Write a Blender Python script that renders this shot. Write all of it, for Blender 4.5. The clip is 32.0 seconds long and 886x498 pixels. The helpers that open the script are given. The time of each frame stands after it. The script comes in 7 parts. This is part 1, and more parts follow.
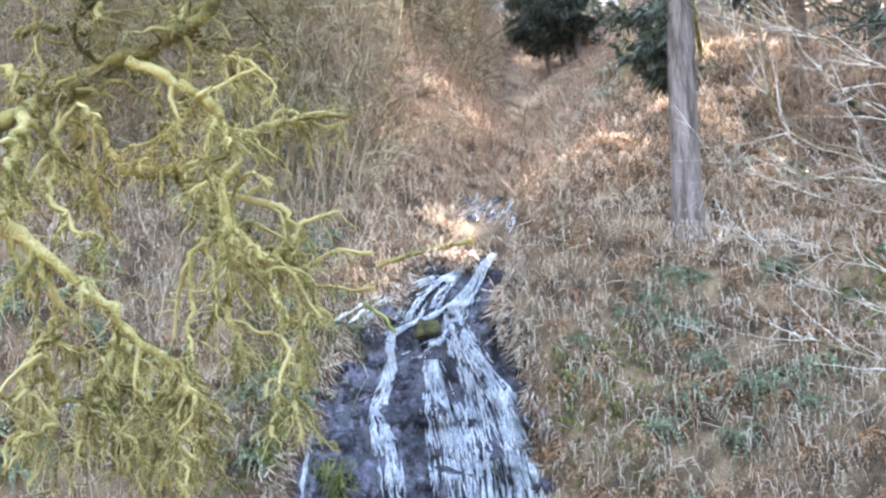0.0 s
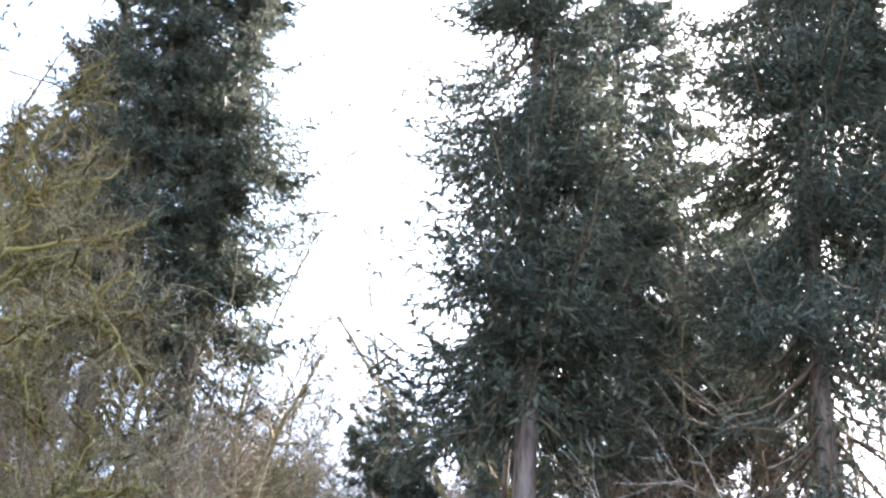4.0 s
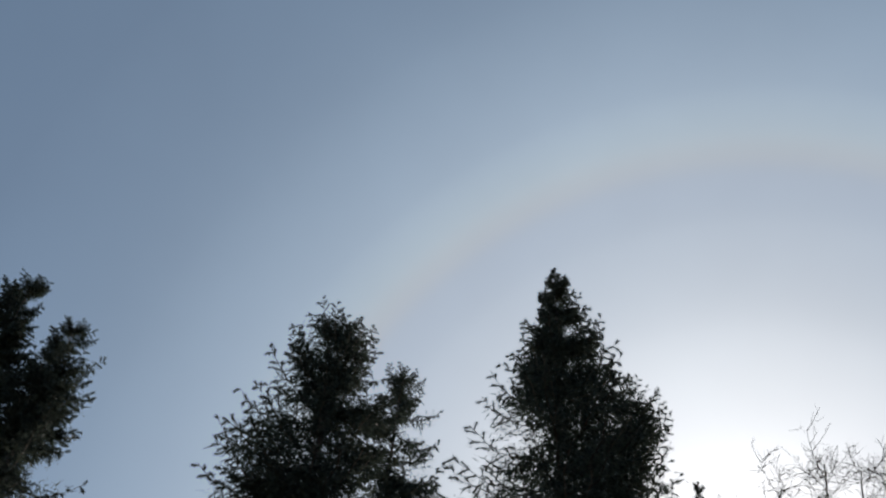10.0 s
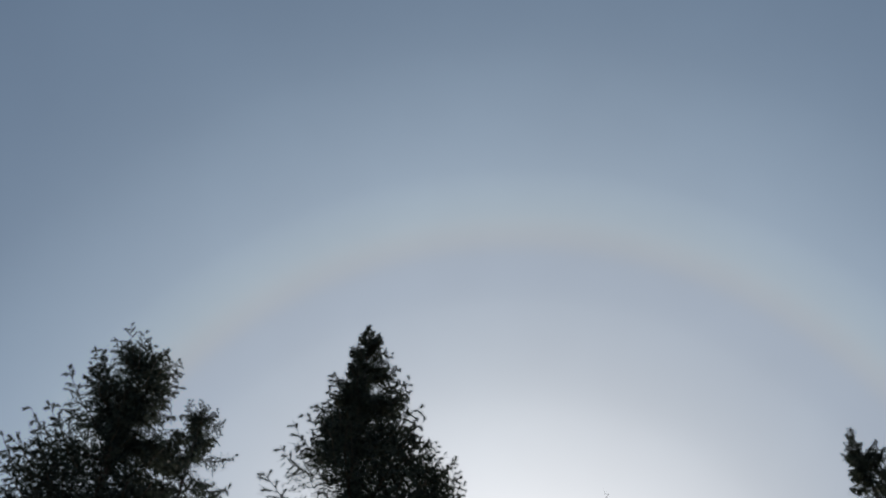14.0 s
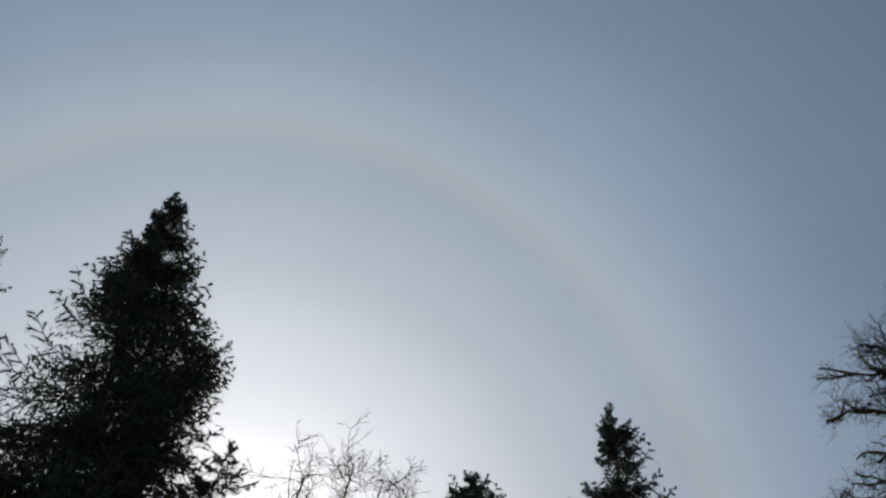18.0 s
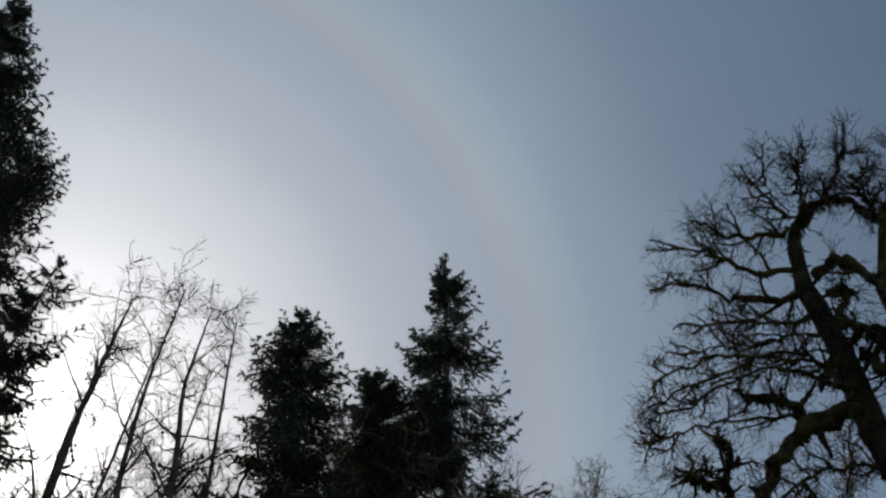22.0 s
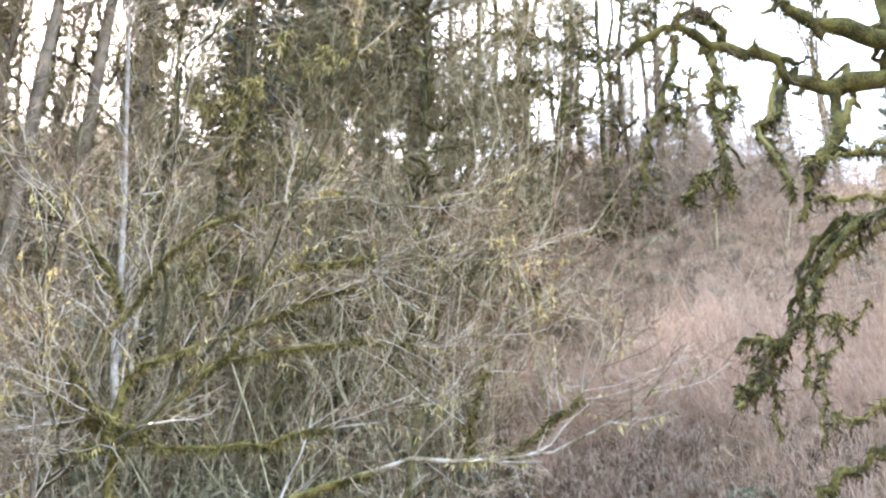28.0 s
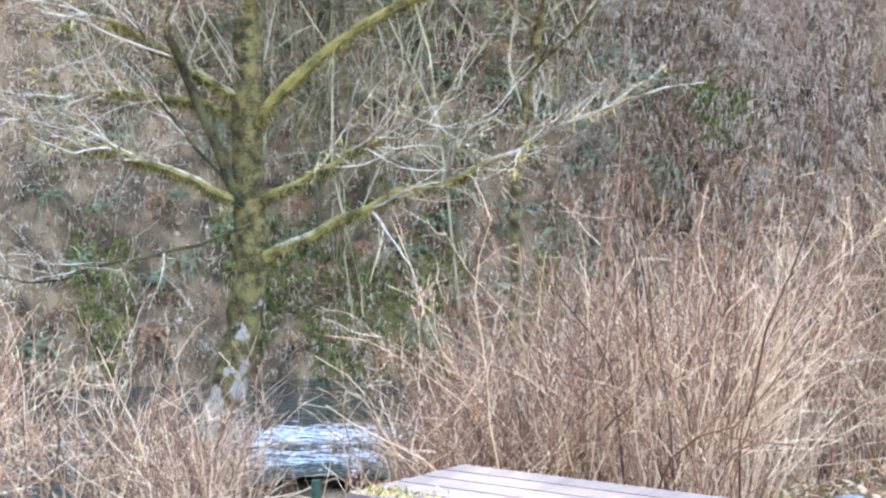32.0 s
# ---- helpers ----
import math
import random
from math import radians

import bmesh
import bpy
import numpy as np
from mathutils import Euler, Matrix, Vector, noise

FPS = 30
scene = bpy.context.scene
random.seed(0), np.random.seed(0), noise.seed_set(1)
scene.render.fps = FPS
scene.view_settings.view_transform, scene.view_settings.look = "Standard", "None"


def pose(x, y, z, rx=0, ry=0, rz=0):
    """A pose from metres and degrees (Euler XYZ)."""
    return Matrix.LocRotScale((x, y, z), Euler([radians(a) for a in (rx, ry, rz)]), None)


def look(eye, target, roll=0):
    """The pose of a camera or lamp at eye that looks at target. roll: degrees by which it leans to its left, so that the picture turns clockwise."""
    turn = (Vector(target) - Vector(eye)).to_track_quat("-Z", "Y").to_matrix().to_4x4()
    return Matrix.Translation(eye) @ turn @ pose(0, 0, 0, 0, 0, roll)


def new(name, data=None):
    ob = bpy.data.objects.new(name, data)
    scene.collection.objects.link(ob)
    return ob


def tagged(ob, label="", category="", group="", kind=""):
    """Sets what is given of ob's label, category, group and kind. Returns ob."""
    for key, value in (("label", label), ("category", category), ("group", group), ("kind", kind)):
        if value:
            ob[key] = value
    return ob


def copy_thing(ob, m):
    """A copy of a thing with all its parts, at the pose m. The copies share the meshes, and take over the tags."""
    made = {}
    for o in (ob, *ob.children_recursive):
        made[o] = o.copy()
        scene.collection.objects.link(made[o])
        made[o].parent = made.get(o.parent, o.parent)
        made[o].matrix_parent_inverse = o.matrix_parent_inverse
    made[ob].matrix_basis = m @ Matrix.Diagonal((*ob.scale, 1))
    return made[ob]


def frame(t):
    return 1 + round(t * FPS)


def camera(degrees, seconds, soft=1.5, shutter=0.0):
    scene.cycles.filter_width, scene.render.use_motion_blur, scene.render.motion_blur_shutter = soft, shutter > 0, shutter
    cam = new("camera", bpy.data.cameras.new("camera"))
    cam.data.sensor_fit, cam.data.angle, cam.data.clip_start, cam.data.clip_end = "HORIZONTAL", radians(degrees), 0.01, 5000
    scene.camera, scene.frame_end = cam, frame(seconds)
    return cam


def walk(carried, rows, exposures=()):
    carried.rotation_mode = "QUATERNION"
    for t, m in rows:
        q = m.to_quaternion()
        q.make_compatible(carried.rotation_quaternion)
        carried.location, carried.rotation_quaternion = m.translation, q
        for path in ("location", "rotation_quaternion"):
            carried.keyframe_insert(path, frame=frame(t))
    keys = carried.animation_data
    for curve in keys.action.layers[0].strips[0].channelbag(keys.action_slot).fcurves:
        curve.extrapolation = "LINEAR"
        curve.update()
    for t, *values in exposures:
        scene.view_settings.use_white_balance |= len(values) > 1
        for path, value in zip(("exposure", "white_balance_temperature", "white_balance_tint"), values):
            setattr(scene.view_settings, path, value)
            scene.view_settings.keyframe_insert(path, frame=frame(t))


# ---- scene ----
cam = camera(38.0, 32.0, soft=2.4)
EYE = (0.02, 0.02, 1.6)
# seconds, then the turn of the camera in degrees (Euler XYZ)
PATH = [
    (0.0, 99.83, 2.03, 0.35),
    (0.5, 101.98, 1.77, -0.14),
    (1.0, 105.02, 1.28, -0.66),
    (1.5, 107.91, 0.80, -1.32),
    (2.0, 110.96, 0.46, -2.19),
    (2.5, 114.36, -0.76, -3.67),
    (3.0, 117.99, -2.27, -5.92),
    (3.5, 121.00, -1.52, -6.48),
    (4.0, 123.90, -1.92, -8.36),
    (4.5, 126.46, -1.53, -9.07),
    (6.5, 134.57, -4.48, -15.91),
    (7.0, 136.90, -4.48, -16.86),
    (7.5, 139.28, -5.02, -18.58),
    (8.0, 141.43, -4.71, -19.33),
    (8.5, 143.16, -4.85, -20.63),
    (9.0, 144.06, -4.22, -21.02),
    (9.5, 145.02, -3.45, -21.77),
    (10.0, 145.91, -3.18, -23.63),
    (10.5, 147.00, -3.15, -25.29),
    (11.0, 148.05, -2.75, -26.92),
    (11.5, 148.53, -2.57, -28.65),
    (12.0, 148.77, -2.10, -29.71),
    (12.5, 148.67, -1.81, -31.03),
    (13.0, 148.54, -1.44, -32.16),
    (13.5, 148.64, -1.05, -33.32),
    (14.0, 148.70, -0.73, -34.43),
    (14.5, 148.75, -0.62, -35.93),
    (16.5, 147.51, -1.27, -44.32),
    (17.0, 146.88, -1.68, -46.78),
    (17.5, 146.12, -1.80, -48.92),
    (18.0, 145.01, -1.71, -50.96),
    (18.5, 143.70, -1.34, -52.53),
    (19.0, 142.72, -0.64, -53.42),
    (19.5, 142.06, -0.39, -54.87),
    (20.0, 141.41, 0.35, -55.53),
    (20.5, 140.68, 0.50, -56.62),
    (21.0, 139.85, 0.71, -57.37),
    (21.5, 139.06, 0.38, -58.66),
    (22.0, 138.17, 0.01, -59.85),
    (22.5, 137.19, 0.31, -60.54),
    (23.0, 136.29, 0.30, -61.47),
    (23.5, 135.17, -0.17, -62.61),
    (24.0, 133.56, -0.70, -63.40),
    (24.5, 131.81, -0.67, -63.94),
    (26.5, 120.53, -1.17, -63.01),
    (27.0, 117.53, -0.61, -62.56),
    (27.5, 114.98, -0.33, -62.30),
    (28.0, 112.42, -0.67, -61.97),
    (28.5, 110.11, -0.72, -61.38),
    (29.0, 107.11, -0.14, -60.22),
    (29.5, 104.08, 0.05, -59.58),
    (30.0, 101.44, 0.13, -58.82),
    (30.5, 98.91, -0.54, -58.22),
    (31.0, 95.97, -0.68, -57.39),
    (31.5, 92.75, -0.43, -56.53),
    (32.0, 89.78, -0.66, -55.83),
]
EXPOSURES = [(0.0, 3.55, 7000, 18), (1.0, 3.65, 6900, 17), (2.0, 3.9, 6500, 17), (3.0, 3.85, 6600, 18), (4.0, 2.85, 6800, 18), (4.5, 2.1, 6700, 16), (6.5, 0.35, 7100, 14), (7.0, 0.02, 7200, 14), (8.0, -0.6, 6600, 10),
             (9.0, -1.0, 6500, 10), (12.0, -1.3, 6500, 10), (14.0, -1.38, 6500, 10), (17.0, -1.36, 6500, 10), (19.0, -1.5, 6500, 10), (21.0, -1.55, 6500, 10), (23.0, -1.5, 6500, 10), (24.0, -1.25, 6500, 10),
             (24.5, -1.0, 6500, 10), (25.5, -0.5, 6600, 13), (26.5, 0.9, 6900, 16), (27.0, 1.85, 7100, 17), (27.5, 2.8, 7200, 17), (28.5, 3.55, 7200, 17), (30.0, 3.75, 7100, 17), (32.0, 3.62, 7000, 18)]
walk(cam, [(t, pose(*EYE, rx, ry, rz)) for t, rx, ry, rz in PATH], EXPOSURES)

# ---- sky and sun ----
SUN_AZ, SUN_EL = 37.8, 37.7


def bearing(az, el=0.0):
    a, e = radians(az), radians(el)
    return Vector((math.sin(a) * math.cos(e), math.cos(a) * math.cos(e), math.sin(e)))


SUN_DIR = bearing(SUN_AZ, SUN_EL)
world = bpy.data.worlds.new("sky")
scene.world = world
world.use_nodes = True
wn, wl = world.node_tree.nodes, world.node_tree.links
wn.clear()


def wnode(kind, **values):
    n = wn.new(kind)
    for k, v in values.items():
        n.inputs[int(k[1:])].default_value = v
    return n


sky = wn.new("ShaderNodeTexSky")
sky.sky_type = "NISHITA"
sky.sun_disc = False
sky.sun_elevation, sky.sun_rotation = radians(SUN_EL), radians(SUN_AZ)
sky.air_density, sky.dust_density, sky.ozone_density = 1.0, 1.2, 1.0
coord = wn.new("ShaderNodeTexCoord")
dot = wn.new("ShaderNodeVectorMath")
dot.operation = "DOT_PRODUCT"
dot.inputs[1].default_value = SUN_DIR
wl.new(coord.outputs["Generated"], dot.inputs[0])
arc = wn.new("ShaderNodeMath")
arc.operation = "ARCCOSINE"
wl.new(dot.outputs["Value"], arc.inputs[0])
# thin cirrus: aureole round the sun and the 22 degree ice halo
span = wn.new("ShaderNodeMapRange")
span.inputs[1].default_value, span.inputs[2].default_value = 0.0, radians(60)
wl.new(arc.outputs[0], span.inputs[0])
veil = wn.new("ShaderNodeValToRGB")
wl.new(span.outputs[0], veil.inputs[0])
ramp = veil.color_ramp
ramp.interpolation = "CARDINAL"
STOPS = [(0.0, (9, 9, 8.7)), (1.6, (7, 7, 6.9)), (4, (2.3, 2.4, 2.5)), (8, (1.27, 1.40, 1.50)), (14, (0.79, 0.92, 1.02)),
         (18.5, (0.60, 0.735, 0.855)), (20.6, (0.555, 0.68, 0.80)), (21.5, (0.63, 0.722, 0.77)), (22.6, (0.61, 0.76, 0.84)), (24.5, (0.49, 0.65, 0.785)),
         (30, (0.30, 0.43, 0.56)), (38, (0.20, 0.30, 0.415)), (60, (0.13, 0.20, 0.285))]
while len(ramp.elements) < len(STOPS):
    ramp.elements.new(0.5)
for el, (deg, c) in zip(ramp.elements, STOPS):
    el.position, el.color = deg / 60, (*[v / 9 for v in c], 1)
wisp = wn.new("ShaderNodeTexNoise")
wisp.inputs["Scale"].default_value, wisp.inputs["Detail"].default_value = 2.2, 5.0
wl.new(coord.outputs["Generated"], wisp.inputs["Vector"])
wr = wnode("ShaderNodeMapRange", _1=0.3, _2=0.7, _3=0.86, _4=1.14)
wl.new(wisp.outputs[0], wr.inputs[0])
thin = wn.new("ShaderNodeVectorMath")
thin.operation = "SCALE"
wl.new(veil.outputs[0], thin.inputs[0])
wl.new(wr.outputs[0], thin.inputs["Scale"])
bg_sky, bg_veil = wn.new("ShaderNodeBackground"), wn.new("ShaderNodeBackground")
bg_sky.inputs[1].default_value = 0.085
bg_veil.inputs[1].default_value = 9.0
wl.new(sky.outputs[0], bg_sky.inputs[0])
wl.new(thin.outputs[0], bg_veil.inputs[0])
both = wn.new("ShaderNodeAddShader")
wl.new(bg_sky.outputs[0], both.inputs[0])
wl.new(bg_veil.outputs[0], both.inputs[1])
wout = wn.new("ShaderNodeOutputWorld")
wl.new(both.outputs[0], wout.inputs[0])

sun = new("sun", bpy.data.lights.new("sun", "SUN"))
sun.data.energy, sun.data.angle, sun.data.color = 4.2, radians(0.9), (1.0, 0.95, 0.87)
sun.matrix_world = look(SUN_DIR * 200, (0, 0, 0))


# ---- materials ----
def material(name, base, second, rough=0.8, scale=6.0, fine=60.0, bump=0.3, dist=0.01, transl=0.0, isle=0.0, spec=0.3, third=None, stretch=(1, 1, 1), metal=0.0):
    m = bpy.data.materials.new(name)
    m.use_nodes = True
    n, l = m.node_tree.nodes, m.node_tree.links
    bsdf = n["Principled BSDF"]
    bsdf.inputs["Roughness"].default_value = rough
    bsdf.inputs["Specular IOR Level"].default_value = spec
    bsdf.inputs["Metallic"].default_value = metal
    tc = n.new("ShaderNodeTexCoord")
    mp = n.new("ShaderNodeMapping")
    mp.inputs["Scale"].default_value = stretch
    l.new(tc.outputs["Object"], mp.inputs[0])
    big, small = n.new("ShaderNodeTexNoise"), n.new("ShaderNodeTexNoise")
    for tex, s, d in ((big, scale, 4.0), (small, fine, 3.0)):
        tex.inputs["Scale"].default_value, tex.inputs["Detail"].default_value = s, d
        l.new(mp.outputs[0], tex.inputs["Vector"])
    ramp = n.new("ShaderNodeValToRGB")
    ramp.color_ramp.elements[0].position, ramp.color_ramp.elements[1].position = 0.35, 0.65
    ramp.color_ramp.elements[0].color, ramp.color_ramp.elements[1].color = (*base, 1), (*second, 1)
    if third:
        e = ramp.color_ramp.elements.new(0.5)
        e.color = (*third, 1)
    mixf = n.new("ShaderNodeMath")
    mixf.operation = "MULTIPLY_ADD"
    l.new(small.outputs[0], mixf.inputs[0])
    mixf.inputs[1].default_value = 0.5
    sub = n.new("ShaderNodeMath")
    sub.operation = "MULTIPLY_ADD"
    l.new(big.outputs[0], sub.inputs[0])
    sub.inputs[1].default_value, sub.inputs[2].default_value = 1.0, -0.25
    l.new(sub.outputs[0], mixf.inputs[2])
    fac = mixf.outputs[0]
    if isle:
        geo = n.new("ShaderNodeNewGeometry")
        ri = n.new("ShaderNodeMath")
        ri.operation = "MULTIPLY_ADD"
        l.new(geo.outputs["Random Per Island"], ri.inputs[0])
        ri.inputs[1].default_value = isle
        shift = n.new("ShaderNodeMath")
        shift.operation = "SUBTRACT"
        l.new(fac, shift.inputs[0])
        shift.inputs[1].default_value = isle / 2
        l.new(shift.outputs[0], ri.inputs[2])
        fac = ri.outputs[0]
    l.new(fac, ramp.inputs[0])
    l.new(ramp.outputs[0], bsdf.inputs["Base Color"])
    if bump:
        bp = n.new("ShaderNodeBump")
        bp.inputs["Strength"].default_value, bp.inputs["Distance"].default_value = bump, dist
        l.new(small.outputs[0], bp.inputs["Height"])
        l.new(bp.outputs[0], bsdf.inputs["Normal"])
    if transl:
        tr = n.new("ShaderNodeBsdfTranslucent")
        l.new(ramp.outputs[0], tr.inputs[0])
        mix = n.new("ShaderNodeMixShader")
        mix.inputs[0].default_value = transl
        l.new(bsdf.outputs[0], mix.inputs[1])
        l.new(tr.outputs[0], mix.inputs[2])
        l.new(mix.outputs[0], n["Material Output"].inputs[0])
    return m


# Litter colour is darkened to stand in for shadow between the grass tufts.
M_SOIL = material("leaf_litter", (0.055, 0.038, 0.025), (0.29, 0.20, 0.125), 0.95, 1.3, 22, 0.6, 0.05, third=(0.165, 0.112, 0.068))
M_ROCK = material("wet_basalt", (0.012, 0.012, 0.018), (0.13, 0.12, 0.17), 0.2, 2.6, 18, 1.0, 0.07, spec=0.9, third=(0.042, 0.04, 0.058))
M_FIRBARK = material("fir_bark", (0.09, 0.07, 0.06), (0.27, 0.22, 0.2), 0.95, 5, 26, 1.0, 0.04, stretch=(1, 1, 0.13))
M_BARK = material("alder_bark", (0.16, 0.12, 0.09), (0.42, 0.38, 0.33), 0.9, 3, 30, 0.5, 0.01)
M_MOSS = material("yellow_moss", (0.22, 0.185, 0.06), (0.68, 0.585, 0.27), 0.95, 4, 60, 0.8, 0.03, transl=0.3, isle=0.7, third=(0.45, 0.38, 0.14))
M_MOSSDARK = material("olive_moss", (0.045, 0.043, 0.016), (0.20, 0.17, 0.06), 0.95, 3, 50, 0.8, 0.03, transl=0.08, isle=0.4)
M_MOSSBARK = material("moss_stained_bark", (0.028, 0.026, 0.014), (0.12, 0.105, 0.045), 0.95, 4, 40, 1.0, 0.04)
M_GREENMOSS = material("green_moss", (0.085, 0.098, 0.026), (0.27, 0.28, 0.085), 0.95, 2, 40, 0.6, 0.03, transl=0.2, isle=0.6)
M_NEEDLE = material("fir_needles", (0.048, 0.062, 0.050), (0.15, 0.172, 0.13), 0.6, 0.7, 12, 0, transl=0.32, isle=0.6)
M_TWIG = material("grey_twigs", (0.16, 0.105, 0.07), (0.52, 0.42, 0.31), 0.85, 2, 40, 0, isle=0.6, third=(0.31, 0.225, 0.15))
M_DARKTWIG = material("brown_twigs", (0.07, 0.055, 0.04), (0.24, 0.19, 0.14), 0.85, 2, 40, 0, isle=0.5)
M_CANE = material("tan_canes", (0.20, 0.105, 0.065), (0.68, 0.49, 0.325), 0.7, 0.8, 40, 0, isle=0.8, third=(0.46, 0.285, 0.178))
# Brown-red grass tones; the dark end also paints shadow in among the blades.
M_DRYGRASS = material("dry_grass", (0.18, 0.11, 0.072), (0.70, 0.575, 0.45), 0.9, 0.35, 20, 0, transl=0.3, isle=0.95, third=(0.43, 0.31, 0.22))
M_PINKTWIG = material("pinkish_brush", (0.40, 0.262, 0.19), (0.65, 0.475, 0.37), 0.85, 0.25, 30, 0, isle=0.35, third=(0.525, 0.365, 0.275))
M_SLOPETWIG = material("brown_slope_brush", (0.30, 0.195, 0.135), (0.54, 0.385, 0.283), 0.85, 0.25, 30, 0, isle=0.4, third=(0.415, 0.282, 0.20))
M_FERN = material("sword_fern", (0.078, 0.102, 0.054), (0.245, 0.285, 0.165), 0.45, 1, 20, 0, transl=0.2, isle=0.5, spec=0.5)
M_DEADFERN = material("dead_fern", (0.15, 0.08, 0.045), (0.46, 0.29, 0.17), 0.85, 1, 20, 0, transl=0.25, isle=0.7, third=(0.32, 0.17, 0.085))
M_GRASS = material("green_grass", (0.07, 0.17, 0.02), (0.26, 0.40, 0.07), 0.7, 2, 20, 0, transl=0.3, isle=0.6)
M_WOOD = material("painted_table_boards", (0.125, 0.098, 0.09), (0.19, 0.152, 0.14), 0.75, 5, 60, 0.25, 0.004, stretch=(0.2, 1, 1))
M_ALDERMOSS = material("olive_yellow_moss", (0.085, 0.072, 0.024), (0.40, 0.34, 0.13), 0.95, 6, 60, 0.8, 0.03, transl=0.2, isle=0.8, third=(0.22, 0.19, 0.07))
M_MOSSTWIG = material("mossy_maple_twigs", (0.13, 0.105, 0.06), (0.40, 0.345, 0.22), 0.9, 2, 40, 0, isle=0.7, third=(0.25, 0.205, 0.11))
M_LIMBMOSS = material("olive_green_moss", (0.035, 0.034, 0.012), (0.20, 0.18, 0.055), 0.95, 5, 55, 1.0, 0.04, transl=0.1, isle=0.6, third=(0.09, 0.083, 0.028))
M_HAZETWIG = material("purple_brown_twigs", (0.17, 0.12, 0.095), (0.42, 0.33, 0.26), 0.85, 0.3, 40, 0, isle=0.35, third=(0.29, 0.215, 0.165))
M_LIMBOLIVE = material("olive_limb_moss", (0.06, 0.052, 0.018), (0.32, 0.275, 0.095), 0.95, 6, 60, 0.8, 0.03, transl=0.15, isle=0.8, third=(0.16, 0.138, 0.048))
M_FOAM_GLINT = material("falling_water_and_glints", (0.72, 0.77, 0.85), (0.95, 0.96, 0.98), 0.3, 3, 30, 0.6, 0.03, transl=0.35, isle=0.3)


def foam_gaps(m):
    """Let the thin falls break up into filaments."""
    n, l = m.node_tree.nodes, m.node_tree.links
    src = n["Material Output"].inputs[0].links[0].from_socket
    tc, mp, noi, rp, tr, mix = n.new("ShaderNodeTexCoord"), n.new("ShaderNodeMapping"), n.new("ShaderNodeTexNoise"), n.new("ShaderNodeMapRange"), n.new("ShaderNodeBsdfTransparent"), n.new("ShaderNodeMixShader")
    mp.inputs["Scale"].default_value = (34, 34, 5)
    noi.inputs["Scale"].default_value, noi.inputs["Detail"].default_value = 1.0, 4
    l.new(tc.outputs["Object"], mp.inputs[0])
    l.new(mp.outputs[0], noi.inputs["Vector"])
    rp.inputs[1].default_value, rp.inputs[2].default_value, rp.inputs[3].default_value, rp.inputs[4].default_value = 0.36, 0.56, 0.85, 0.0
    l.new(noi.outputs[0], rp.inputs[0])
    l.new(rp.outputs[0], mix.inputs[0])
    l.new(src, mix.inputs[1])
    l.new(tr.outputs[0], mix.inputs[2])
    l.new(mix.outputs[0], n["Material Output"].inputs[0])


foam_gaps(M_FOAM_GLINT)


def creek_material():
    m = bpy.data.materials.new("creek_water")
    m.use_nodes = True
    n, l = m.node_tree.nodes, m.node_tree.links
    b = n["Principled BSDF"]
    b.inputs["Base Color"].default_value = (0.018, 0.045, 0.05, 1)
    b.inputs["Roughness"].default_value = 0.08
    b.inputs["IOR"].default_value = 1.33
    tc, noi, bp = n.new("ShaderNodeTexCoord"), n.new("ShaderNodeTexNoise"), n.new("ShaderNodeBump")
    noi.inputs["Scale"].default_value, noi.inputs["Detail"].default_value = 1.6, 5
    bp.inputs["Strength"].default_value, bp.inputs["Distance"].default_value = 0.6, 0.12
    l.new(tc.outputs["Object"], noi.inputs["Vector"])
    l.new(noi.outputs[0], bp.inputs["Height"])
    l.new(bp.outputs[0], b.inputs["Normal"])
    return m


M_CREEK = creek_material()
rng = np.random.default_rng(7)


# ---- mesh builders ----
def mesh_of(name, verts, faces, mat, smooth=True):
    me = bpy.data.meshes.new(name)
    verts, faces = np.asarray(verts, np.float32), np.asarray(faces, np.int32)
    k = faces.shape[1]
    me.vertices.add(len(verts))
    me.vertices.foreach_set("co", verts.ravel())
    me.loops.add(faces.size)
    me.loops.foreach_set("vertex_index", faces.ravel())
    me.polygons.add(len(faces))
    me.polygons.foreach_set("loop_start", np.arange(0, faces.size, k, dtype=np.int32))
    me.update(calc_edges=True)
    me.validate()
    me.polygons.foreach_set("use_smooth", np.full(len(me.polygons), smooth, dtype=bool))
    me.materials.append(mat)
    return me


FINE = {"branchwood", "branchwork", "twiggery", "crown", "moss", "moss_fringe"}


def part(name, me, parent=None, label=""):
    ob = new(name, me)
    ob.parent = parent
    if name in FINE:
        ob["kind"] = "stuff"
    return tagged(ob, label)


def empty(name, place, label, category, group="", kind=""):
    ob = new(name)
    ob.empty_display_size = 0.1
    ob.location = place
    return tagged(ob, label, category, group, kind)


def norm(v):
    return v / np.maximum(np.linalg.norm(v, axis=-1, keepdims=True), 1e-9)


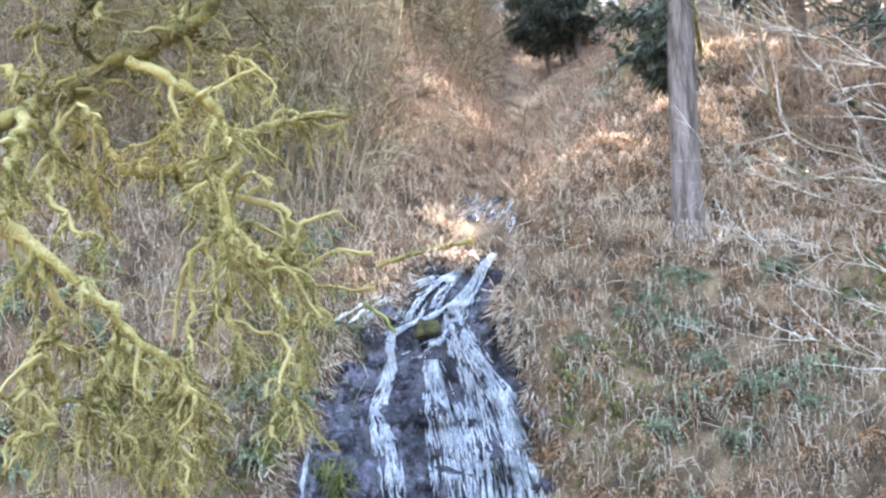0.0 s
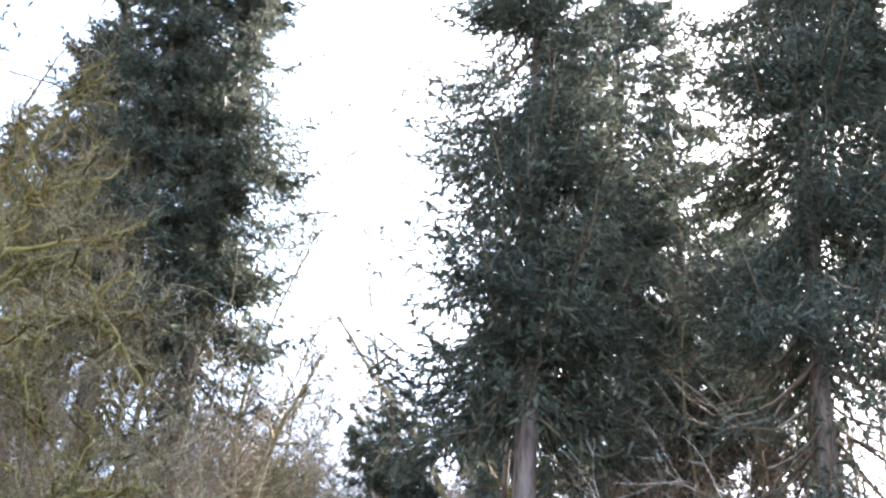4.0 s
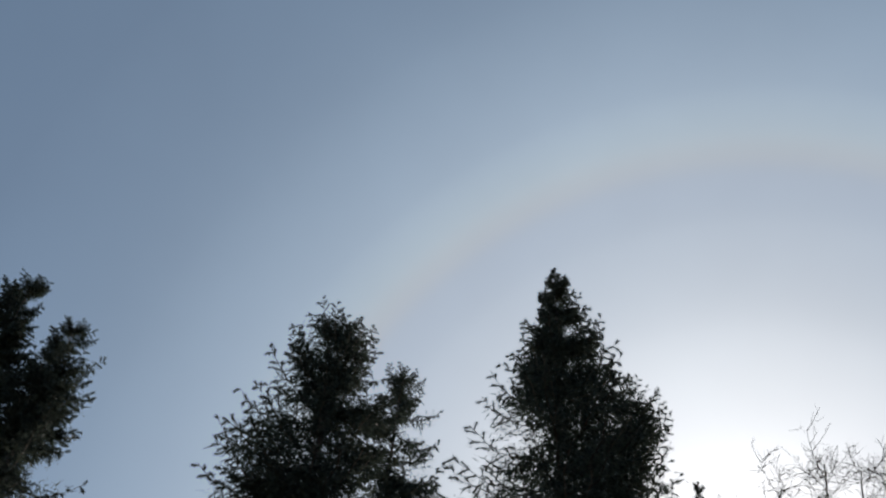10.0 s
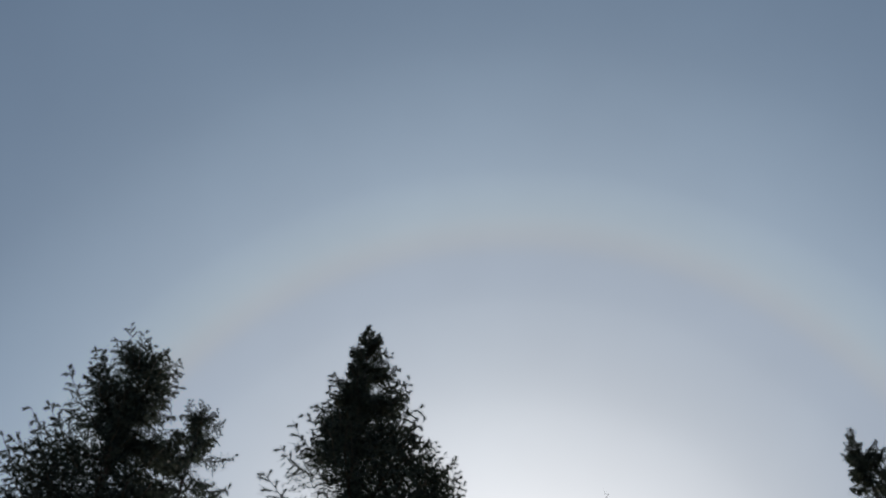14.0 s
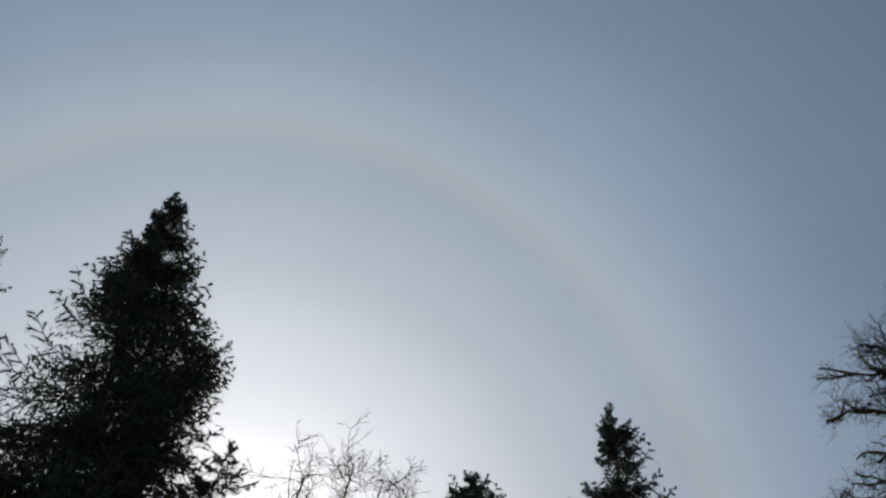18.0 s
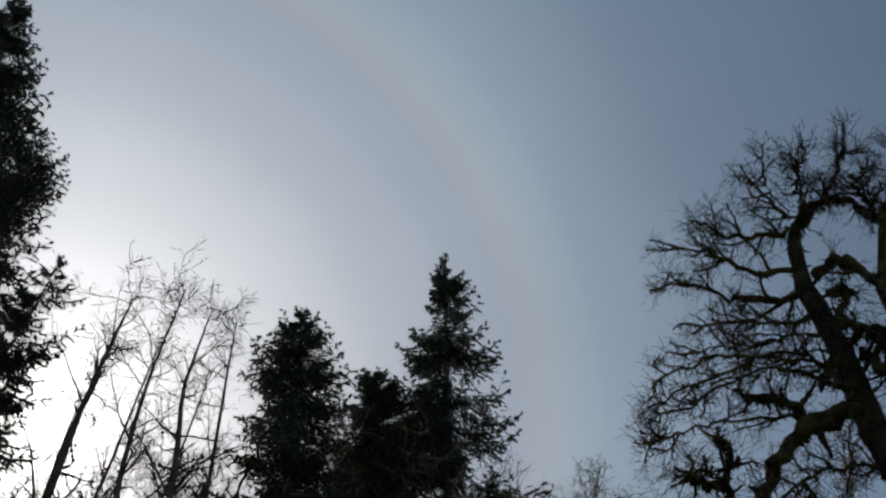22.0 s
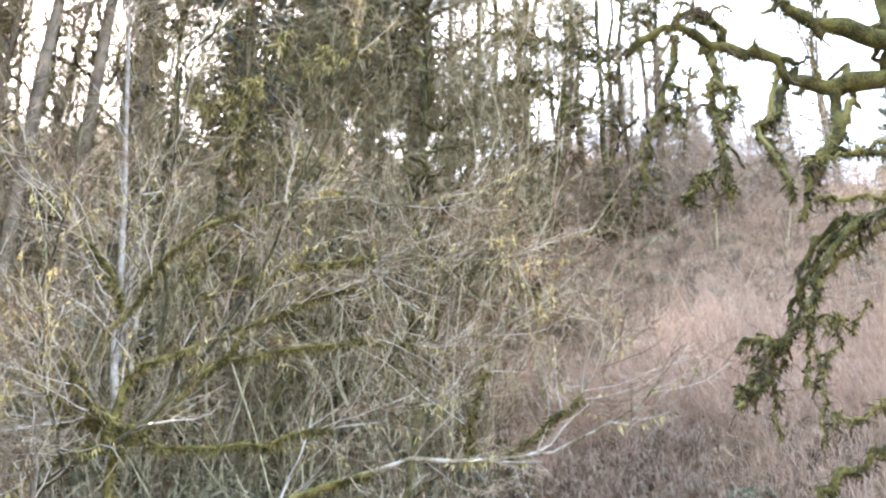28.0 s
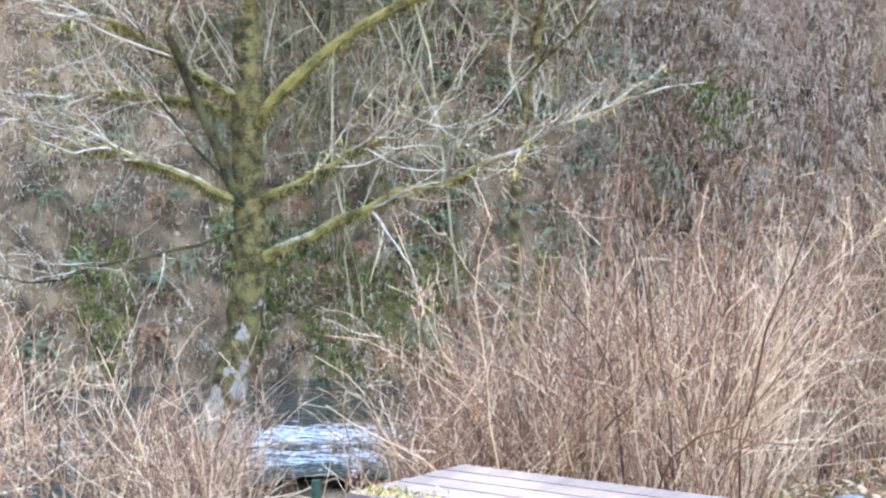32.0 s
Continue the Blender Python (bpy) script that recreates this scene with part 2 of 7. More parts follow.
def tubes(paths, radii, sides=4):
    """Tapered tubes along paths (B, n, 3) with radii (B, n)."""
    B, n, _ = paths.shape
    tan = norm(np.gradient(paths, axis=1))
    ref = np.where(np.abs(tan[:, :1, 2:3]) > 0.8, np.array([1.0, 0, 0]), np.array([0, 0, 1.0]))
    u = norm(np.cross(tan, np.broadcast_to(ref, tan.shape)))
    v = np.cross(tan, u)
    a = np.arange(sides) * 2 * np.pi / sides
    ring = u[:, :, None] * np.cos(a)[None, None, :, None] + v[:, :, None] * np.sin(a)[None, None, :, None]
    verts = paths[:, :, None] + ring * radii[:, :, None, None]
    idx = np.arange(B * n * sides).reshape(B, n, sides)
    nxt = np.roll(idx, -1, axis=2)
    faces = np.stack([idx[:, :-1], nxt[:, :-1], nxt[:, 1:], idx[:, 1:]], axis=-1).reshape(-1, 4)
    return verts.reshape(-1, 3), faces


def strips(paths, radii):
    """Narrow flat twigs along paths, for the finest growth."""
    B, n, _ = paths.shape
    tan = norm(np.gradient(paths, axis=1))
    u = norm(np.cross(tan, np.broadcast_to(rng.normal(size=(B, 1, 3)), tan.shape))) * radii[:, :, None] * 1.15
    verts = np.stack([paths - u, paths + u], 2)
    idx = np.arange(B * n * 2).reshape(B, n, 2)
    faces = np.stack([idx[:, :-1, 0], idx[:, :-1, 1], idx[:, 1:, 1], idx[:, 1:, 0]], -1).reshape(-1, 4)
    return verts.reshape(-1, 3), faces


def spikes(paths, radii):
    """Straight tapering twigs from each path's start to its end, two triangles each."""
    way = paths[:, -1] - paths[:, 0]
    length = np.linalg.norm(way, axis=1)
    return blades(paths[:, 0], norm(way), length, radii[:, 0] * 2.4)


def join(items):
    vs, fs, o = [], [], 0
    for v, f in items:
        vs.append(v), fs.append(f + o)
        o += len(v)
    return np.concatenate(vs), np.concatenate(fs)


def along(paths, which, s):
    n = paths.shape[1]
    p = s * (n - 1)
    i = np.minimum(p.astype(int), n - 2)
    f = (p - i)[:, None]
    a, b = paths[which, i], paths[which, i + 1]
    return a * (1 - f) + b * f, norm(b - a), i


def grow(paths, radii, per, length, angle, n=5, lift=0.0, wiggle=0.25, s0=0.15, s1=1.0, ratio=0.55, taper=0.25, flat=0.0, fade=0.5, rmin=0.004):
    """Side shoots of the given branches: (paths, radii)."""
    B = paths.shape[0]
    C = B * per
    which = np.repeat(np.arange(B), per)
    s = rng.uniform(s0, s1, C)
    start, tan, i = along(paths, which, s)
    side = rng.normal(size=(C, 3))
    side[:, 2] *= 1 - flat
    side = norm(side - tan * (side * tan).sum(1, keepdims=True))
    ang = np.radians(rng.uniform(*angle, C))[:, None]
    d = norm(tan * np.cos(ang) + side * np.sin(ang))
    L = rng.uniform(*length, C) * (1 - fade * s)
    out = np.empty((C, n, 3))
    out[:, 0] = start
    for k in range(1, n):
        d = norm(d + rng.normal(scale=wiggle, size=(C, 3)) + np.array([0, 0, lift]))
        out[:, k] = out[:, k - 1] + d * (L / (n - 1))[:, None]
    r0 = np.maximum(radii[which, i] * ratio, rmin)
    rad = r0[:, None] * np.linspace(1, taper, n)[None]
    return out, np.maximum(rad, rmin * 0.6)


def curve(points, n=12, wob=0.0):
    """A smooth path (1, n, 3) through a few control points."""
    p = np.asarray(points, float)
    t = np.linspace(0, len(p) - 1, n)
    q = np.empty((n, 3))
    for k, x in enumerate(t):
        i = min(int(x), len(p) - 2)
        f = x - i
        p0, p1, p2, p3 = p[max(i - 1, 0)], p[i], p[i + 1], p[min(i + 2, len(p) - 1)]
        q[k] = 0.5 * (2 * p1 + (p2 - p0) * f + (2 * p0 - 5 * p1 + 4 * p2 - p3) * f * f + (3 * p1 - p0 - 3 * p2 + p3) * f ** 3)
    if wob:
        q[1:] += rng.normal(scale=wob, size=(n - 1, 3))
    return q[None]


def blades(base, way, length, width, up=None):
    """Thin kite-shaped leaves (two triangles each) from base along way."""
    N = len(base)
    side = norm(np.cross(way, rng.normal(size=(N, 3)) if up is None else up))
    L, W = np.asarray(length).reshape(-1, 1), np.asarray(width).reshape(-1, 1)
    mid = base + way * L * 0.45
    v = np.stack([base, mid - side * W / 2, base + way * L, mid + side * W / 2], axis=1).reshape(-1, 3)
    return v, np.arange(N * 4).reshape(N, 4)


def needles3(base, way, length, width):
    """Slim single-triangle needle sprays."""
    N = len(base)
    side = norm(np.cross(way, rng.normal(size=(N, 3)))) * (np.asarray(width) / 2).reshape(-1, 1)
    v = np.stack([base - side, base + side, base + way * np.asarray(length).reshape(-1, 1)], axis=1).reshape(-1, 3)
    return v, np.arange(N * 3).reshape(N, 3)


def polar(az, el, d):
    """A point d metres away (level distance) in the direction az, el from the eye."""
    a = radians(az)
    return np.array([d * math.sin(a), d * math.cos(a), EYE[2] + d * math.tan(radians(el))])


# ---- the ground ----
SHORE_AZ = [-180, -60, -25, 0, 20, 50, 62, 75, 90, 130, 180]
SHORE_R = [60, 30, 25, 25, 27, 34, 33, 26, 22, 30, 60]
HILL_S = [-60, 0, 0.5, 1.8, 3.4, 7, 15, 30, 60, 110, 400, 2000]
HILL_Z = [0, 0, 1.4, 5.6, 9.2, 12.2, 18, 27, 40, 47, 50, 55]


def vnoise(x, y, z=0.0, seed=0):
    """Smooth value noise in 0..1 on arrays."""
    x, y, z = np.broadcast_arrays(np.asarray(x, float), np.asarray(y, float), np.asarray(z, float))
    i, j, k = np.floor(x).astype(np.int64), np.floor(y).astype(np.int64), np.floor(z).astype(np.int64)
    u, v, w = x - i, y - j, z - k
    u, v, w = u * u * (3 - 2 * u), v * v * (3 - 2 * v), w * w * (3 - 2 * w)

    def h(a, b, c):
        n = (a * 374761393 + b * 668265263 + c * 2147483647 + seed * 974711) & 0x7FFFFFFF
        n = ((n ^ (n >> 13)) * 1274126177) & 0x7FFFFFFF
        return ((n ^ (n >> 16)) & 0xFFFF) / 65535.0

    out = 0
    for da, wa in ((0, 1 - u), (1, u)):
        for db, wb in ((0, 1 - v), (1, v)):
            for dc, wc in ((0, 1 - w), (1, w)):
                out = out + wa * wb * wc * h(i + da, j + db, k + dc)
    return out


def ground_z(x, y):
    """Height of the ground: a flat bank, the creek bed and the steep far hillside."""
    x, y = np.asarray(x, float), np.asarray(y, float)
    r, az = np.hypot(x, y), np.degrees(np.arctan2(x, y))
    s = r - np.interp(az, SHORE_AZ, SHORE_R)
    wet = np.interp(az, [-180, -120, -60, 62, 76, 110, 180], [0, 0, 1, 1, 0.35, 0.0, 0])
    near = np.interp(r, [0, 6, 8, 12, 18], [0.0, 0.0, -0.1, -0.95, -2.5]) * wet
    steep = np.interp(az, [-180, -90, -30, 20, 45, 58, 68, 80, 100, 180], [0.2, 0.6, 1, 0.95, 1.15, 1.2, 1.2, 1.0, 0.7, 0.2])
    steep = steep * (1 + 0.10 * np.clip((s - 12) / 30, 0, 1) * np.interp(az, [30, 38, 56, 63], [0, 1, 1, 0]))
    z = near + np.where(s > 0, np.interp(s, HILL_S, HILL_Z) * steep, 0)
    # the gully that feeds the falls
    mid = 1.0 + np.interp(s, [0, 4, 10, 30, 60], [-2.6, 0.2, 2.0, 4.0, 4.0])
    wide = np.interp(s, [0, 4, 30, 60], [7.5, 3.2, 4.5, 6.0])
    deep = np.interp(s, [0, 1, 2.5, 4, 10, 30, 60, 90], [0.8, 2.8, 2.2, 1.1, 2.2, 5.0, 3.5, 1.0])
    z = z - np.where(s > 0, deep * np.exp(-((az - mid) / wide) ** 2), 0)
    lump = (vnoise(x * 0.28, y * 0.28, 0, 3) - 0.5) * 1.5 + (vnoise(x * 0.9, y * 0.9, 0, 4) - 0.5) * 0.7 + (vnoise(x * 2.6, y * 2.6, 0, 5) - 0.5) * 0.25
    far = np.clip((r - 16) / 12, 0, 1)
    return z + lump * (far * 0.9 + 0.06)


def build_ground():
    az = np.concatenate([np.arange(-180, -30, 5.0), np.arange(-30, 100, 0.6), np.arange(100, 180, 5.0)])
    r = np.concatenate([[0.01], np.arange(0.3, 20, 0.6), np.arange(20, 46, 0.35), np.geomspace(46, 3000, 60)])
    A, Rr = np.meshgrid(np.radians(az), r, indexing="ij")
    X, Y = Rr * np.sin(A), Rr * np.cos(A)
    V = np.stack([X, Y, ground_z(X, Y)], -1)
    na, nr = len(az), len(r)
    idx = np.arange(na * nr).reshape(na, nr)
    nx = np.roll(idx, -1, axis=0)
    F = np.stack([idx[:, :-1], idx[:, 1:], nx[:, 1:], nx[:, :-1]], -1).reshape(-1, 4)
    ob = new("ground", mesh_of("ground", V.reshape(-1, 3), F, M_SOIL))
    tagged(ob, "brown leaf-littered earth bank and steep hillside", "ground", kind="structure")


build_ground()


def build_creek():
    az, f = np.linspace(-60, 110, 120), np.linspace(0, 1, 16)
    rs = np.interp(az, SHORE_AZ, SHORE_R)
    r = (rs - 14)[:, None] * (1 - f) + (rs + 1.2)[:, None] * f
    a = np.radians(az)[:, None]
    V = np.stack([r * np.sin(a), r * np.cos(a), np.full_like(r, -2.0)], -1)
    idx = np.arange(r.size).reshape(r.shape)
    F = np.stack([idx[:-1, :-1], idx[:-1, 1:], idx[1:, 1:], idx[1:, :-1]], -1).reshape(-1, 4)
    tagged(new("creek", mesh_of("creek", V.reshape(-1, 3), F, M_CREEK)), "dark rippling creek at the hill's foot", "creek", kind="structure")


build_creek()


# ---- conifers ----
def conifer_mesh(trunk, trunk_r, reach, right, base, limbs, twigs, sprigs, size=0.2, droop=0.3, whorl=0.55, open_=0.0, fill=40, dead=1.1, gap=0.35, skirt=None, up=0.8, thin=0.75):
    """Trunk, branchwood and crown meshes. trunk: (1, n, 3) path; reach: depth under the tip, then bough length to either side; right: level unit vector;
    base: bare height below the crown; gap: how unevenly long the boughs are; skirt: low boughs as count, heights and lengths."""
    q, n = trunk[0], trunk.shape[1]
    z = np.linspace(q[0, 2], q[-1, 2], n)
    trunk = np.stack([np.interp(z, q[:, 2], q[:, 0]), np.interp(z, q[:, 2], q[:, 1]), z], -1)[None]
    tr = trunk_r * np.linspace(1.0, 0.0, n)[None] ** 0.8 + 0.015
    tr[0, 0] *= 1.25
    top, foot_z = trunk[0, -1, 2], trunk[0, 0, 2]
    height = top
    f = rng.uniform(0.002, 1, limbs) ** 0.95
    h = height - f * (height - base)
    # boughs gather in uneven whorls
    h = h + (np.round(h / whorl) * whorl - h) * 0.75
    az = rng.uniform(0, 2 * np.pi, limbs)
    out = np.stack([np.sin(az), np.cos(az), np.zeros(limbs)], -1)
    side_w = (out @ right + 1) / 2
    dep = np.maximum(height - h, 0)
    D = [q[0] for q in reach]
    L = np.interp(dep, D, [q[1] for q in reach]) * (1 - side_w) + np.interp(dep, D, [q[2] for q in reach]) * side_w
    ragged = vnoise(h * 1.1, az * 1.3, 0.5, 11 + limbs)
    L = L * (1.06 - gap + 1.6 * gap * ragged) * rng.uniform(0.85, 1.1, limbs)
    if skirt:
        n0, h0, h1, q0, q1 = skirt
        h[:n0], L[:n0], f[:n0] = rng.uniform(h0, h1, n0), rng.uniform(q0, q1, n0), 0.9
        out[:n0] = norm(out[:n0] * np.array([1, 1, 0]) - right * 0.9)
    pos, _, _ = along(trunk, np.zeros(limbs, int), np.clip((h - foot_z) / (top - foot_z), 0, 0.999))
    m = 7
    P = np.empty((limbs, m, 3))
    rise = up * np.clip(1 - f / 0.35, 0, 1) + rng.uniform(-0.08, 0.22, limbs) - droop * np.clip(f * 1.6, 0, 1)
    sag = 0.18 + 0.22 * np.clip(f * 1.5, 0, 1)
    rise = np.minimum(rise, 0.7 * dep / np.maximum(L, 0.05) - 0.1)
    for k in range(m):
        q = k / (m - 1)
        P[:, k] = pos + out * (L * q)[:, None]
        P[:, k, 2] += L * (rise * q - sag * np.sin(q * 2.5) + 0.55 * sag * q ** 3)
    P[:, 1:] += rng.normal(scale=0.022, size=(limbs, m - 1, 3)) * L[:, None, None]
    R = (0.008 + 0.011 * L)[:, None] * np.linspace(1, 0.25, m)[None]
    # flat feathered boughs: twigs in two ranks, shorter towards the tip
    C = limbs * twigs
    own = np.repeat(np.arange(limbs), twigs)
    q = (np.tile(np.arange(twigs), limbs) + rng.uniform(0.0, 1.0, C)) / twigs * 0.8 + 0.2
    start, tan, _ = along(P, own, np.minimum(q, 0.999))
    side = norm(np.cross(tan, np.array([0, 0, 1.0]))) * np.where(np.arange(C) % 2, 1, -1)[:, None]
    way = norm(tan * rng.uniform(0.5, 1.1, (C, 1)) + side * rng.uniform(0.5, 1.0, (C, 1)) + rng.normal(scale=0.16, size=(C, 3)))
    ln = (0.30 * L[own] * (1.02 - q) ** 0.7 + np.minimum(0.12, 0.25 * L[own])) * rng.uniform(0.55, 1.25, C)
    # some shoots die back and leave gaps for the sky
    ln = ln * np.where(vnoise(start[:, 0] * 0.9, start[:, 1] * 0.9, start[:, 2] * 1.5, 17) < open_, 0.25, 1.0)
    tw = np.empty((C, 4, 3))
    for k in range(4):
        tw[:, k] = start + way * (ln * k / 3)[:, None]
        tw[:, k, 2] -= ln * 0.30 * (k / 3) ** 2
    small = np.clip(0.55 + 2.2 * f, 0.55, 1)
    bare = (f > dead) & (rng.uniform(size=limbs) < 0.8)
    leafy = np.flatnonzero(~np.repeat(bare, twigs))
    w = np.repeat(leafy, int(sprigs * 3.4))
    w = w[rng.uniform(size=len(w)) < np.clip(L[own[w]] / 0.9, 0.3, 1)]
    N = len(w)
    b, t, _ = along(tw, w, np.minimum(rng.uniform(0.0, 1.0, N) ** 0.8, 0.999))
    d = norm(t * rng.uniform(0.5, 1.2, (N, 1)) + rng.normal(scale=0.42, size=(N, 3)) * np.array([1, 1, 0.7]) + np.array([0, 0, -0.2]))
    sz = size * small[own[w]] * (0.78 + 0.12 * f[own[w]]) * rng.uniform(0.45, 1.0, N)
    nb = needles3(b, d, sz, sz * rng.uniform(0.22, 0.36, N))
    # old foliage close about the stem
    w2 = np.repeat(np.flatnonzero(~bare), fill * 2)
    w2 = w2[rng.uniform(size=len(w2)) > thin * np.clip(f[w2] * 3 - 1.9, 0, 1)]
    w2 = w2[rng.uniform(size=len(w2)) < np.clip(L[w2] / 1.0 - 0.1, 0.05, 1)]
    N2 = len(w2)
    u2 = rng.uniform(0.05, 0.72, N2)
    b2, t2, _ = along(P, w2, u2)
    b2 = b2 + rng.normal(scale=0.11, size=(N2, 3)) * L[w2][:, None] * np.array([1, 1, 0.5])
    s2 = size * small[w2] * (0.95 + 0.7 * f[w2]) * rng.uniform(0.8, 1.6, N2)
    nb2 = needles3(b2, norm(t2 * 0.6 + rng.normal(scale=0.6, size=(N2, 3)) + np.array([0, 0, -0.5])), s2, s2 * 0.17)
    N3 = 14
    b3, t3, _ = along(trunk, np.zeros(N3, int), rng.uniform(0.985, 0.999, N3))
    nb3 = needles3(b3, norm(t3 * 1.2 + rng.normal(scale=0.5, size=(N3, 3))), rng.uniform(0.4, 0.8, N3) * size, np.full(N3, size * 0.2))
    return (mesh_of("trunk", *tubes(trunk, tr, 12), M_FIRBARK), mesh_of("branchwood", *join([tubes(P, R, 4), strips(tw[::4], np.full((len(tw[::4]), 4), 0.006))]), M_DARKTWIG),
            mesh_of("needles", *join([nb, nb2, nb3]), M_NEEDLE, False))


def conifer(line, d, label, group="", trunk_r=0.3, z=None, **shape):
    """A fir whose stem follows a line of bearings and elevations seen from the eye; the first bearing is its foot's."""
    az0, x, y = line[0][0], d * math.sin(radians(line[0][0])), d * math.cos(radians(line[0][0]))
    g = float(ground_z(x, y)) if z is None else z
    ob = empty("fir_tree", (x, y, g - 0.1), label, "tree", group)
    o = np.array(ob.location)
    stem = curve([(0, 0, -0.7)] + [polar(a, e, d) - o for a, e in line[1:]], 20, 0.012)
    right = np.array([math.cos(radians(az0)), -math.sin(radians(az0)), 0])
    tm, lm, nm = conifer_mesh(stem, trunk_r, right=right, **shape)
    part("trunk", tm, ob, "furrowed grey-brown bark trunk")
    part("branchwood", lm, ob, "bare dark limbs and twigs")
    part("crown", nm, ob, "drooping sprays of dark green needles")
    return ob


SLIM = [(0, 0.15, 0.15), (2, 1.0, 1.0), (4, 1.5, 1.5), (8, 2.2, 2.2), (14, 2.9, 2.9), (40, 3.3, 3.3)]
conifer([(11.0,), (11.5, 25), (12.0, 35), (12.3, 45), (12.4, 51.9)], 30.3, "tall Douglas fir standing above the waterfall bank", trunk_r=0.36, base=10.0, limbs=260, twigs=17, sprigs=15, fill=110, thin=0.55, whorl=0.9, size=0.21, gap=0.32, open_=0.22, droop=0.25,
        reach=[(0, 0.25, 0.3), (0.6, 0.8, 0.9), (1.4, 1.35, 1.3), (3, 2.0, 1.8), (5.5, 2.8, 2.5), (7.2, 3.5, 2.7), (10, 3.4, 2.9), (12.1, 4.6, 3.2), (14.6, 4.1, 3.4), (18.7, 4.6, 3.6), (26, 4.6, 3.6)], skirt=(9, 4.4, 7.0, 1.4, 2.6))
conifer([(16.4,), (16.6, 30), (16.9, 42), (17.0, 50.0)], 38.0, "slimmer fir growing close beside a taller fir", trunk_r=0.26, base=4.5, limbs=210, twigs=14, sprigs=17, fill=100, size=0.23, gap=0.26, open_=0.15,
        reach=[(0, 0.35, 0.4), (0.6, 0.8, 0.8), (1.4, 1.2, 1.25), (3.5, 1.9, 2.0), (5.5, 2.2, 2.1), (8, 2.4, 2.5), (10, 2.3, 2.8), (13, 2.5, 3.0), (30, 2.8, 3.0)])
conifer([(25.2,), (25.5, 23), (26.6, 36.4), (27.8, 48), (27.7, 55.1)], 29.5, "pointed tall fir with open upper limbs", trunk_r=0.33, base=9, limbs=370, twigs=16, sprigs=18, fill=130, size=0.19, gap=0.2, open_=0.12, droop=0.28, up=0.5,
        reach=[(0, 0.04, 0.05), (1.0, 0.3, 0.35), (2.0, 0.6, 0.75), (4.5, 1.15, 1.4), (6.5, 1.75, 2.0), (8.5, 2.4, 2.5), (11.3, 3.7, 3.1), (15, 4.1, 3.3), (20, 4.2, 3.8), (40, 4.6, 4.2)], dead=0.74)
conifer([(30.2,), (30.7, 40), (31.5, 46), (32.3, 50.2)], 31.0, "shaggy fir against the bright sky", trunk_r=0.25, base=7, limbs=260, twigs=14, sprigs=15, fill=120, size=0.19, gap=0.28, open_=0.25,
        reach=[(0, 0.2, 0.2), (1.3, 0.8, 0.65), (3.4, 1.5, 1.85), (5.2, 1.9, 2.3), (8, 2.4, 2.5), (14, 2.8, 2.6), (40, 3.2, 3.0)], dead=0.62)
conifer([(34.0,), (34.6, 38), (35.4, 42.3), (36.0, 45.2)], 33.0, "small narrow fir against the bright sky", trunk_r=0.17, base=4, limbs=220, twigs=14, sprigs=20, fill=90, size=0.19, gap=0.32, open_=0.25,
        reach=[(0, 0.1, 0.12), (0.9, 0.45, 0.55), (1.9, 0.7, 1.5), (4.4, 1.0, 1.7), (9, 1.6, 1.9), (30, 2.0, 2.0)], dead=0.7)
conifer([(-9.6,), (-9.6, 30), (-8.9, 41.8), (-8.1, 49.2)], 33.0, "tall dark fir with a double neighbour", trunk_r=0.32, base=7, limbs=250, twigs=15, sprigs=16, fill=130, size=0.21, gap=0.34, open_=0.2,
        reach=[(0, 0.3, 0.35), (1, 0.75, 0.75), (2.3, 1.3, 0.9), (5, 1.8, 1.4), (8, 2.2, 1.9), (12, 2.8, 2.4), (20, 3.6, 3.2), (40, 4.0, 3.6)], dead=0.86)
conifer([(-5.4,), (-5.2, 34), (-4.8, 43), (-4.6, 48.3)], 34.5, "tall dark fir crowding a larger fir", trunk_r=0.3, base=6, limbs=200, twigs=14, sprigs=14, fill=130, size=0.21, gap=0.36, open_=0.2,
        reach=[(0, 0.4, 0.45), (1, 0.8, 0.9), (2, 1.0, 1.45), (4, 1.2, 1.75), (5.7, 1.4, 1.7), (8, 1.9, 3.0), (10, 2.3, 3.9), (13, 2.8, 3.7), (16, 3.0, 3.0), (40, 3.2, 2.8)], dead=0.85)
conifer([(-13.2,), (-12.6, 30), (-12.0, 43.6)], 34.5, "lower dark fir in a cluster of firs", trunk_r=0.26, base=6, limbs=200, twigs=13, sprigs=14, fill=80, size=0.22, gap=0.36, open_=0.25, reach=[(0, 0.3, 0.3), (1.5, 1.1, 0.9), (4, 1.7, 1.6), (8, 2.3, 2.3), (40, 3.2, 3.2)], dead=0.7)
conifer([(-25.6,), (-25.5, 30), (-25.2, 58.0)], 27.0, "fir at the edge of the sky gap", trunk_r=0.3, base=9, limbs=200, twigs=14, sprigs=13, fill=64, size=0.2, gap=0.36, open_=0.25, reach=[(0, 0.1, 0.1), (3, 1.0, 1.0), (7, 1.9, 1.9), (13, 3.0, 3.0), (40, 4.0, 4.0)])
conifer([(52.2,), (51.5, 37), (50.9, 45.2)], 39.0, "fir with a rounded crown among bare trees", trunk_r=0.3, base=12, limbs=220, twigs=14, sprigs=14, fill=92, size=0.23, gap=0.24, open_=0.25,
        reach=[(0, 0.05, 0.06), (0.8, 0.5, 0.5), (1.8, 1.05, 1.1), (3.2, 1.7, 1.9), (5.2, 2.3, 2.6), (8, 2.7, 2.7), (14, 3.2, 3.0), (40, 3.4, 3.2)], dead=0.6)
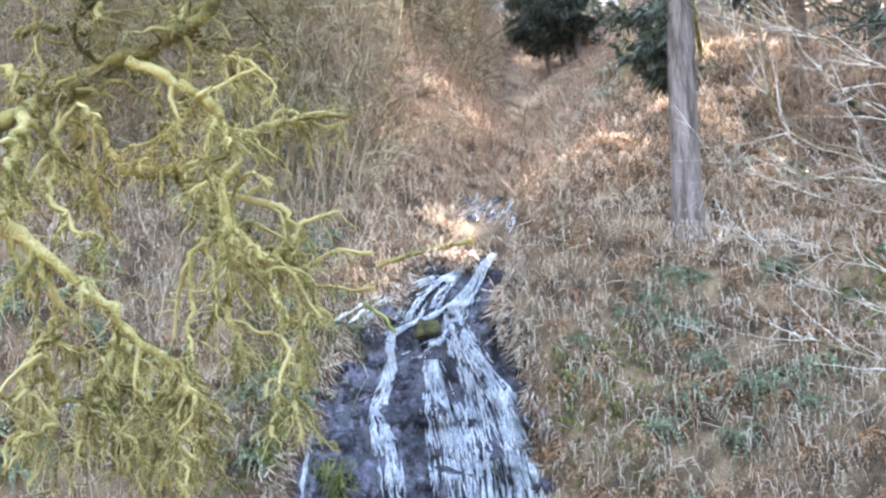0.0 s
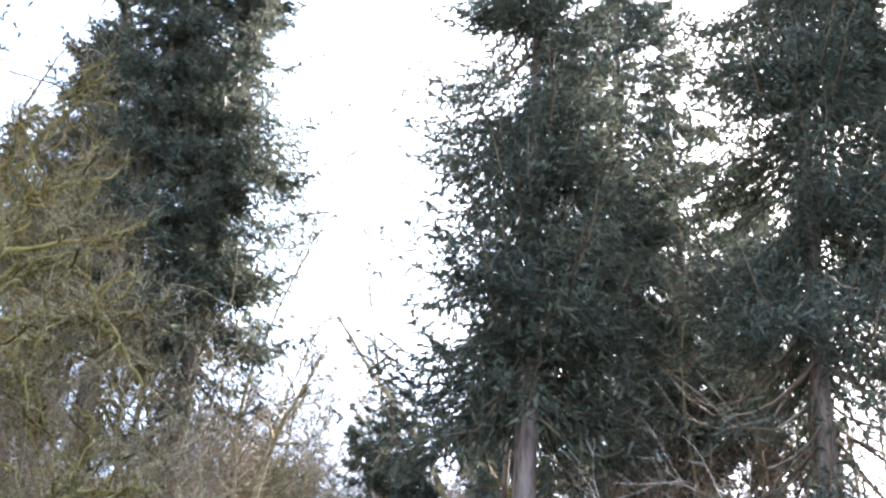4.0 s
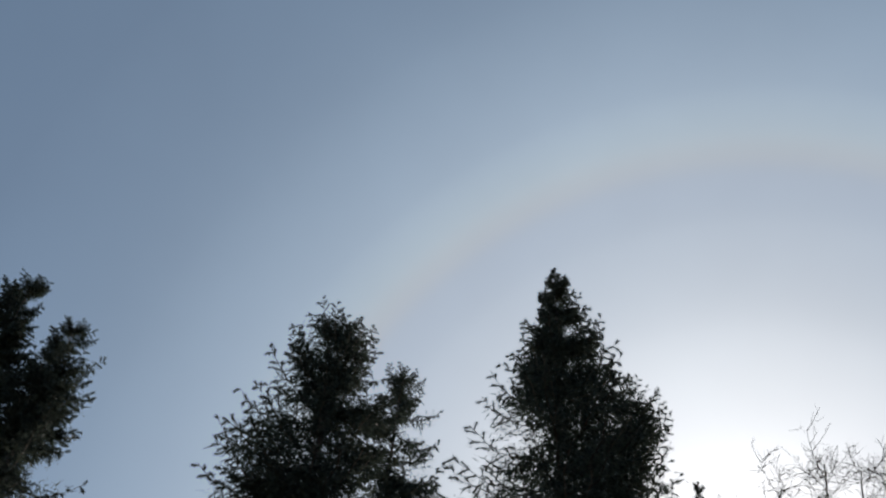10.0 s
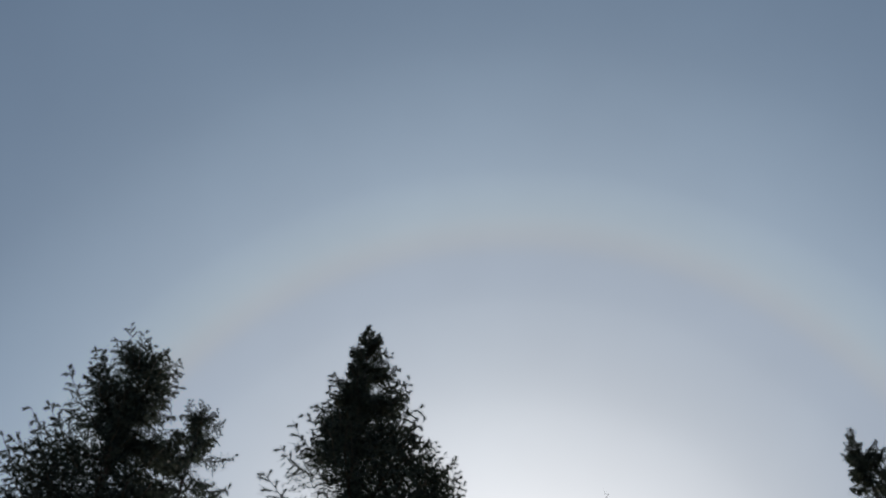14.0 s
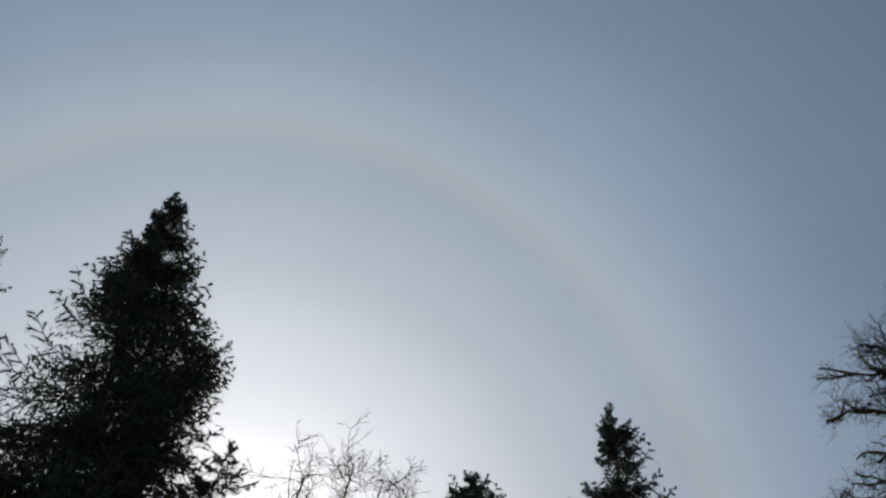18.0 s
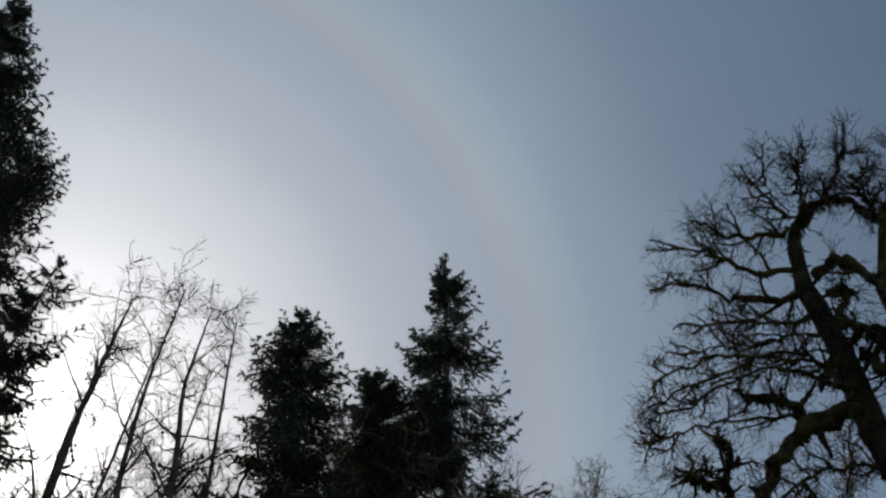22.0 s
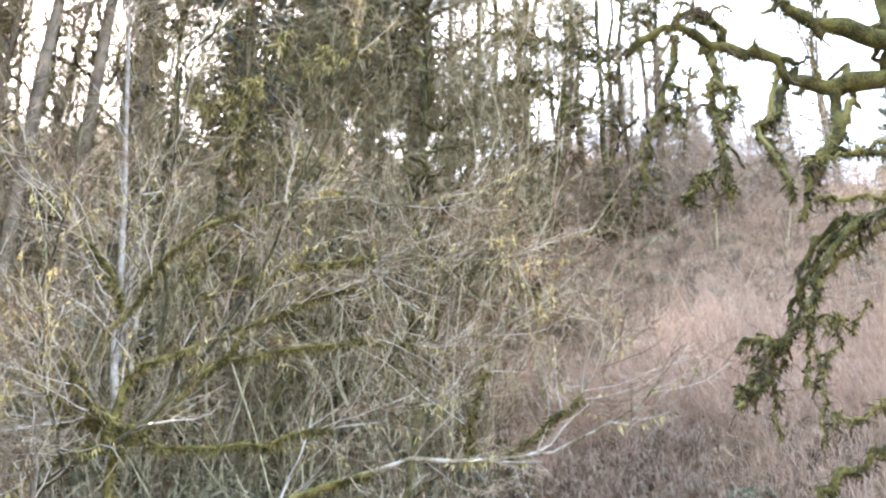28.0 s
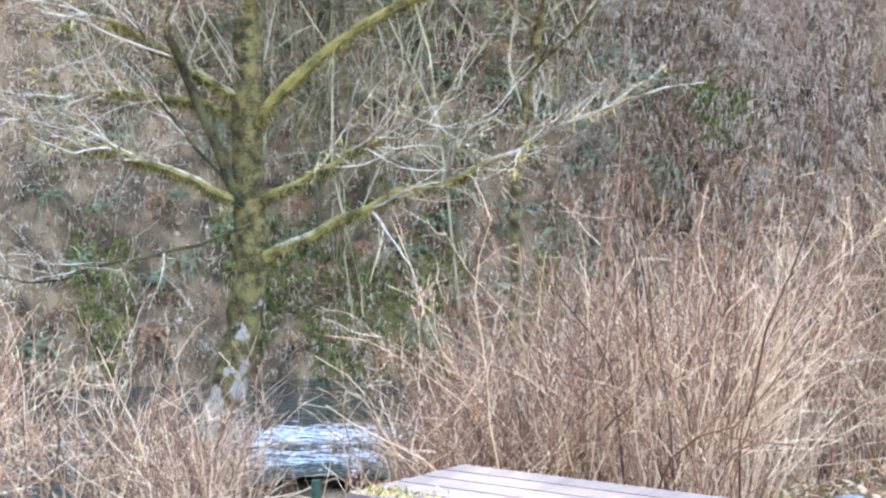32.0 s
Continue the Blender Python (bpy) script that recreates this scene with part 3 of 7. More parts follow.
conifer([(60.2,), (60.1, 36), (60.0, 47.9)], 41.0, "tall ragged fir with open layered limbs", trunk_r=0.34, base=12, limbs=220, twigs=14, sprigs=15, fill=70, size=0.23, gap=0.44, open_=0.31, whorl=0.95, droop=0.2,
        reach=[(0, 0.05, 0.05), (1.4, 0.55, 0.75), (2.3, 0.7, 1.5), (3.4, 0.8, 1.3), (5, 1.5, 2.2), (8.2, 2.2, 2.8), (11.2, 2.2, 3.6), (14, 2.8, 3.2), (40, 3.4, 3.4)], dead=0.6)
conifer([(56.6,), (56.2, 37), (55.8, 42.6)], 41.0, "dark dense fir between two taller firs", trunk_r=0.26, base=12, limbs=230, twigs=14, sprigs=13, fill=144, size=0.26, gap=0.24, open_=0.15,
        reach=[(0, 0.2, 0.2), (1.2, 1.0, 1.0), (2.6, 1.5, 1.6), (5, 2.1, 2.1), (10, 2.9, 2.9), (40, 3.4, 3.4)])
conifer([(19.6,), (19.6, 35), (19.4, 45.5)], 40.0, "thin half-bare fir between two tall firs", trunk_r=0.2, base=7, limbs=120, twigs=12, sprigs=12, fill=54, size=0.24, gap=0.40, open_=0.35, reach=SLIM)
conifer([(23.0,), (23.0, 37.5)], 41.0, "lower fir in the woods behind tall firs", trunk_r=0.2, base=4, limbs=130, twigs=12, sprigs=12, fill=54, size=0.28, gap=0.40, open_=0.30, reach=SLIM)


def dark_evergreen():
    """A leaning broad evergreen on the gully's rim, with an open irregular crown."""
    d = 57.0
    for (a0, a1, e1), w in (((6.0, 4.5, 27.6), 2.0), ((5.4, 2.9, 25.8), 1.6), ((6.6, 6.2, 25.8), 1.5)):
        conifer([(a0,), ((a0 + a1) / 2, e1 - 3), (a1, e1)], d, "dense dark evergreen leaning on the gully's rim", "evergreens on the gully rim", trunk_r=0.15, base=1.6, limbs=66, twigs=12, sprigs=10, fill=26, size=0.3, gap=0.7, open_=0.42, up=0.5,
                reach=[(0, 0.3, 0.3), (1, w * 0.5, w * 0.5), (3, w, w), (6, w * 1.1, w * 1.1), (30, w, w)])


dark_evergreen()


# ---- leafless trees ----
def bole(points, r0, r1, n=16, wob=0.02):
    p = curve(points, n, wob)
    return p, (r0 + (r1 - r0) * np.linspace(0, 1, n) ** 0.9)[None]


def moss_fringe(paths, radii, per, length, width=0.012, sag=1.2, spread=0.7):
    """Hanging moss strands along branches."""
    B = paths.shape[0]
    N = B * per
    w = np.repeat(np.arange(B), per)
    b, _, i = along(paths, w, rng.uniform(0.0, 1.0, N))
    d = norm(rng.normal(scale=spread, size=(N, 3)) + np.array([0, 0, -sag]))
    b = b + d * radii[w, i][:, None] * 0.7
    return blades(b, d, rng.uniform(*length, N), rng.uniform(0.6, 1.5, N) * width)


def sheath(paths, radii, fat, sides=5):
    """A lumpy moss coat round branches."""
    return tubes(paths, radii * (1 + fat * rng.uniform(0.3, 1.6, radii.shape)) + 0.004, sides)


# big mossy maple whose limbs hang over the near bank
def maple_left():
    D = 9.5
    ob = empty("maple_tree", (polar(-25.5, 0, D)[0], polar(-25.5, 0, D)[1], 0.0), "bigleaf maple with drooping limbs coated in yellow moss", "tree")
    o = np.array(ob.location)

    def path(pts, d0, d1, n=16, wob=0.025):
        ds = np.linspace(d0, d1, len(pts))
        return curve([polar(a, e, d) - o for (a, e), d in zip(pts, ds)], n, wob)

    tp, tr = bole([(0, 0, -0.3), (0.05, 0.1, 2.0), (0.3, 0.0, 4.2), (0.5, 0.2, 7.0), (0.6, 0.3, 9.0)], 0.30, 0.08)
    part("trunk", mesh_of("trunk", *tubes(tp, tr, 12), M_MOSSDARK), ob, "moss-coated trunk")
    # bearing and elevation along each limb, end radii, and whether it reaches up or hangs
    SPEC = [
        ([(-22.1, 14.1), (-17.5, 16.1), (-16.4, 17.0), (-14.3, 18.1), (-12.4, 19.0), (-10.9, 19.8), (-9.9, 20.8), (-9.1, 22.3)], 0.06, 0.03, 1),
        ([(-10.9, 19.8), (-10.0, 20.9), (-7.9, 21.8), (-6.1, 22.2)], 0.03, 0.012, 1),
        ([(-10.0, 20.9), (-9.4, 22.4), (-9.1, 24.2)], 0.022, 0.008, 1),
        ([(-14.3, 18.2), (-15.2, 19.2), (-14.9, 19.9), (-13.2, 20.1), (-11.4, 19.7), (-10.4, 18.9)], 0.03, 0.014, 0),
        ([(-15.2, 19.5), (-15.7, 21.1), (-16.3, 23.7), (-17.1, 25.3)], 0.028, 0.012, 1),
        ([(-17.5, 16.1), (-17.3, 15.1), (-16.8, 14.1), (-17.0, 12.4), (-16.3, 11.2), (-14.8, 10.3)], 0.035, 0.012, 0),
        ([(-20.2, 17.7), (-19.0, 17.3), (-17.8, 16.7), (-16.4, 17.0)], 0.03, 0.03, 0),
        ([(-18.0, 16.0), (-18.5, 14.8), (-18.8, 12.9), (-19.0, 11.3)], 0.038, 0.012, 0),
        ([(-16.8, 17.0), (-15.4, 15.9), (-14.3, 13.7), (-12.2, 13.6), (-10.4, 14.1)], 0.03, 0.018, 0),
        ([(-16.4, 16.8), (-15.9, 14.9), (-15.6, 13.2), (-14.6, 11.5)], 0.022, 0.012, 0),
        ([(-12.2, 13.6), (-11.2, 12.8), (-10.1, 11.9), (-9.7, 10.5)], 0.022, 0.012, 0),
        ([(-13.9, 18.1), (-11.7, 17.2), (-10.2, 16.2), (-9.7, 15.0), (-9.2, 14.0), (-9.6, 12.3), (-9.7, 10.5)], 0.034, 0.02, 0),
        ([(-9.2, 14.0), (-7.9, 15.3), (-6.6, 15.6), (-4.1, 15.2)], 0.024, 0.009, 0),
        ([(-9.4, 12.4), (-7.4, 12.0), (-6.4, 10.8), (-6.7, 9.3), (-5.7, 8.0), (-5.5, 6.4)], 0.024, 0.009, 0),
        ([(-9.5, 11.3), (-8.5, 10.0), (-7.2, 9.8), (-6.1, 11.0)], 0.02, 0.01, 0),
        ([(-9.7, 10.5), (-11.0, 9.7), (-11.1, 6.1), (-11.3, 3.7)], 0.018, 0.007, 0),
        ([(-9.2, 11.0), (-7.7, 9.0), (-7.0, 6.5), (-7.3, 3.1)], 0.018, 0.007, 0),
        ([(-9.7, 10.5), (-9.5, 7.6), (-9.1, 6.1), (-8.8, 4.8)], 0.016, 0.007, 0),
        ([(-6.5, 9.3), (-6.2, 5.5), (-6.8, 2.6)], 0.014, 0.006, 0),
        ([(-13.2, 17.9), (-12.2, 17.6), (-11.2, 16.0), (-12.7, 14.7)], 0.022, 0.01, 0),
        ([(-10.9, 19.8), (-10.2, 18.7), (-8.9, 18.2), (-8.7, 16.7)], 0.018, 0.007, 0),
        ([(-20.7, 11.8), (-19.3, 10.9), (-17.7, 10.1), (-16.0, 8.6), (-14.6, 7.6), (-13.9, 6.4), (-12.4, 5.6), (-11.5, 4.4), (-10.5, 3.5)], 0.05, 0.014, 0),
        ([(-17.7, 10.0), (-16.9, 8.1), (-17.0, 6.4), (-17.8, 5.7), (-18.2, 3.8), (-18.0, 2.7)], 0.026, 0.01, 0),
        ([(-17.5, 5.9), (-16.8, 3.8), (-17.0, 2.6), (-18.3, 1.8)], 0.02, 0.01, 0),
        ([(-14.2, 6.6), (-14.8, 4.9), (-15.5, 3.3), (-15.7, 1.6)], 0.02, 0.008, 0),
        ([(-13.9, 6.1), (-13.2, 3.7), (-12.6, 1.5), (-12.4, 0.3)], 0.02, 0.009, 0),
        ([(-14.0, 6.1), (-14.3, 3.7), (-14.0, 2.0)], 0.016, 0.007, 0),
        ([(-12.2, 5.4), (-11.9, 3.2), (-11.4, 0.0)], 0.018, 0.008, 0),
        ([(-11.2, 4.2), (-10.9, 2.9), (-10.7, 1.7)], 0.014, 0.007, 0),
        ([(-18.7, 18.9), (-16.4, 19.5), (-15.1, 19.0), (-14.5, 17.9)], 0.028, 0.028, 1),
        ([(-19.0, 21.3), (-17.4, 21.6), (-16.1, 21.5), (-15.3, 20.9), (-15.1, 19.8)], 0.024, 0.024, 1),
        ([(-19.4, 20.3), (-15.8, 22.8), (-16.2, 25.0), (-15.8, 27.2), (-15.2, 28.9), (-13.9, 30.6), (-13.1, 32.5)], 0.042, 0.02, 1),
        ([(-15.5, 27.4), (-12.9, 27.5), (-11.4, 28.6), (-9.5, 28.8), (-8.2, 27.9)], 0.026, 0.008, 1),
        ([(-15.7, 26.2), (-13.6, 26.9), (-11.9, 25.4), (-11.3, 24.0)], 0.022, 0.008, 1),
        ([(-14.8, 29.5), (-11.9, 31.0), (-10.4, 30.2), (-9.8, 29.0)], 0.02, 0.008, 1),
        ([(-15.9, 17.0), (-13.8, 18.3), (-11.4, 19.6), (-10.1, 21.2), (-9.5, 22.7)], 0.034, 0.01, 1),
        ([(-16.8, 24.0), (-15.9, 26.6), (-15.4, 28.9), (-14.3, 31.1), (-9.8, 32.5)], 0.034, 0.01, 1),
        ([(-15.4, 28.9), (-17.1, 31.5), (-18.9, 32.0)], 0.03, 0.014, 1),
        ([(-14.3, 31.1), (-14.3, 33.5), (-11.1, 34.9)], 0.022, 0.008, 1),
        ([(-15.7, 29.1), (-15.7, 32.3), (-15.8, 34.9), (-15.2, 37.2)], 0.026, 0.01, 1),
        ([(-17.5, 25.8), (-13.2, 28.6), (-10.2, 28.8), (-8.7, 28.1)], 0.022, 0.008, 1),
        ([(-15.4, 28.1), (-14.5, 30.3), (-12.3, 31.2), (-8.8, 33.3)], 0.024, 0.008, 1),
        ([(-15.8, 29.5), (-14.6, 31.7), (-13.4, 34.2), (-11.7, 36.5)], 0.022, 0.007, 1),
        ([(-16.6, 31.8), (-14.9, 35.4), (-13.7, 37.4), (-13.2, 38.7)], 0.022, 0.007, 1),
    ]
    low, high = [[], [], []], [[], [], []]
    for pts, r0, r1, rising in SPEC:
        d0 = D + rng.uniform(-0.9, 0.6)
        p = path(pts, d0, d0 - rng.uniform(0.0, 0.7), 26, 0.02)
        r = np.linspace(r0, r1, p.shape[1])[None] * 0.72
        # Upper limbs' darker coat is olive moss with shade put into its colour.
        coat = M_MOSS if not rising else M_ALDERMOSS
        limb = part("limb", mesh_of("limb", *sheath(p, r * 0.8, 0.9, 8), coat), ob, "limb wrapped in yellow moss" if not rising else "upper limb coated in olive moss, darkened for shade")
        part("moss", mesh_of("moss", *moss_fringe(p, r * 1.2, 420, (0.02, 0.07), 0.009), coat, False), limb, "shaggy hanging moss")
        if rising:
            a = grow(p, r, 16, (0.3, 1.0), (30, 80), 9, 0.04, 0.34, 0.1, 1.0, 0.42, rmin=0.006)
            b = grow(*a, 9, (0.15, 0.55), (25, 75), 6, 0.03, 0.28, 0.1, 1.0, 0.45, rmin=0.0026)
            c = grow(*b, 4, (0.08, 0.3), (25, 70), 4, 0.03, 0.25, 0.1, 1.0, 0.6, rmin=0.0022)
        else:
            a = grow(p, r, 11, (0.2, 0.8), (30, 85), 9, -0.2, 0.34, 0.05, 1.0, 0.6, rmin=0.0105)
            b = grow(*a, 8, (0.10, 0.42), (30, 80), 6, -0.2, 0.32, 0.1, 1.0, 0.6, rmin=0.0058)
            c = grow(*b, 3, (0.05, 0.2), (25, 70), 4, -0.1, 0.3, 0.1, 1.0, 0.6, rmin=0.0026)
        for q, w in zip(high if rising else low, (a, b, c)):
            q.append(w)
    cat = lambda q: (np.concatenate([a[0] for a in q]), np.concatenate([a[1] for a in q]))
    # Upper growth repeats the darker colours that partly stand in for shade.
    for (a, b, c), coat, fine, label in ((map(cat, low), M_MOSS, M_MOSS, "mossy crooked drooping side branches"), (map(cat, high), M_ALDERMOSS, M_MOSSTWIG, "olive-mossed upper side branches, darkened for shade")):
        part("branchwork", mesh_of("branchwork", *sheath(*a, 0.5, 4), coat), ob, label)
        part("twiggery", mesh_of("twiggery", *join([tubes(*b, 3), strips(*c)]), fine), ob, "fine crooked twigs")
        part("moss_fringe", mesh_of("moss_fringe", *join([moss_fringe(*a, 30, (0.015, 0.05), 0.008), moss_fringe(*b, 5, (0.01, 0.035), 0.006)]), coat, False), ob, "ragged fringe of hanging moss")


maple_left()


def maple_right():
    D = 12.0
    base = polar(86.6, 0, D)
    ob = empty("maple_tree", (base[0], base[1], float(ground_z(base[0], base[1]))), "gnarled old maple with thick dark mossy limbs", "tree")
    o = np.array(ob.location)

    def path(pts, d0, d1, n=18, wob=0.04):
        ds = np.linspace(d0, d1, len(pts))
        return curve([polar(a, e, d) - o for (a, e), d in zip(pts, ds)], n, wob)

    tp = path([(86.6, -9), (86.7, 5), (86.7, 18), (86.2, 27), (85.0, 32.6), (83.4, 37.0), (83.2, 38.4), (82.9, 41.0), (82.3, 43.6), (82.0, 45.6), (82.6, 46.8), (83.7, 47.5), (85.5, 47.6)], 12, 12, 30, 0.03)
    tr = np.linspace(0.25, 0.04, 30)[None] * 0.8
    part("trunk", mesh_of("trunk", *sheath(tp, tr, 0.28, 12), M_MOSSBARK), ob, "leaning mossy trunk")
    part("moss", mesh_of("moss", *moss_fringe(tp, tr * 1.2, 1500, (0.05, 0.18), 0.025), M_MOSSDARK, False), ob, "ragged trunk moss")
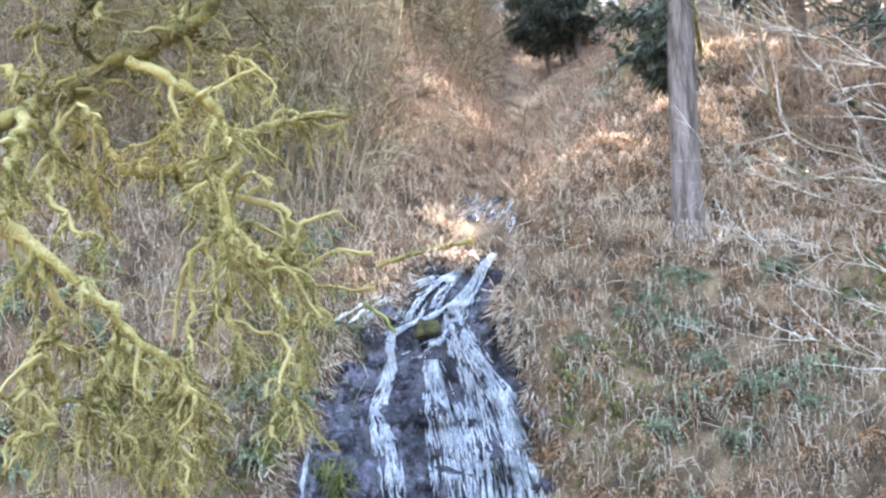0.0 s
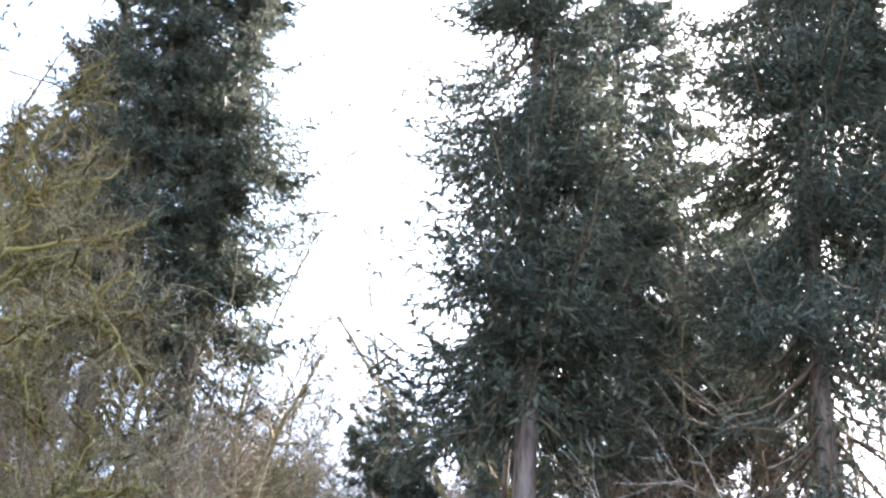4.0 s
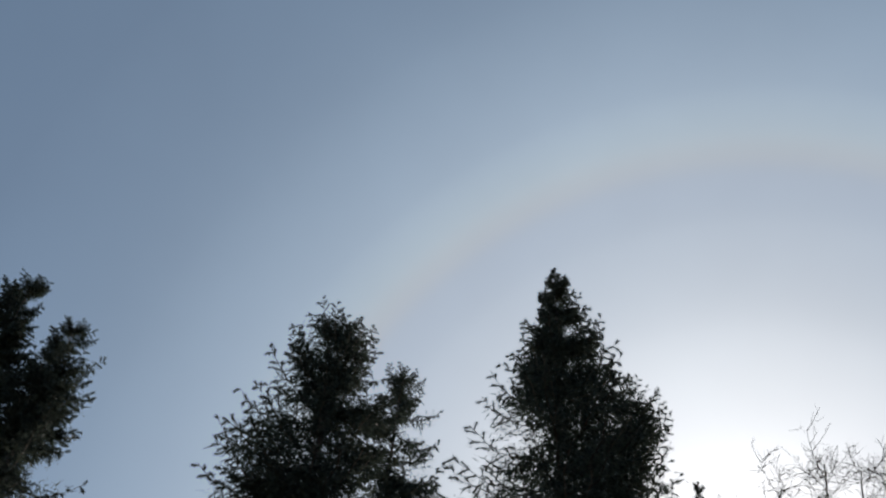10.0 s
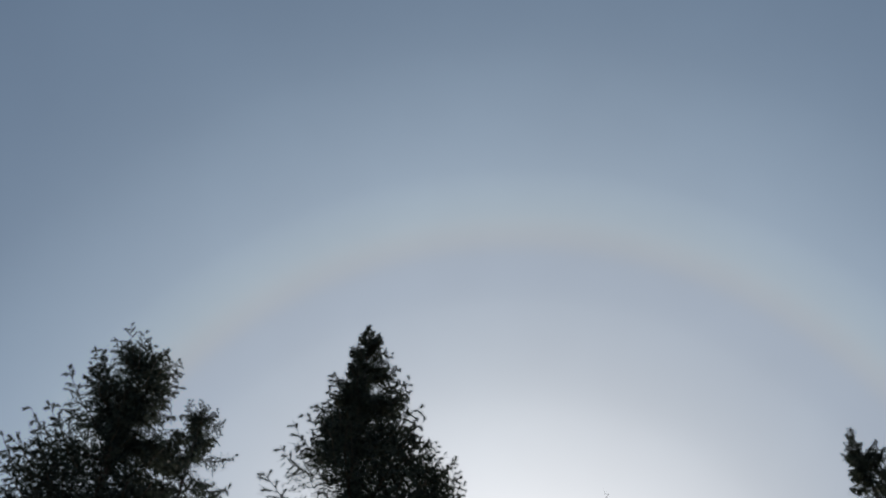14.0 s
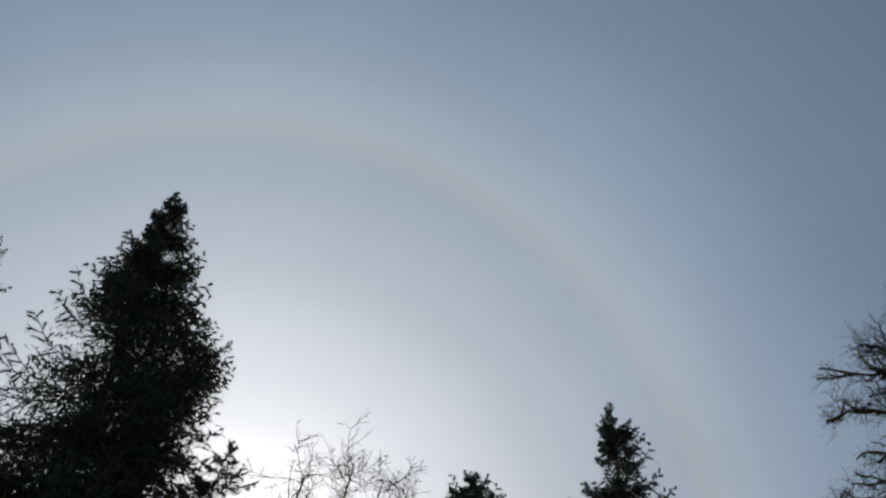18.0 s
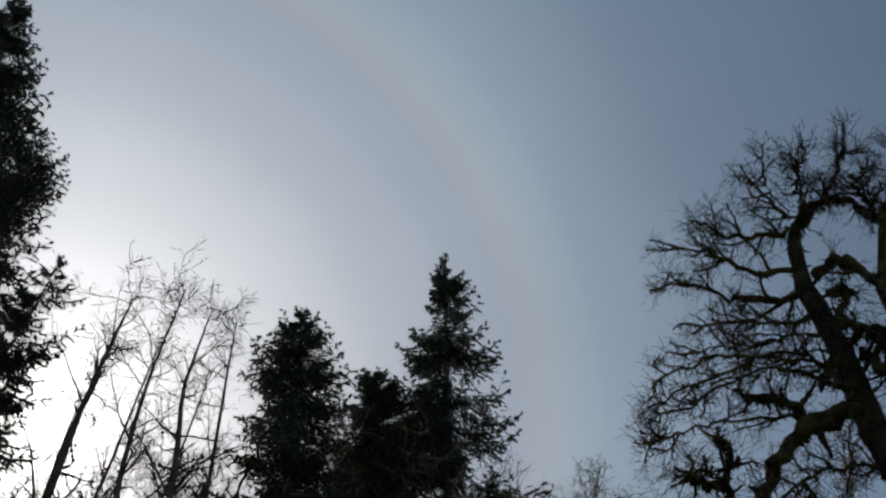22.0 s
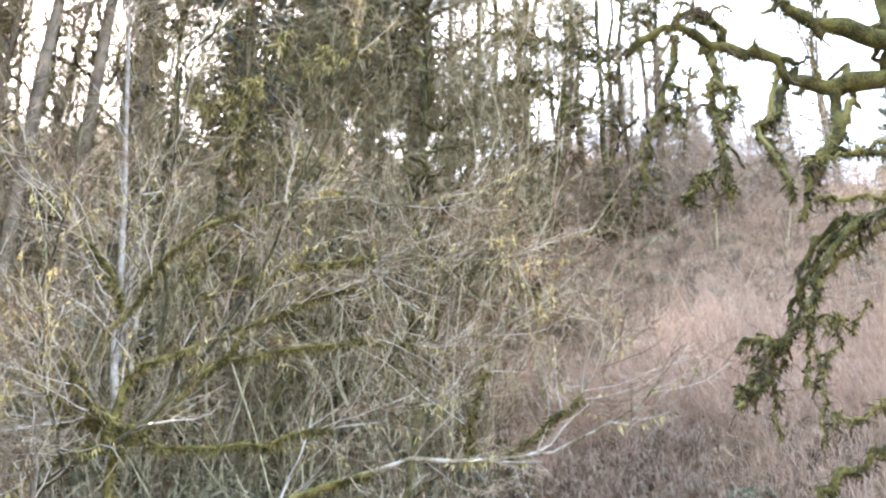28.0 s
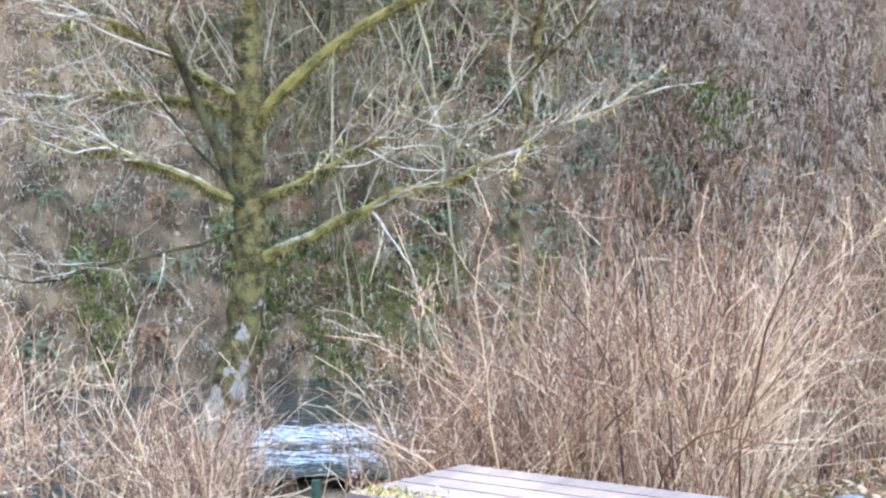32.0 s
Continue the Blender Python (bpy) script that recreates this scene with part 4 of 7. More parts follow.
    # bearing and elevation along each limb, end radii, and kind: 0 twiggy spray, 1 crooked limb, 2 hanging limb, 3 thin hanging limb
    SPEC = [
        ([(83.2, 38.4), (80.8, 38.7), (78.8, 37.9), (77.3, 36.6), (76.4, 35.6)], 0.105, 0.06, 1),
        ([(86.0, 28.9), (82.6, 30.4), (80.0, 31.2), (79.1, 32.0), (77.9, 33.6), (76.8, 34.7), (75.2, 35.5), (73.8, 35.7), (72.1, 35.5)], 0.075, 0.03, 1),
        ([(75.2, 35.5), (75.2, 36.9), (75.6, 37.8), (75.2, 38.7)], 0.045, 0.016, 1),
        ([(75.1, 36.7), (73.8, 37.0), (73.2, 37.3)], 0.03, 0.012, 1),
        ([(79.9, 38.5), (79.5, 39.6), (78.3, 40.0), (76.5, 40.5)], 0.06, 0.025, 1),
        ([(81.9, 43.9), (80.2, 43.9), (78.6, 44.4), (77.3, 44.6), (75.4, 45.5), (72.9, 45.6)], 0.065, 0.006, 0),
        ([(81.9, 45.2), (79.9, 45.2), (78.0, 46.2), (76.4, 46.9), (73.2, 47.8)], 0.05, 0.006, 0),
        ([(82.3, 42.9), (80.3, 42.9), (77.4, 43.6), (74.0, 43.6)], 0.03, 0.006, 0),
        ([(82.5, 40.4), (80.3, 41.6), (77.8, 42.0), (74.8, 42.1), (72.0, 41.3)], 0.03, 0.006, 0),
        ([(82.9, 39.5), (81.1, 41.1), (78.7, 41.7), (75.3, 41.3), (72.2, 40.5)], 0.03, 0.006, 0),
        ([(82.8, 39.1), (80.7, 40.6), (77.9, 41.2), (74.2, 40.4), (71.5, 39.7)], 0.03, 0.006, 0),
        ([(80.3, 39.0), (76.6, 39.4), (73.4, 39.2), (71.1, 39.0)], 0.026, 0.006, 0),
        ([(82.4, 42.1), (79.8, 42.4), (76.8, 42.4), (73.6, 42.9)], 0.024, 0.006, 0),
        ([(82.4, 46.6), (79.9, 46.9), (78.2, 47.2), (76.6, 48.1)], 0.045, 0.006, 0),
        ([(82.8, 47.0), (81.5, 48.0), (81.5, 49.2), (81.3, 50.1)], 0.03, 0.006, 0),
        ([(83.3, 47.3), (83.3, 48.5), (84.2, 49.5)], 0.03, 0.006, 0),
        ([(84.5, 47.6), (85.9, 48.5), (87.1, 49.3)], 0.03, 0.006, 0),
        ([(85.5, 47.4), (86.3, 46.9), (86.8, 46.4), (87.5, 45.8)], 0.04, 0.03, 1),
        ([(82.8, 44.6), (84.2, 44.8), (85.1, 44.4), (85.8, 43.5), (86.6, 42.1)], 0.06, 0.04, 1),
        ([(83.2, 43.7), (84.1, 43.6), (83.5, 42.4), (84.2, 41.8)], 0.05, 0.03, 1),
        ([(83.0, 41.0), (84.2, 41.8), (85.4, 41.6), (87.0, 41.4)], 0.04, 0.03, 1),
        ([(84.0, 41.1), (84.6, 40.0), (85.2, 38.9), (85.4, 37.6)], 0.05, 0.04, 1),
        ([(84.5, 41.5), (86.3, 40.4), (87.9, 39.6)], 0.05, 0.05, 1),
        ([(83.4, 38.0), (84.5, 36.8), (87.9, 36.4)], 0.05, 0.05, 1),
        ([(83.6, 36.7), (84.8, 35.5), (87.5, 35.3)], 0.05, 0.05, 1),
        ([(84.1, 33.5), (81.3, 33.4), (79.6, 33.4), (78.8, 33.8)], 0.045, 0.02, 1),
        ([(83.9, 35.5), (82.1, 36.5), (80.0, 36.5), (78.0, 35.8)], 0.03, 0.012, 0),
        ([(87.5, 35.3), (87.3, 37.3), (87.5, 39.9), (87.2, 41.7), (86.3, 42.7), (87.2, 45.5), (88.2, 46.5)], 0.13, 0.04, 1),
        ([(87.6, 45.6), (86.8, 47.3), (86.8, 48.1)], 0.035, 0.008, 0),
        ([(88.0, 46.2), (89.0, 47.3), (89.7, 48.3)], 0.035, 0.008, 0),
        ([(87.5, 45.5), (89.2, 45.5), (91.2, 45.5)], 0.04, 0.02, 1),
        ([(86.9, 42.0), (88.6, 42.4), (90.4, 43.0)], 0.05, 0.03, 1),
        ([(85.9, 28.2), (82.3, 28.3), (80.2, 28.5), (78.4, 29.4), (76.9, 30.3), (75.2, 30.9), (73.9, 31.5), (71.8, 31.4), (70.8, 30.8)], 0.075, 0.03, 1),
        ([(75.5, 30.9), (75.2, 31.8), (74.4, 32.3), (73.6, 32.2), (73.0, 31.7)], 0.04, 0.02, 1),
        ([(73.4, 31.3), (72.9, 29.6), (72.1, 27.6), (71.5, 25.7), (71.0, 24.2)], 0.036, 0.012, 2),
        ([(74.8, 31.0), (75.2, 29.4), (74.9, 28.5), (75.6, 27.8), (75.9, 28.9)], 0.034, 0.014, 2),
        ([(74.8, 28.3), (75.3, 27.2), (75.3, 26.0), (75.4, 24.2)], 0.028, 0.01, 2),
        ([(75.2, 25.5), (73.8, 25.0), (73.5, 24.1)], 0.018, 0.008, 2),
        ([(78.3, 28.9), (78.0, 27.7), (77.2, 26.8), (77.8, 25.5), (78.1, 23.8)], 0.04, 0.014, 2),
        ([(80.8, 28.4), (80.7, 26.5), (79.3, 24.9), (78.5, 22.9)], 0.05, 0.018, 2),
        ([(83.6, 26.8), (82.8, 25.5), (80.0, 25.6), (78.9, 25.1)], 0.03, 0.012, 2),
        ([(84.9, 23.3), (82.9, 23.1), (80.8, 22.4), (79.7, 21.5), (78.6, 19.5)], 0.045, 0.016, 2),
        ([(72.9, 29.6), (73.3, 28.1), (72.7, 27.9)], 0.018, 0.008, 2),
        ([(83.2, 33.2), (81.6, 33.7), (80.4, 33.7), (79.0, 33.6)], 0.045, 0.015, 1),
        ([(81.3, 33.5), (80.5, 32.6), (80.7, 32.1)], 0.02, 0.008, 2),
        ([(77.9, 33.6), (79.1, 34.2), (79.5, 34.9), (79.1, 36.0)], 0.03, 0.012, 1),
        ([(83.1, 32.7), (83.5, 30.7), (83.2, 27.8), (84.5, 26.2)], 0.05, 0.05, 1),
        ([(80.7, 23.0), (79.0, 21.7), (77.7, 18.9), (77.0, 16.8)], 0.03, 0.01, 2),
        ([(81.1, 13.1), (78.9, 11.8), (77.4, 10.2), (77.0, 8.6)], 0.04, 0.016, 2),
        ([(78.1, 18.8), (77.0, 17.7), (75.3, 18.0)], 0.026, 0.010, 2),
        ([(76.5, 17.5), (76.2, 16.0), (74.9, 15.8)], 0.026, 0.01, 2),
        ([(78.1, 18.6), (78.5, 20.5), (80.0, 22.3), (81.5, 22.8)], 0.024, 0.024, 2),
        ([(82.1, 22.4), (79.7, 20.9), (78.5, 19.1), (78.5, 17.8)], 0.035, 0.012, 3),
        ([(76.0, 17.2), (75.5, 16.1), (75.1, 15.1)], 0.016, 0.008, 3),
        ([(76.7, 17.5), (76.2, 16.7), (75.5, 15.5)], 0.018, 0.008, 3),
        ([(76.5, 17.1), (76.7, 15.6), (76.8, 13.9)], 0.016, 0.005, 3),
        ([(78.5, 18.6), (78.2, 17.4), (77.9, 15.8)], 0.016, 0.006, 3),
        ([(78.7, 17.2), (78.7, 15.5), (78.5, 13.3)], 0.01, 0.004, 3),
        ([(82.8, 23.6), (80.8, 23.7), (79.0, 23.8)], 0.025, 0.01, 3),
        ([(83.3, 25.8), (81.0, 25.6), (79.2, 25.5)], 0.025, 0.008, 3),
        ([(81.5, 27.7), (80.3, 26.2), (79.6, 25.3), (79.0, 24.3)], 0.045, 0.02, 3),
        ([(78.2, 29.3), (77.6, 27.6), (77.0, 26.9), (77.3, 26.0), (77.9, 25.5), (78.1, 24.5)], 0.03, 0.012, 3),
        ([(74.6, 30.9), (75.2, 29.9), (74.7, 28.5)], 0.03, 0.02, 3),
        ([(75.1, 29.2), (75.9, 28.9), (75.5, 28.0), (75.1, 27.3), (75.5, 26.3)], 0.02, 0.01, 3),
        ([(75.4, 25.7), (74.4, 25.3), (73.7, 24.9)], 0.014, 0.006, 3),
        ([(75.1, 25.7), (75.5, 24.9), (75.7, 24.5)], 0.012, 0.005, 3),
        ([(78.2, 18.9), (79.4, 18.5), (79.9, 18.7)], 0.01, 0.004, 3),
        ([(81.2, 19.1), (79.6, 17.8), (78.9, 16.4)], 0.01, 0.004, 3),
        ([(81.9, 15.5), (80.4, 14.6), (79.0, 14.4)], 0.014, 0.005, 3),
    ]
    t1, t2, t3 = [], [], []
    for pts, r0, r1, kind in SPEC:
        d0 = 12.0 if pts[0][1] > 30 else 11.4
        p = path(pts, d0, d0 - rng.uniform(0.1, 0.8), 18, 0.03)
        r0, r1 = (r0, r1) if kind else (r0 * 0.72, r1)
        r = np.linspace(r0, r1, p.shape[1])[None] * (0.72 + 0.35 * vnoise(np.linspace(0, 6, p.shape[1]), d0 * 9 + r0 * 300, 0, 5))[None]
        coat = (M_MOSSDARK, M_LIMBMOSS, M_LIMBMOSS, M_LIMBOLIVE)[kind]
        limb = part("limb", mesh_of("limb", *sheath(p, r * 0.7, 0.75, 8), coat), ob, ("slender twiggy limb", "crooked moss-wrapped limb", "hanging crooked limb in green moss", "thin hanging limb in green moss")[kind])
        part("moss", mesh_of("moss", *moss_fringe(p, r, (120, 420, 420, 200)[kind], (0.02, 0.11), 0.016), coat, False), limb, "ragged hanging moss")
        if kind == 0:
            a = grow(p, r, 15, (0.3, 0.8), (25, 65), 7, 0.05, 0.22, 0.1, 0.95, 0.5, rmin=0.007)
            b = grow(*a, 9, (0.15, 0.5), (25, 65), 6, 0.05, 0.22, 0.15, 1.0, 0.5, rmin=0.0036)
        elif kind == 1:
            a = grow(p, r, 12, (0.15, 0.6), (45, 95), 7, 0.05, 0.45, 0.1, 1.0, 0.5, rmin=0.014)
            b = grow(*a, 5, (0.15, 0.5), (30, 80), 6, 0.05, 0.32, 0.15, 1.0, 0.45, rmin=0.0065)
        else:
            a = grow(p, r, 6 if kind == 2 else 2, (0.15, 0.45), (30, 85), 7, -0.25, 0.40, 0.15, 1.0, 0.5, rmin=0.011 if kind == 2 else 0.007)
            b = grow(*a, 3, (0.1, 0.3), (30, 80), 6, -0.15, 0.35, 0.15, 1.0, 0.5, rmin=0.005)
        t1.append(a), t2.append(b)
        t3.append(grow(*b, 3 if kind else 4, (0.1, 0.35), (20, 60), 5, 0.04 if kind < 2 else -0.08, 0.25, 0.15, 1.0, 0.5, rmin=0.003))
    cat = lambda q: (np.concatenate([a[0] for a in q]), np.concatenate([a[1] for a in q]))
    (P1, R1), (P2, R2), (P3, R3) = cat(t1), cat(t2), cat(t3)
    top = grow(tp, tr, 10, (0.5, 1.1), (40, 85), 7, 0.06, 0.3, 0.5, 1.0, 0.5, rmin=0.02)
    top2 = grow(*top, 6, (0.3, 0.7), (30, 70), 6, 0.08, 0.3, 0.1, 1.0, 0.5, rmin=0.007)
    top3 = grow(*top2, 4, (0.2, 0.5), (25, 70), 5, 0.06, 0.25, 0.15, 1.0, 0.5, rmin=0.004)
    part("branchwork", mesh_of("branchwork", *join([sheath(P1, R1, 0.45, 5), sheath(*top, 0.5, 5)]), M_MOSSDARK), ob, "mossy crooked side branches")
    part("twiggery", mesh_of("twiggery", *join([tubes(P2, R2, 3), strips(P3, R3), tubes(*top2, 3), strips(*top3)]), M_DARKTWIG), ob, "fine bare twigs")
    part("moss_fringe", mesh_of("moss_fringe", *moss_fringe(P1, R1, 16, (0.02, 0.07), 0.014), M_MOSSDARK, False), ob, "ragged fringe of hanging moss")


maple_right()


def alder():
    D = 12.5
    b0 = polar(45.6, -10.1, D)
    ob = empty("alder_tree", (b0[0], b0[1], float(ground_z(b0[0], b0[1]))), "mossy alder with a broken top and pale outstretched limbs", "tree")
    o = np.array(ob.location)

    def path(pts, d0, d1, n=16, wob=0.02):
        ds = np.linspace(d0, d1, len(pts))
        return curve([polar(a, e, d) - o for (a, e), d in zip(pts, ds)], n, wob)

    low = polar(45.3, -12.5, D) - o
    low[2] = min(low[2], -0.2)
    tp = curve([low] + [polar(a, e, D) - o for a, e in [(45.6, -10.1), (46.2, -7.2), (46.9, -4.3), (47.4, -1.0), (47.2, 3.2), (47.1, 9.6)]], 44, 0.008)
    tr = np.linspace(0.19, 0.15, 44)[None] * rng.uniform(0.94, 1.07, (1, 44))
    part("trunk", mesh_of("trunk", *tubes(tp, tr, 14), M_TRUNKMOSS), ob, "trunk with patches of olive moss and white lichen")
    part("moss", mesh_of("moss", *moss_fringe(tp[:, 15:], tr[:, 15:], 2000, (0.02, 0.075), 0.014, 0.8), M_MOSSDARK, False), ob, "short olive moss")
    SPEC = [
        ([(47.2, 9.3), (47.3, 13.7), (47.6, 18), (47.2, 24)], 12.5, 12.5, 0.075, 0.015, 1),
        ([(48.0, -0.6), (50.3, 0.4), (52.8, 1.9), (55.7, 2.8), (58.5, 3.9), (59.8, 4.6), (62.8, 6.0), (67.2, 7.3)], 12.4, 11, 0.085, 0.012, 1),
        ([(47.6, 5.2), (48.9, 7.1), (51.6, 9.2), (54.9, 11.0), (57.7, 12.3), (61.0, 13.1), (64.8, 13.2), (69.0, 14.5), (71.7, 16.4)], 12.4, 10.8, 0.085, 0.01, 1),
        ([(47.6, 1.9), (50.2, 3.1), (52.5, 4.5), (55.2, 5.0), (57.5, 5.7)], 12.4, 11.8, 0.05, 0.01, 1),
        ([(46.7, 1.7), (45.3, 5.5), (44.0, 8.1), (43.7, 9.9), (45.3, 11.9), (47.5, 13.4), (50.4, 16.5), (53, 21), (55, 25.7), (57, 33)], 12.3, 11.4, 0.085, 0.01, 0),
        ([(45.3, 11.9), (44.6, 14.0), (43.8, 16.3), (43.0, 22)], 11.8, 11.6, 0.035, 0.008, 0),
        ([(46.6, 1.9), (42.9, 3.4), (40.6, 4.0), (38.3, 4.9), (35, 6)], 12.3, 11.4, 0.065, 0.02, 1),
        ([(46.5, 6.4), (44.2, 7.9), (41.5, 9.2), (38.0, 9.8), (35, 11)], 12.4, 11.6, 0.06, 0.015, 1),
        ([(46.6, 2.2), (43.8, 5.4), (43.3, 7.1), (42, 10)], 12.3, 12.0, 0.035, 0.01, 0),
        ([(46.3, 5.8), (44.5, 6.1), (41.7, 6.3), (38.2, 6.0), (35, 6.6)], 12.4, 11.8, 0.045, 0.012, 1),
        ([(47.4, 0.8), (44.3, -0.4), (41.3, -1.0), (38.6, -1.8), (36, -1.5)], 12.2, 11.0, 0.022, 0.008, 0),
        ([(48.1, 13.8), (46.5, 14.5), (44.8, 16.5), (43.2, 18.3), (41.4, 20.0)], 12.3, 11.9, 0.026, 0.016, 1),
        ([(46.9, 18.7), (46.4, 20.1), (44.9, 21.9), (42.8, 24.0), (40.8, 25.4)], 12.3, 11.9, 0.02, 0.01, 1),
        ([(45.3, 11.3), (44.4, 14.6), (43.5, 17.3), (43.4, 19.7), (43.8, 22.2), (43.8, 23.9), (44.2, 27.1)], 12.3, 11.7, 0.02, 0.008, 0),
        ([(48.8, 16.9), (48.7, 20.3), (48.3, 23.2), (48.5, 26.4), (48.5, 29.4), (49.9, 31.7), (50.8, 34.2)], 12.3, 11.7, 0.026, 0.01, 0),
        ([(49.4, 15.9), (50.6, 19.0), (52.0, 21.3), (53.4, 23.4), (55.4, 26.0), (56.9, 29.6), (57.6, 32.5)], 12.3, 11.7, 0.034, 0.012, 0),
        ([(46.2, 17.1), (47.5, 19.4), (48.8, 21.5), (51.0, 23.2), (53.9, 24.2), (57.1, 24.5), (59.9, 24.2), (62.1, 24.7)], 12.3, 11.6, 0.022, 0.008, 1),
        ([(50.5, 19.9), (53.3, 21.1), (56.7, 21.8), (59.4, 22.0), (64.3, 22.0), (66.5, 22.4)], 12.3, 11.8, 0.022, 0.007, 1),
        ([(47.8, 16.5), (51.7, 18.3), (55.7, 20.0), (58.4, 21.1), (61.6, 21.4), (63.8, 22.7)], 12.3, 11.8, 0.022, 0.007, 1),
        ([(50.3, 16.6), (54.3, 17.6), (57.9, 18.2), (61.1, 18.2), (63.8, 18.7), (67.0, 19.9)], 12.3, 11.8, 0.02, 0.006, 1),
        ([(48.1, 13.6), (50.1, 15.5), (52.2, 18.1), (53.3, 20.6), (54.5, 22.2)], 12.3, 11.9, 0.02, 0.008, 1),
        ([(48.6, 13.4), (52.6, 13.4), (56.1, 14.3), (59.6, 14.9), (62.2, 16.2)], 12.3, 11.9, 0.02, 0.006, 1),
        ([(64.8, 13.4), (66.3, 14.5), (69.0, 16.9), (69.8, 18.1)], 12.3, 12.0, 0.014, 0.006, 1),
        ([(63.0, 13.5), (63.1, 14.9), (64.3, 18.4), (66.4, 19.4)], 12.3, 12.0, 0.014, 0.006, 1),
        ([(48.1, 13.4), (45.9, 14.2), (43.8, 13.6), (41.3, 14.7)], 12.3, 12.0, 0.022, 0.01, 1),
        ([(47.7, 12.9), (44.6, 15.0), (41.9, 16.9), (40.4, 17.5)], 12.3, 12.0, 0.024, 0.01, 1),
        ([(47.2, 13.3), (45.3, 12.7), (42.7, 11.4), (41.4, 11.2)], 12.3, 12.0, 0.022, 0.01, 1),
    ]
    t1, t2, t3 = [], [], []
    for pts, d0, d1, r0, r1, mossy in SPEC:
        p = path(pts, d0, d1)
        r = np.linspace(r0, r1, p.shape[1])[None] * (0.60 if r0 > 0.034 else 0.85)
        limb = part("limb", mesh_of("limb", *tubes(p, r, 8), M_LIMB if mossy else M_MOSSBARK), ob, "outstretched pale limb, mossy near the trunk" if mossy else "dark slender upright limb")
        if mossy:
            half = p[:, :9]
            # Moss sits low so the pale limb top imitates light from above.
            part("moss", mesh_of("moss", *join([sheath(half - np.array([0, 0, 0.22]) * r[:, :9, None], r[:, :9] * 0.86, 0.35, 7), moss_fringe(half, r[:, :9] * 1.15, 1500, (0.02, 0.12), 0.010)]), M_LIMBOLIVE, False), limb, "olive-green moss set low, leaving a lit-looking top")
        a = grow(p, r, 16 if mossy else 9, (0.6, 1.8), (20, 60), 9, 0.03, 0.14, 0.2, 1.0, 0.45, rmin=0.0055, flat=0.65)
        b = grow(*a, 7, (0.25, 0.8), (20, 60), 6, 0.03, 0.14, 0.15, 1.0, 0.5, rmin=0.0038, flat=0.5)
        t1.append(a), t2.append(b)
        t3.append(grow(*b, 3, (0.15, 0.45), (25, 60), 4, 0.02, 0.15, 0.2, 1.0, 0.6, rmin=0.003))
    cat = lambda q: (np.concatenate([a[0] for a in q]), np.concatenate([a[1] for a in q]))
    part("branchwork", mesh_of("branchwork", *tubes(*cat(t1), 4), M_PALETWIG), ob, "whitish bare side branches")
    part("twiggery", mesh_of("twiggery", *join([strips(*cat(t2)), strips(*cat(t3))]), M_TWIG), ob, "fine pale twigs")
    P1, R1 = cat(t1)
    # Bright moss on some branches has the sun's backlight put into its colour.
    tuft = rng.uniform(size=len(P1)) < 0.45
    part("moss_fringe", mesh_of("moss_fringe", *moss_fringe(P1[tuft], R1[tuft] + 0.006, 26, (0.03, 0.13), 0.014), M_MOSS, False), ob, "tufts of yellow moss, sunlight put into the colour")


def trunk_material():
    m = material("lichen_trunk", (0.045, 0.038, 0.016), (0.25, 0.205, 0.08), 0.95, 9, 55, 1.0, 0.05, third=(0.135, 0.113, 0.046))
    n, l = m.node_tree.nodes, m.node_tree.links
    bsdf = n["Principled BSDF"]
    old = bsdf.inputs["Base Color"].links[0].from_socket
    tc, noi, rp, mix, sep, band = n.new("ShaderNodeTexCoord"), n.new("ShaderNodeTexNoise"), n.new("ShaderNodeValToRGB"), n.new("ShaderNodeMix"), n.new("ShaderNodeSeparateXYZ"), n.new("ShaderNodeMapRange")
    noi.inputs["Scale"].default_value, noi.inputs["Detail"].default_value = 5.5, 5
    l.new(tc.outputs["Object"], noi.inputs["Vector"])
    l.new(tc.outputs["Object"], sep.inputs[0])
    band.inputs[1].default_value, band.inputs[2].default_value, band.inputs[3].default_value, band.inputs[4].default_value = 0.7, 2.5, 0.15, -0.14
    l.new(sep.outputs[2], band.inputs[0])
    add = n.new("ShaderNodeMath")
    l.new(noi.outputs[0], add.inputs[0])
    l.new(band.outputs[0], add.inputs[1])
    rp.color_ramp.elements[0].position, rp.color_ramp.elements[1].position = 0.56, 0.62
    l.new(add.outputs[0], rp.inputs[0])
    mix.data_type = "RGBA"
    l.new(rp.outputs[0], mix.inputs[0])
    l.new(old, mix.inputs[6])
    mix.inputs[7].default_value = (0.40, 0.37, 0.33, 1)
    l.new(mix.outputs[2], bsdf.inputs["Base Color"])
    return m


M_TRUNKMOSS = trunk_material()
M_PALETWIG = material("pale_alder_twigs", (0.27, 0.23, 0.19), (0.62, 0.57, 0.50), 0.8, 2, 40, 0, isle=0.6)
M_WHITETWIG = material("white_twigs", (0.36, 0.30, 0.25), (0.74, 0.68, 0.60), 0.8, 2, 40, 0, isle=0.5)
M_LIMB = material("pale_limb_bark", (0.09, 0.075, 0.035), (0.50, 0.455, 0.385), 0.85, 6, 40, 0.9, 0.015, third=(0.27, 0.23, 0.145))
alder()


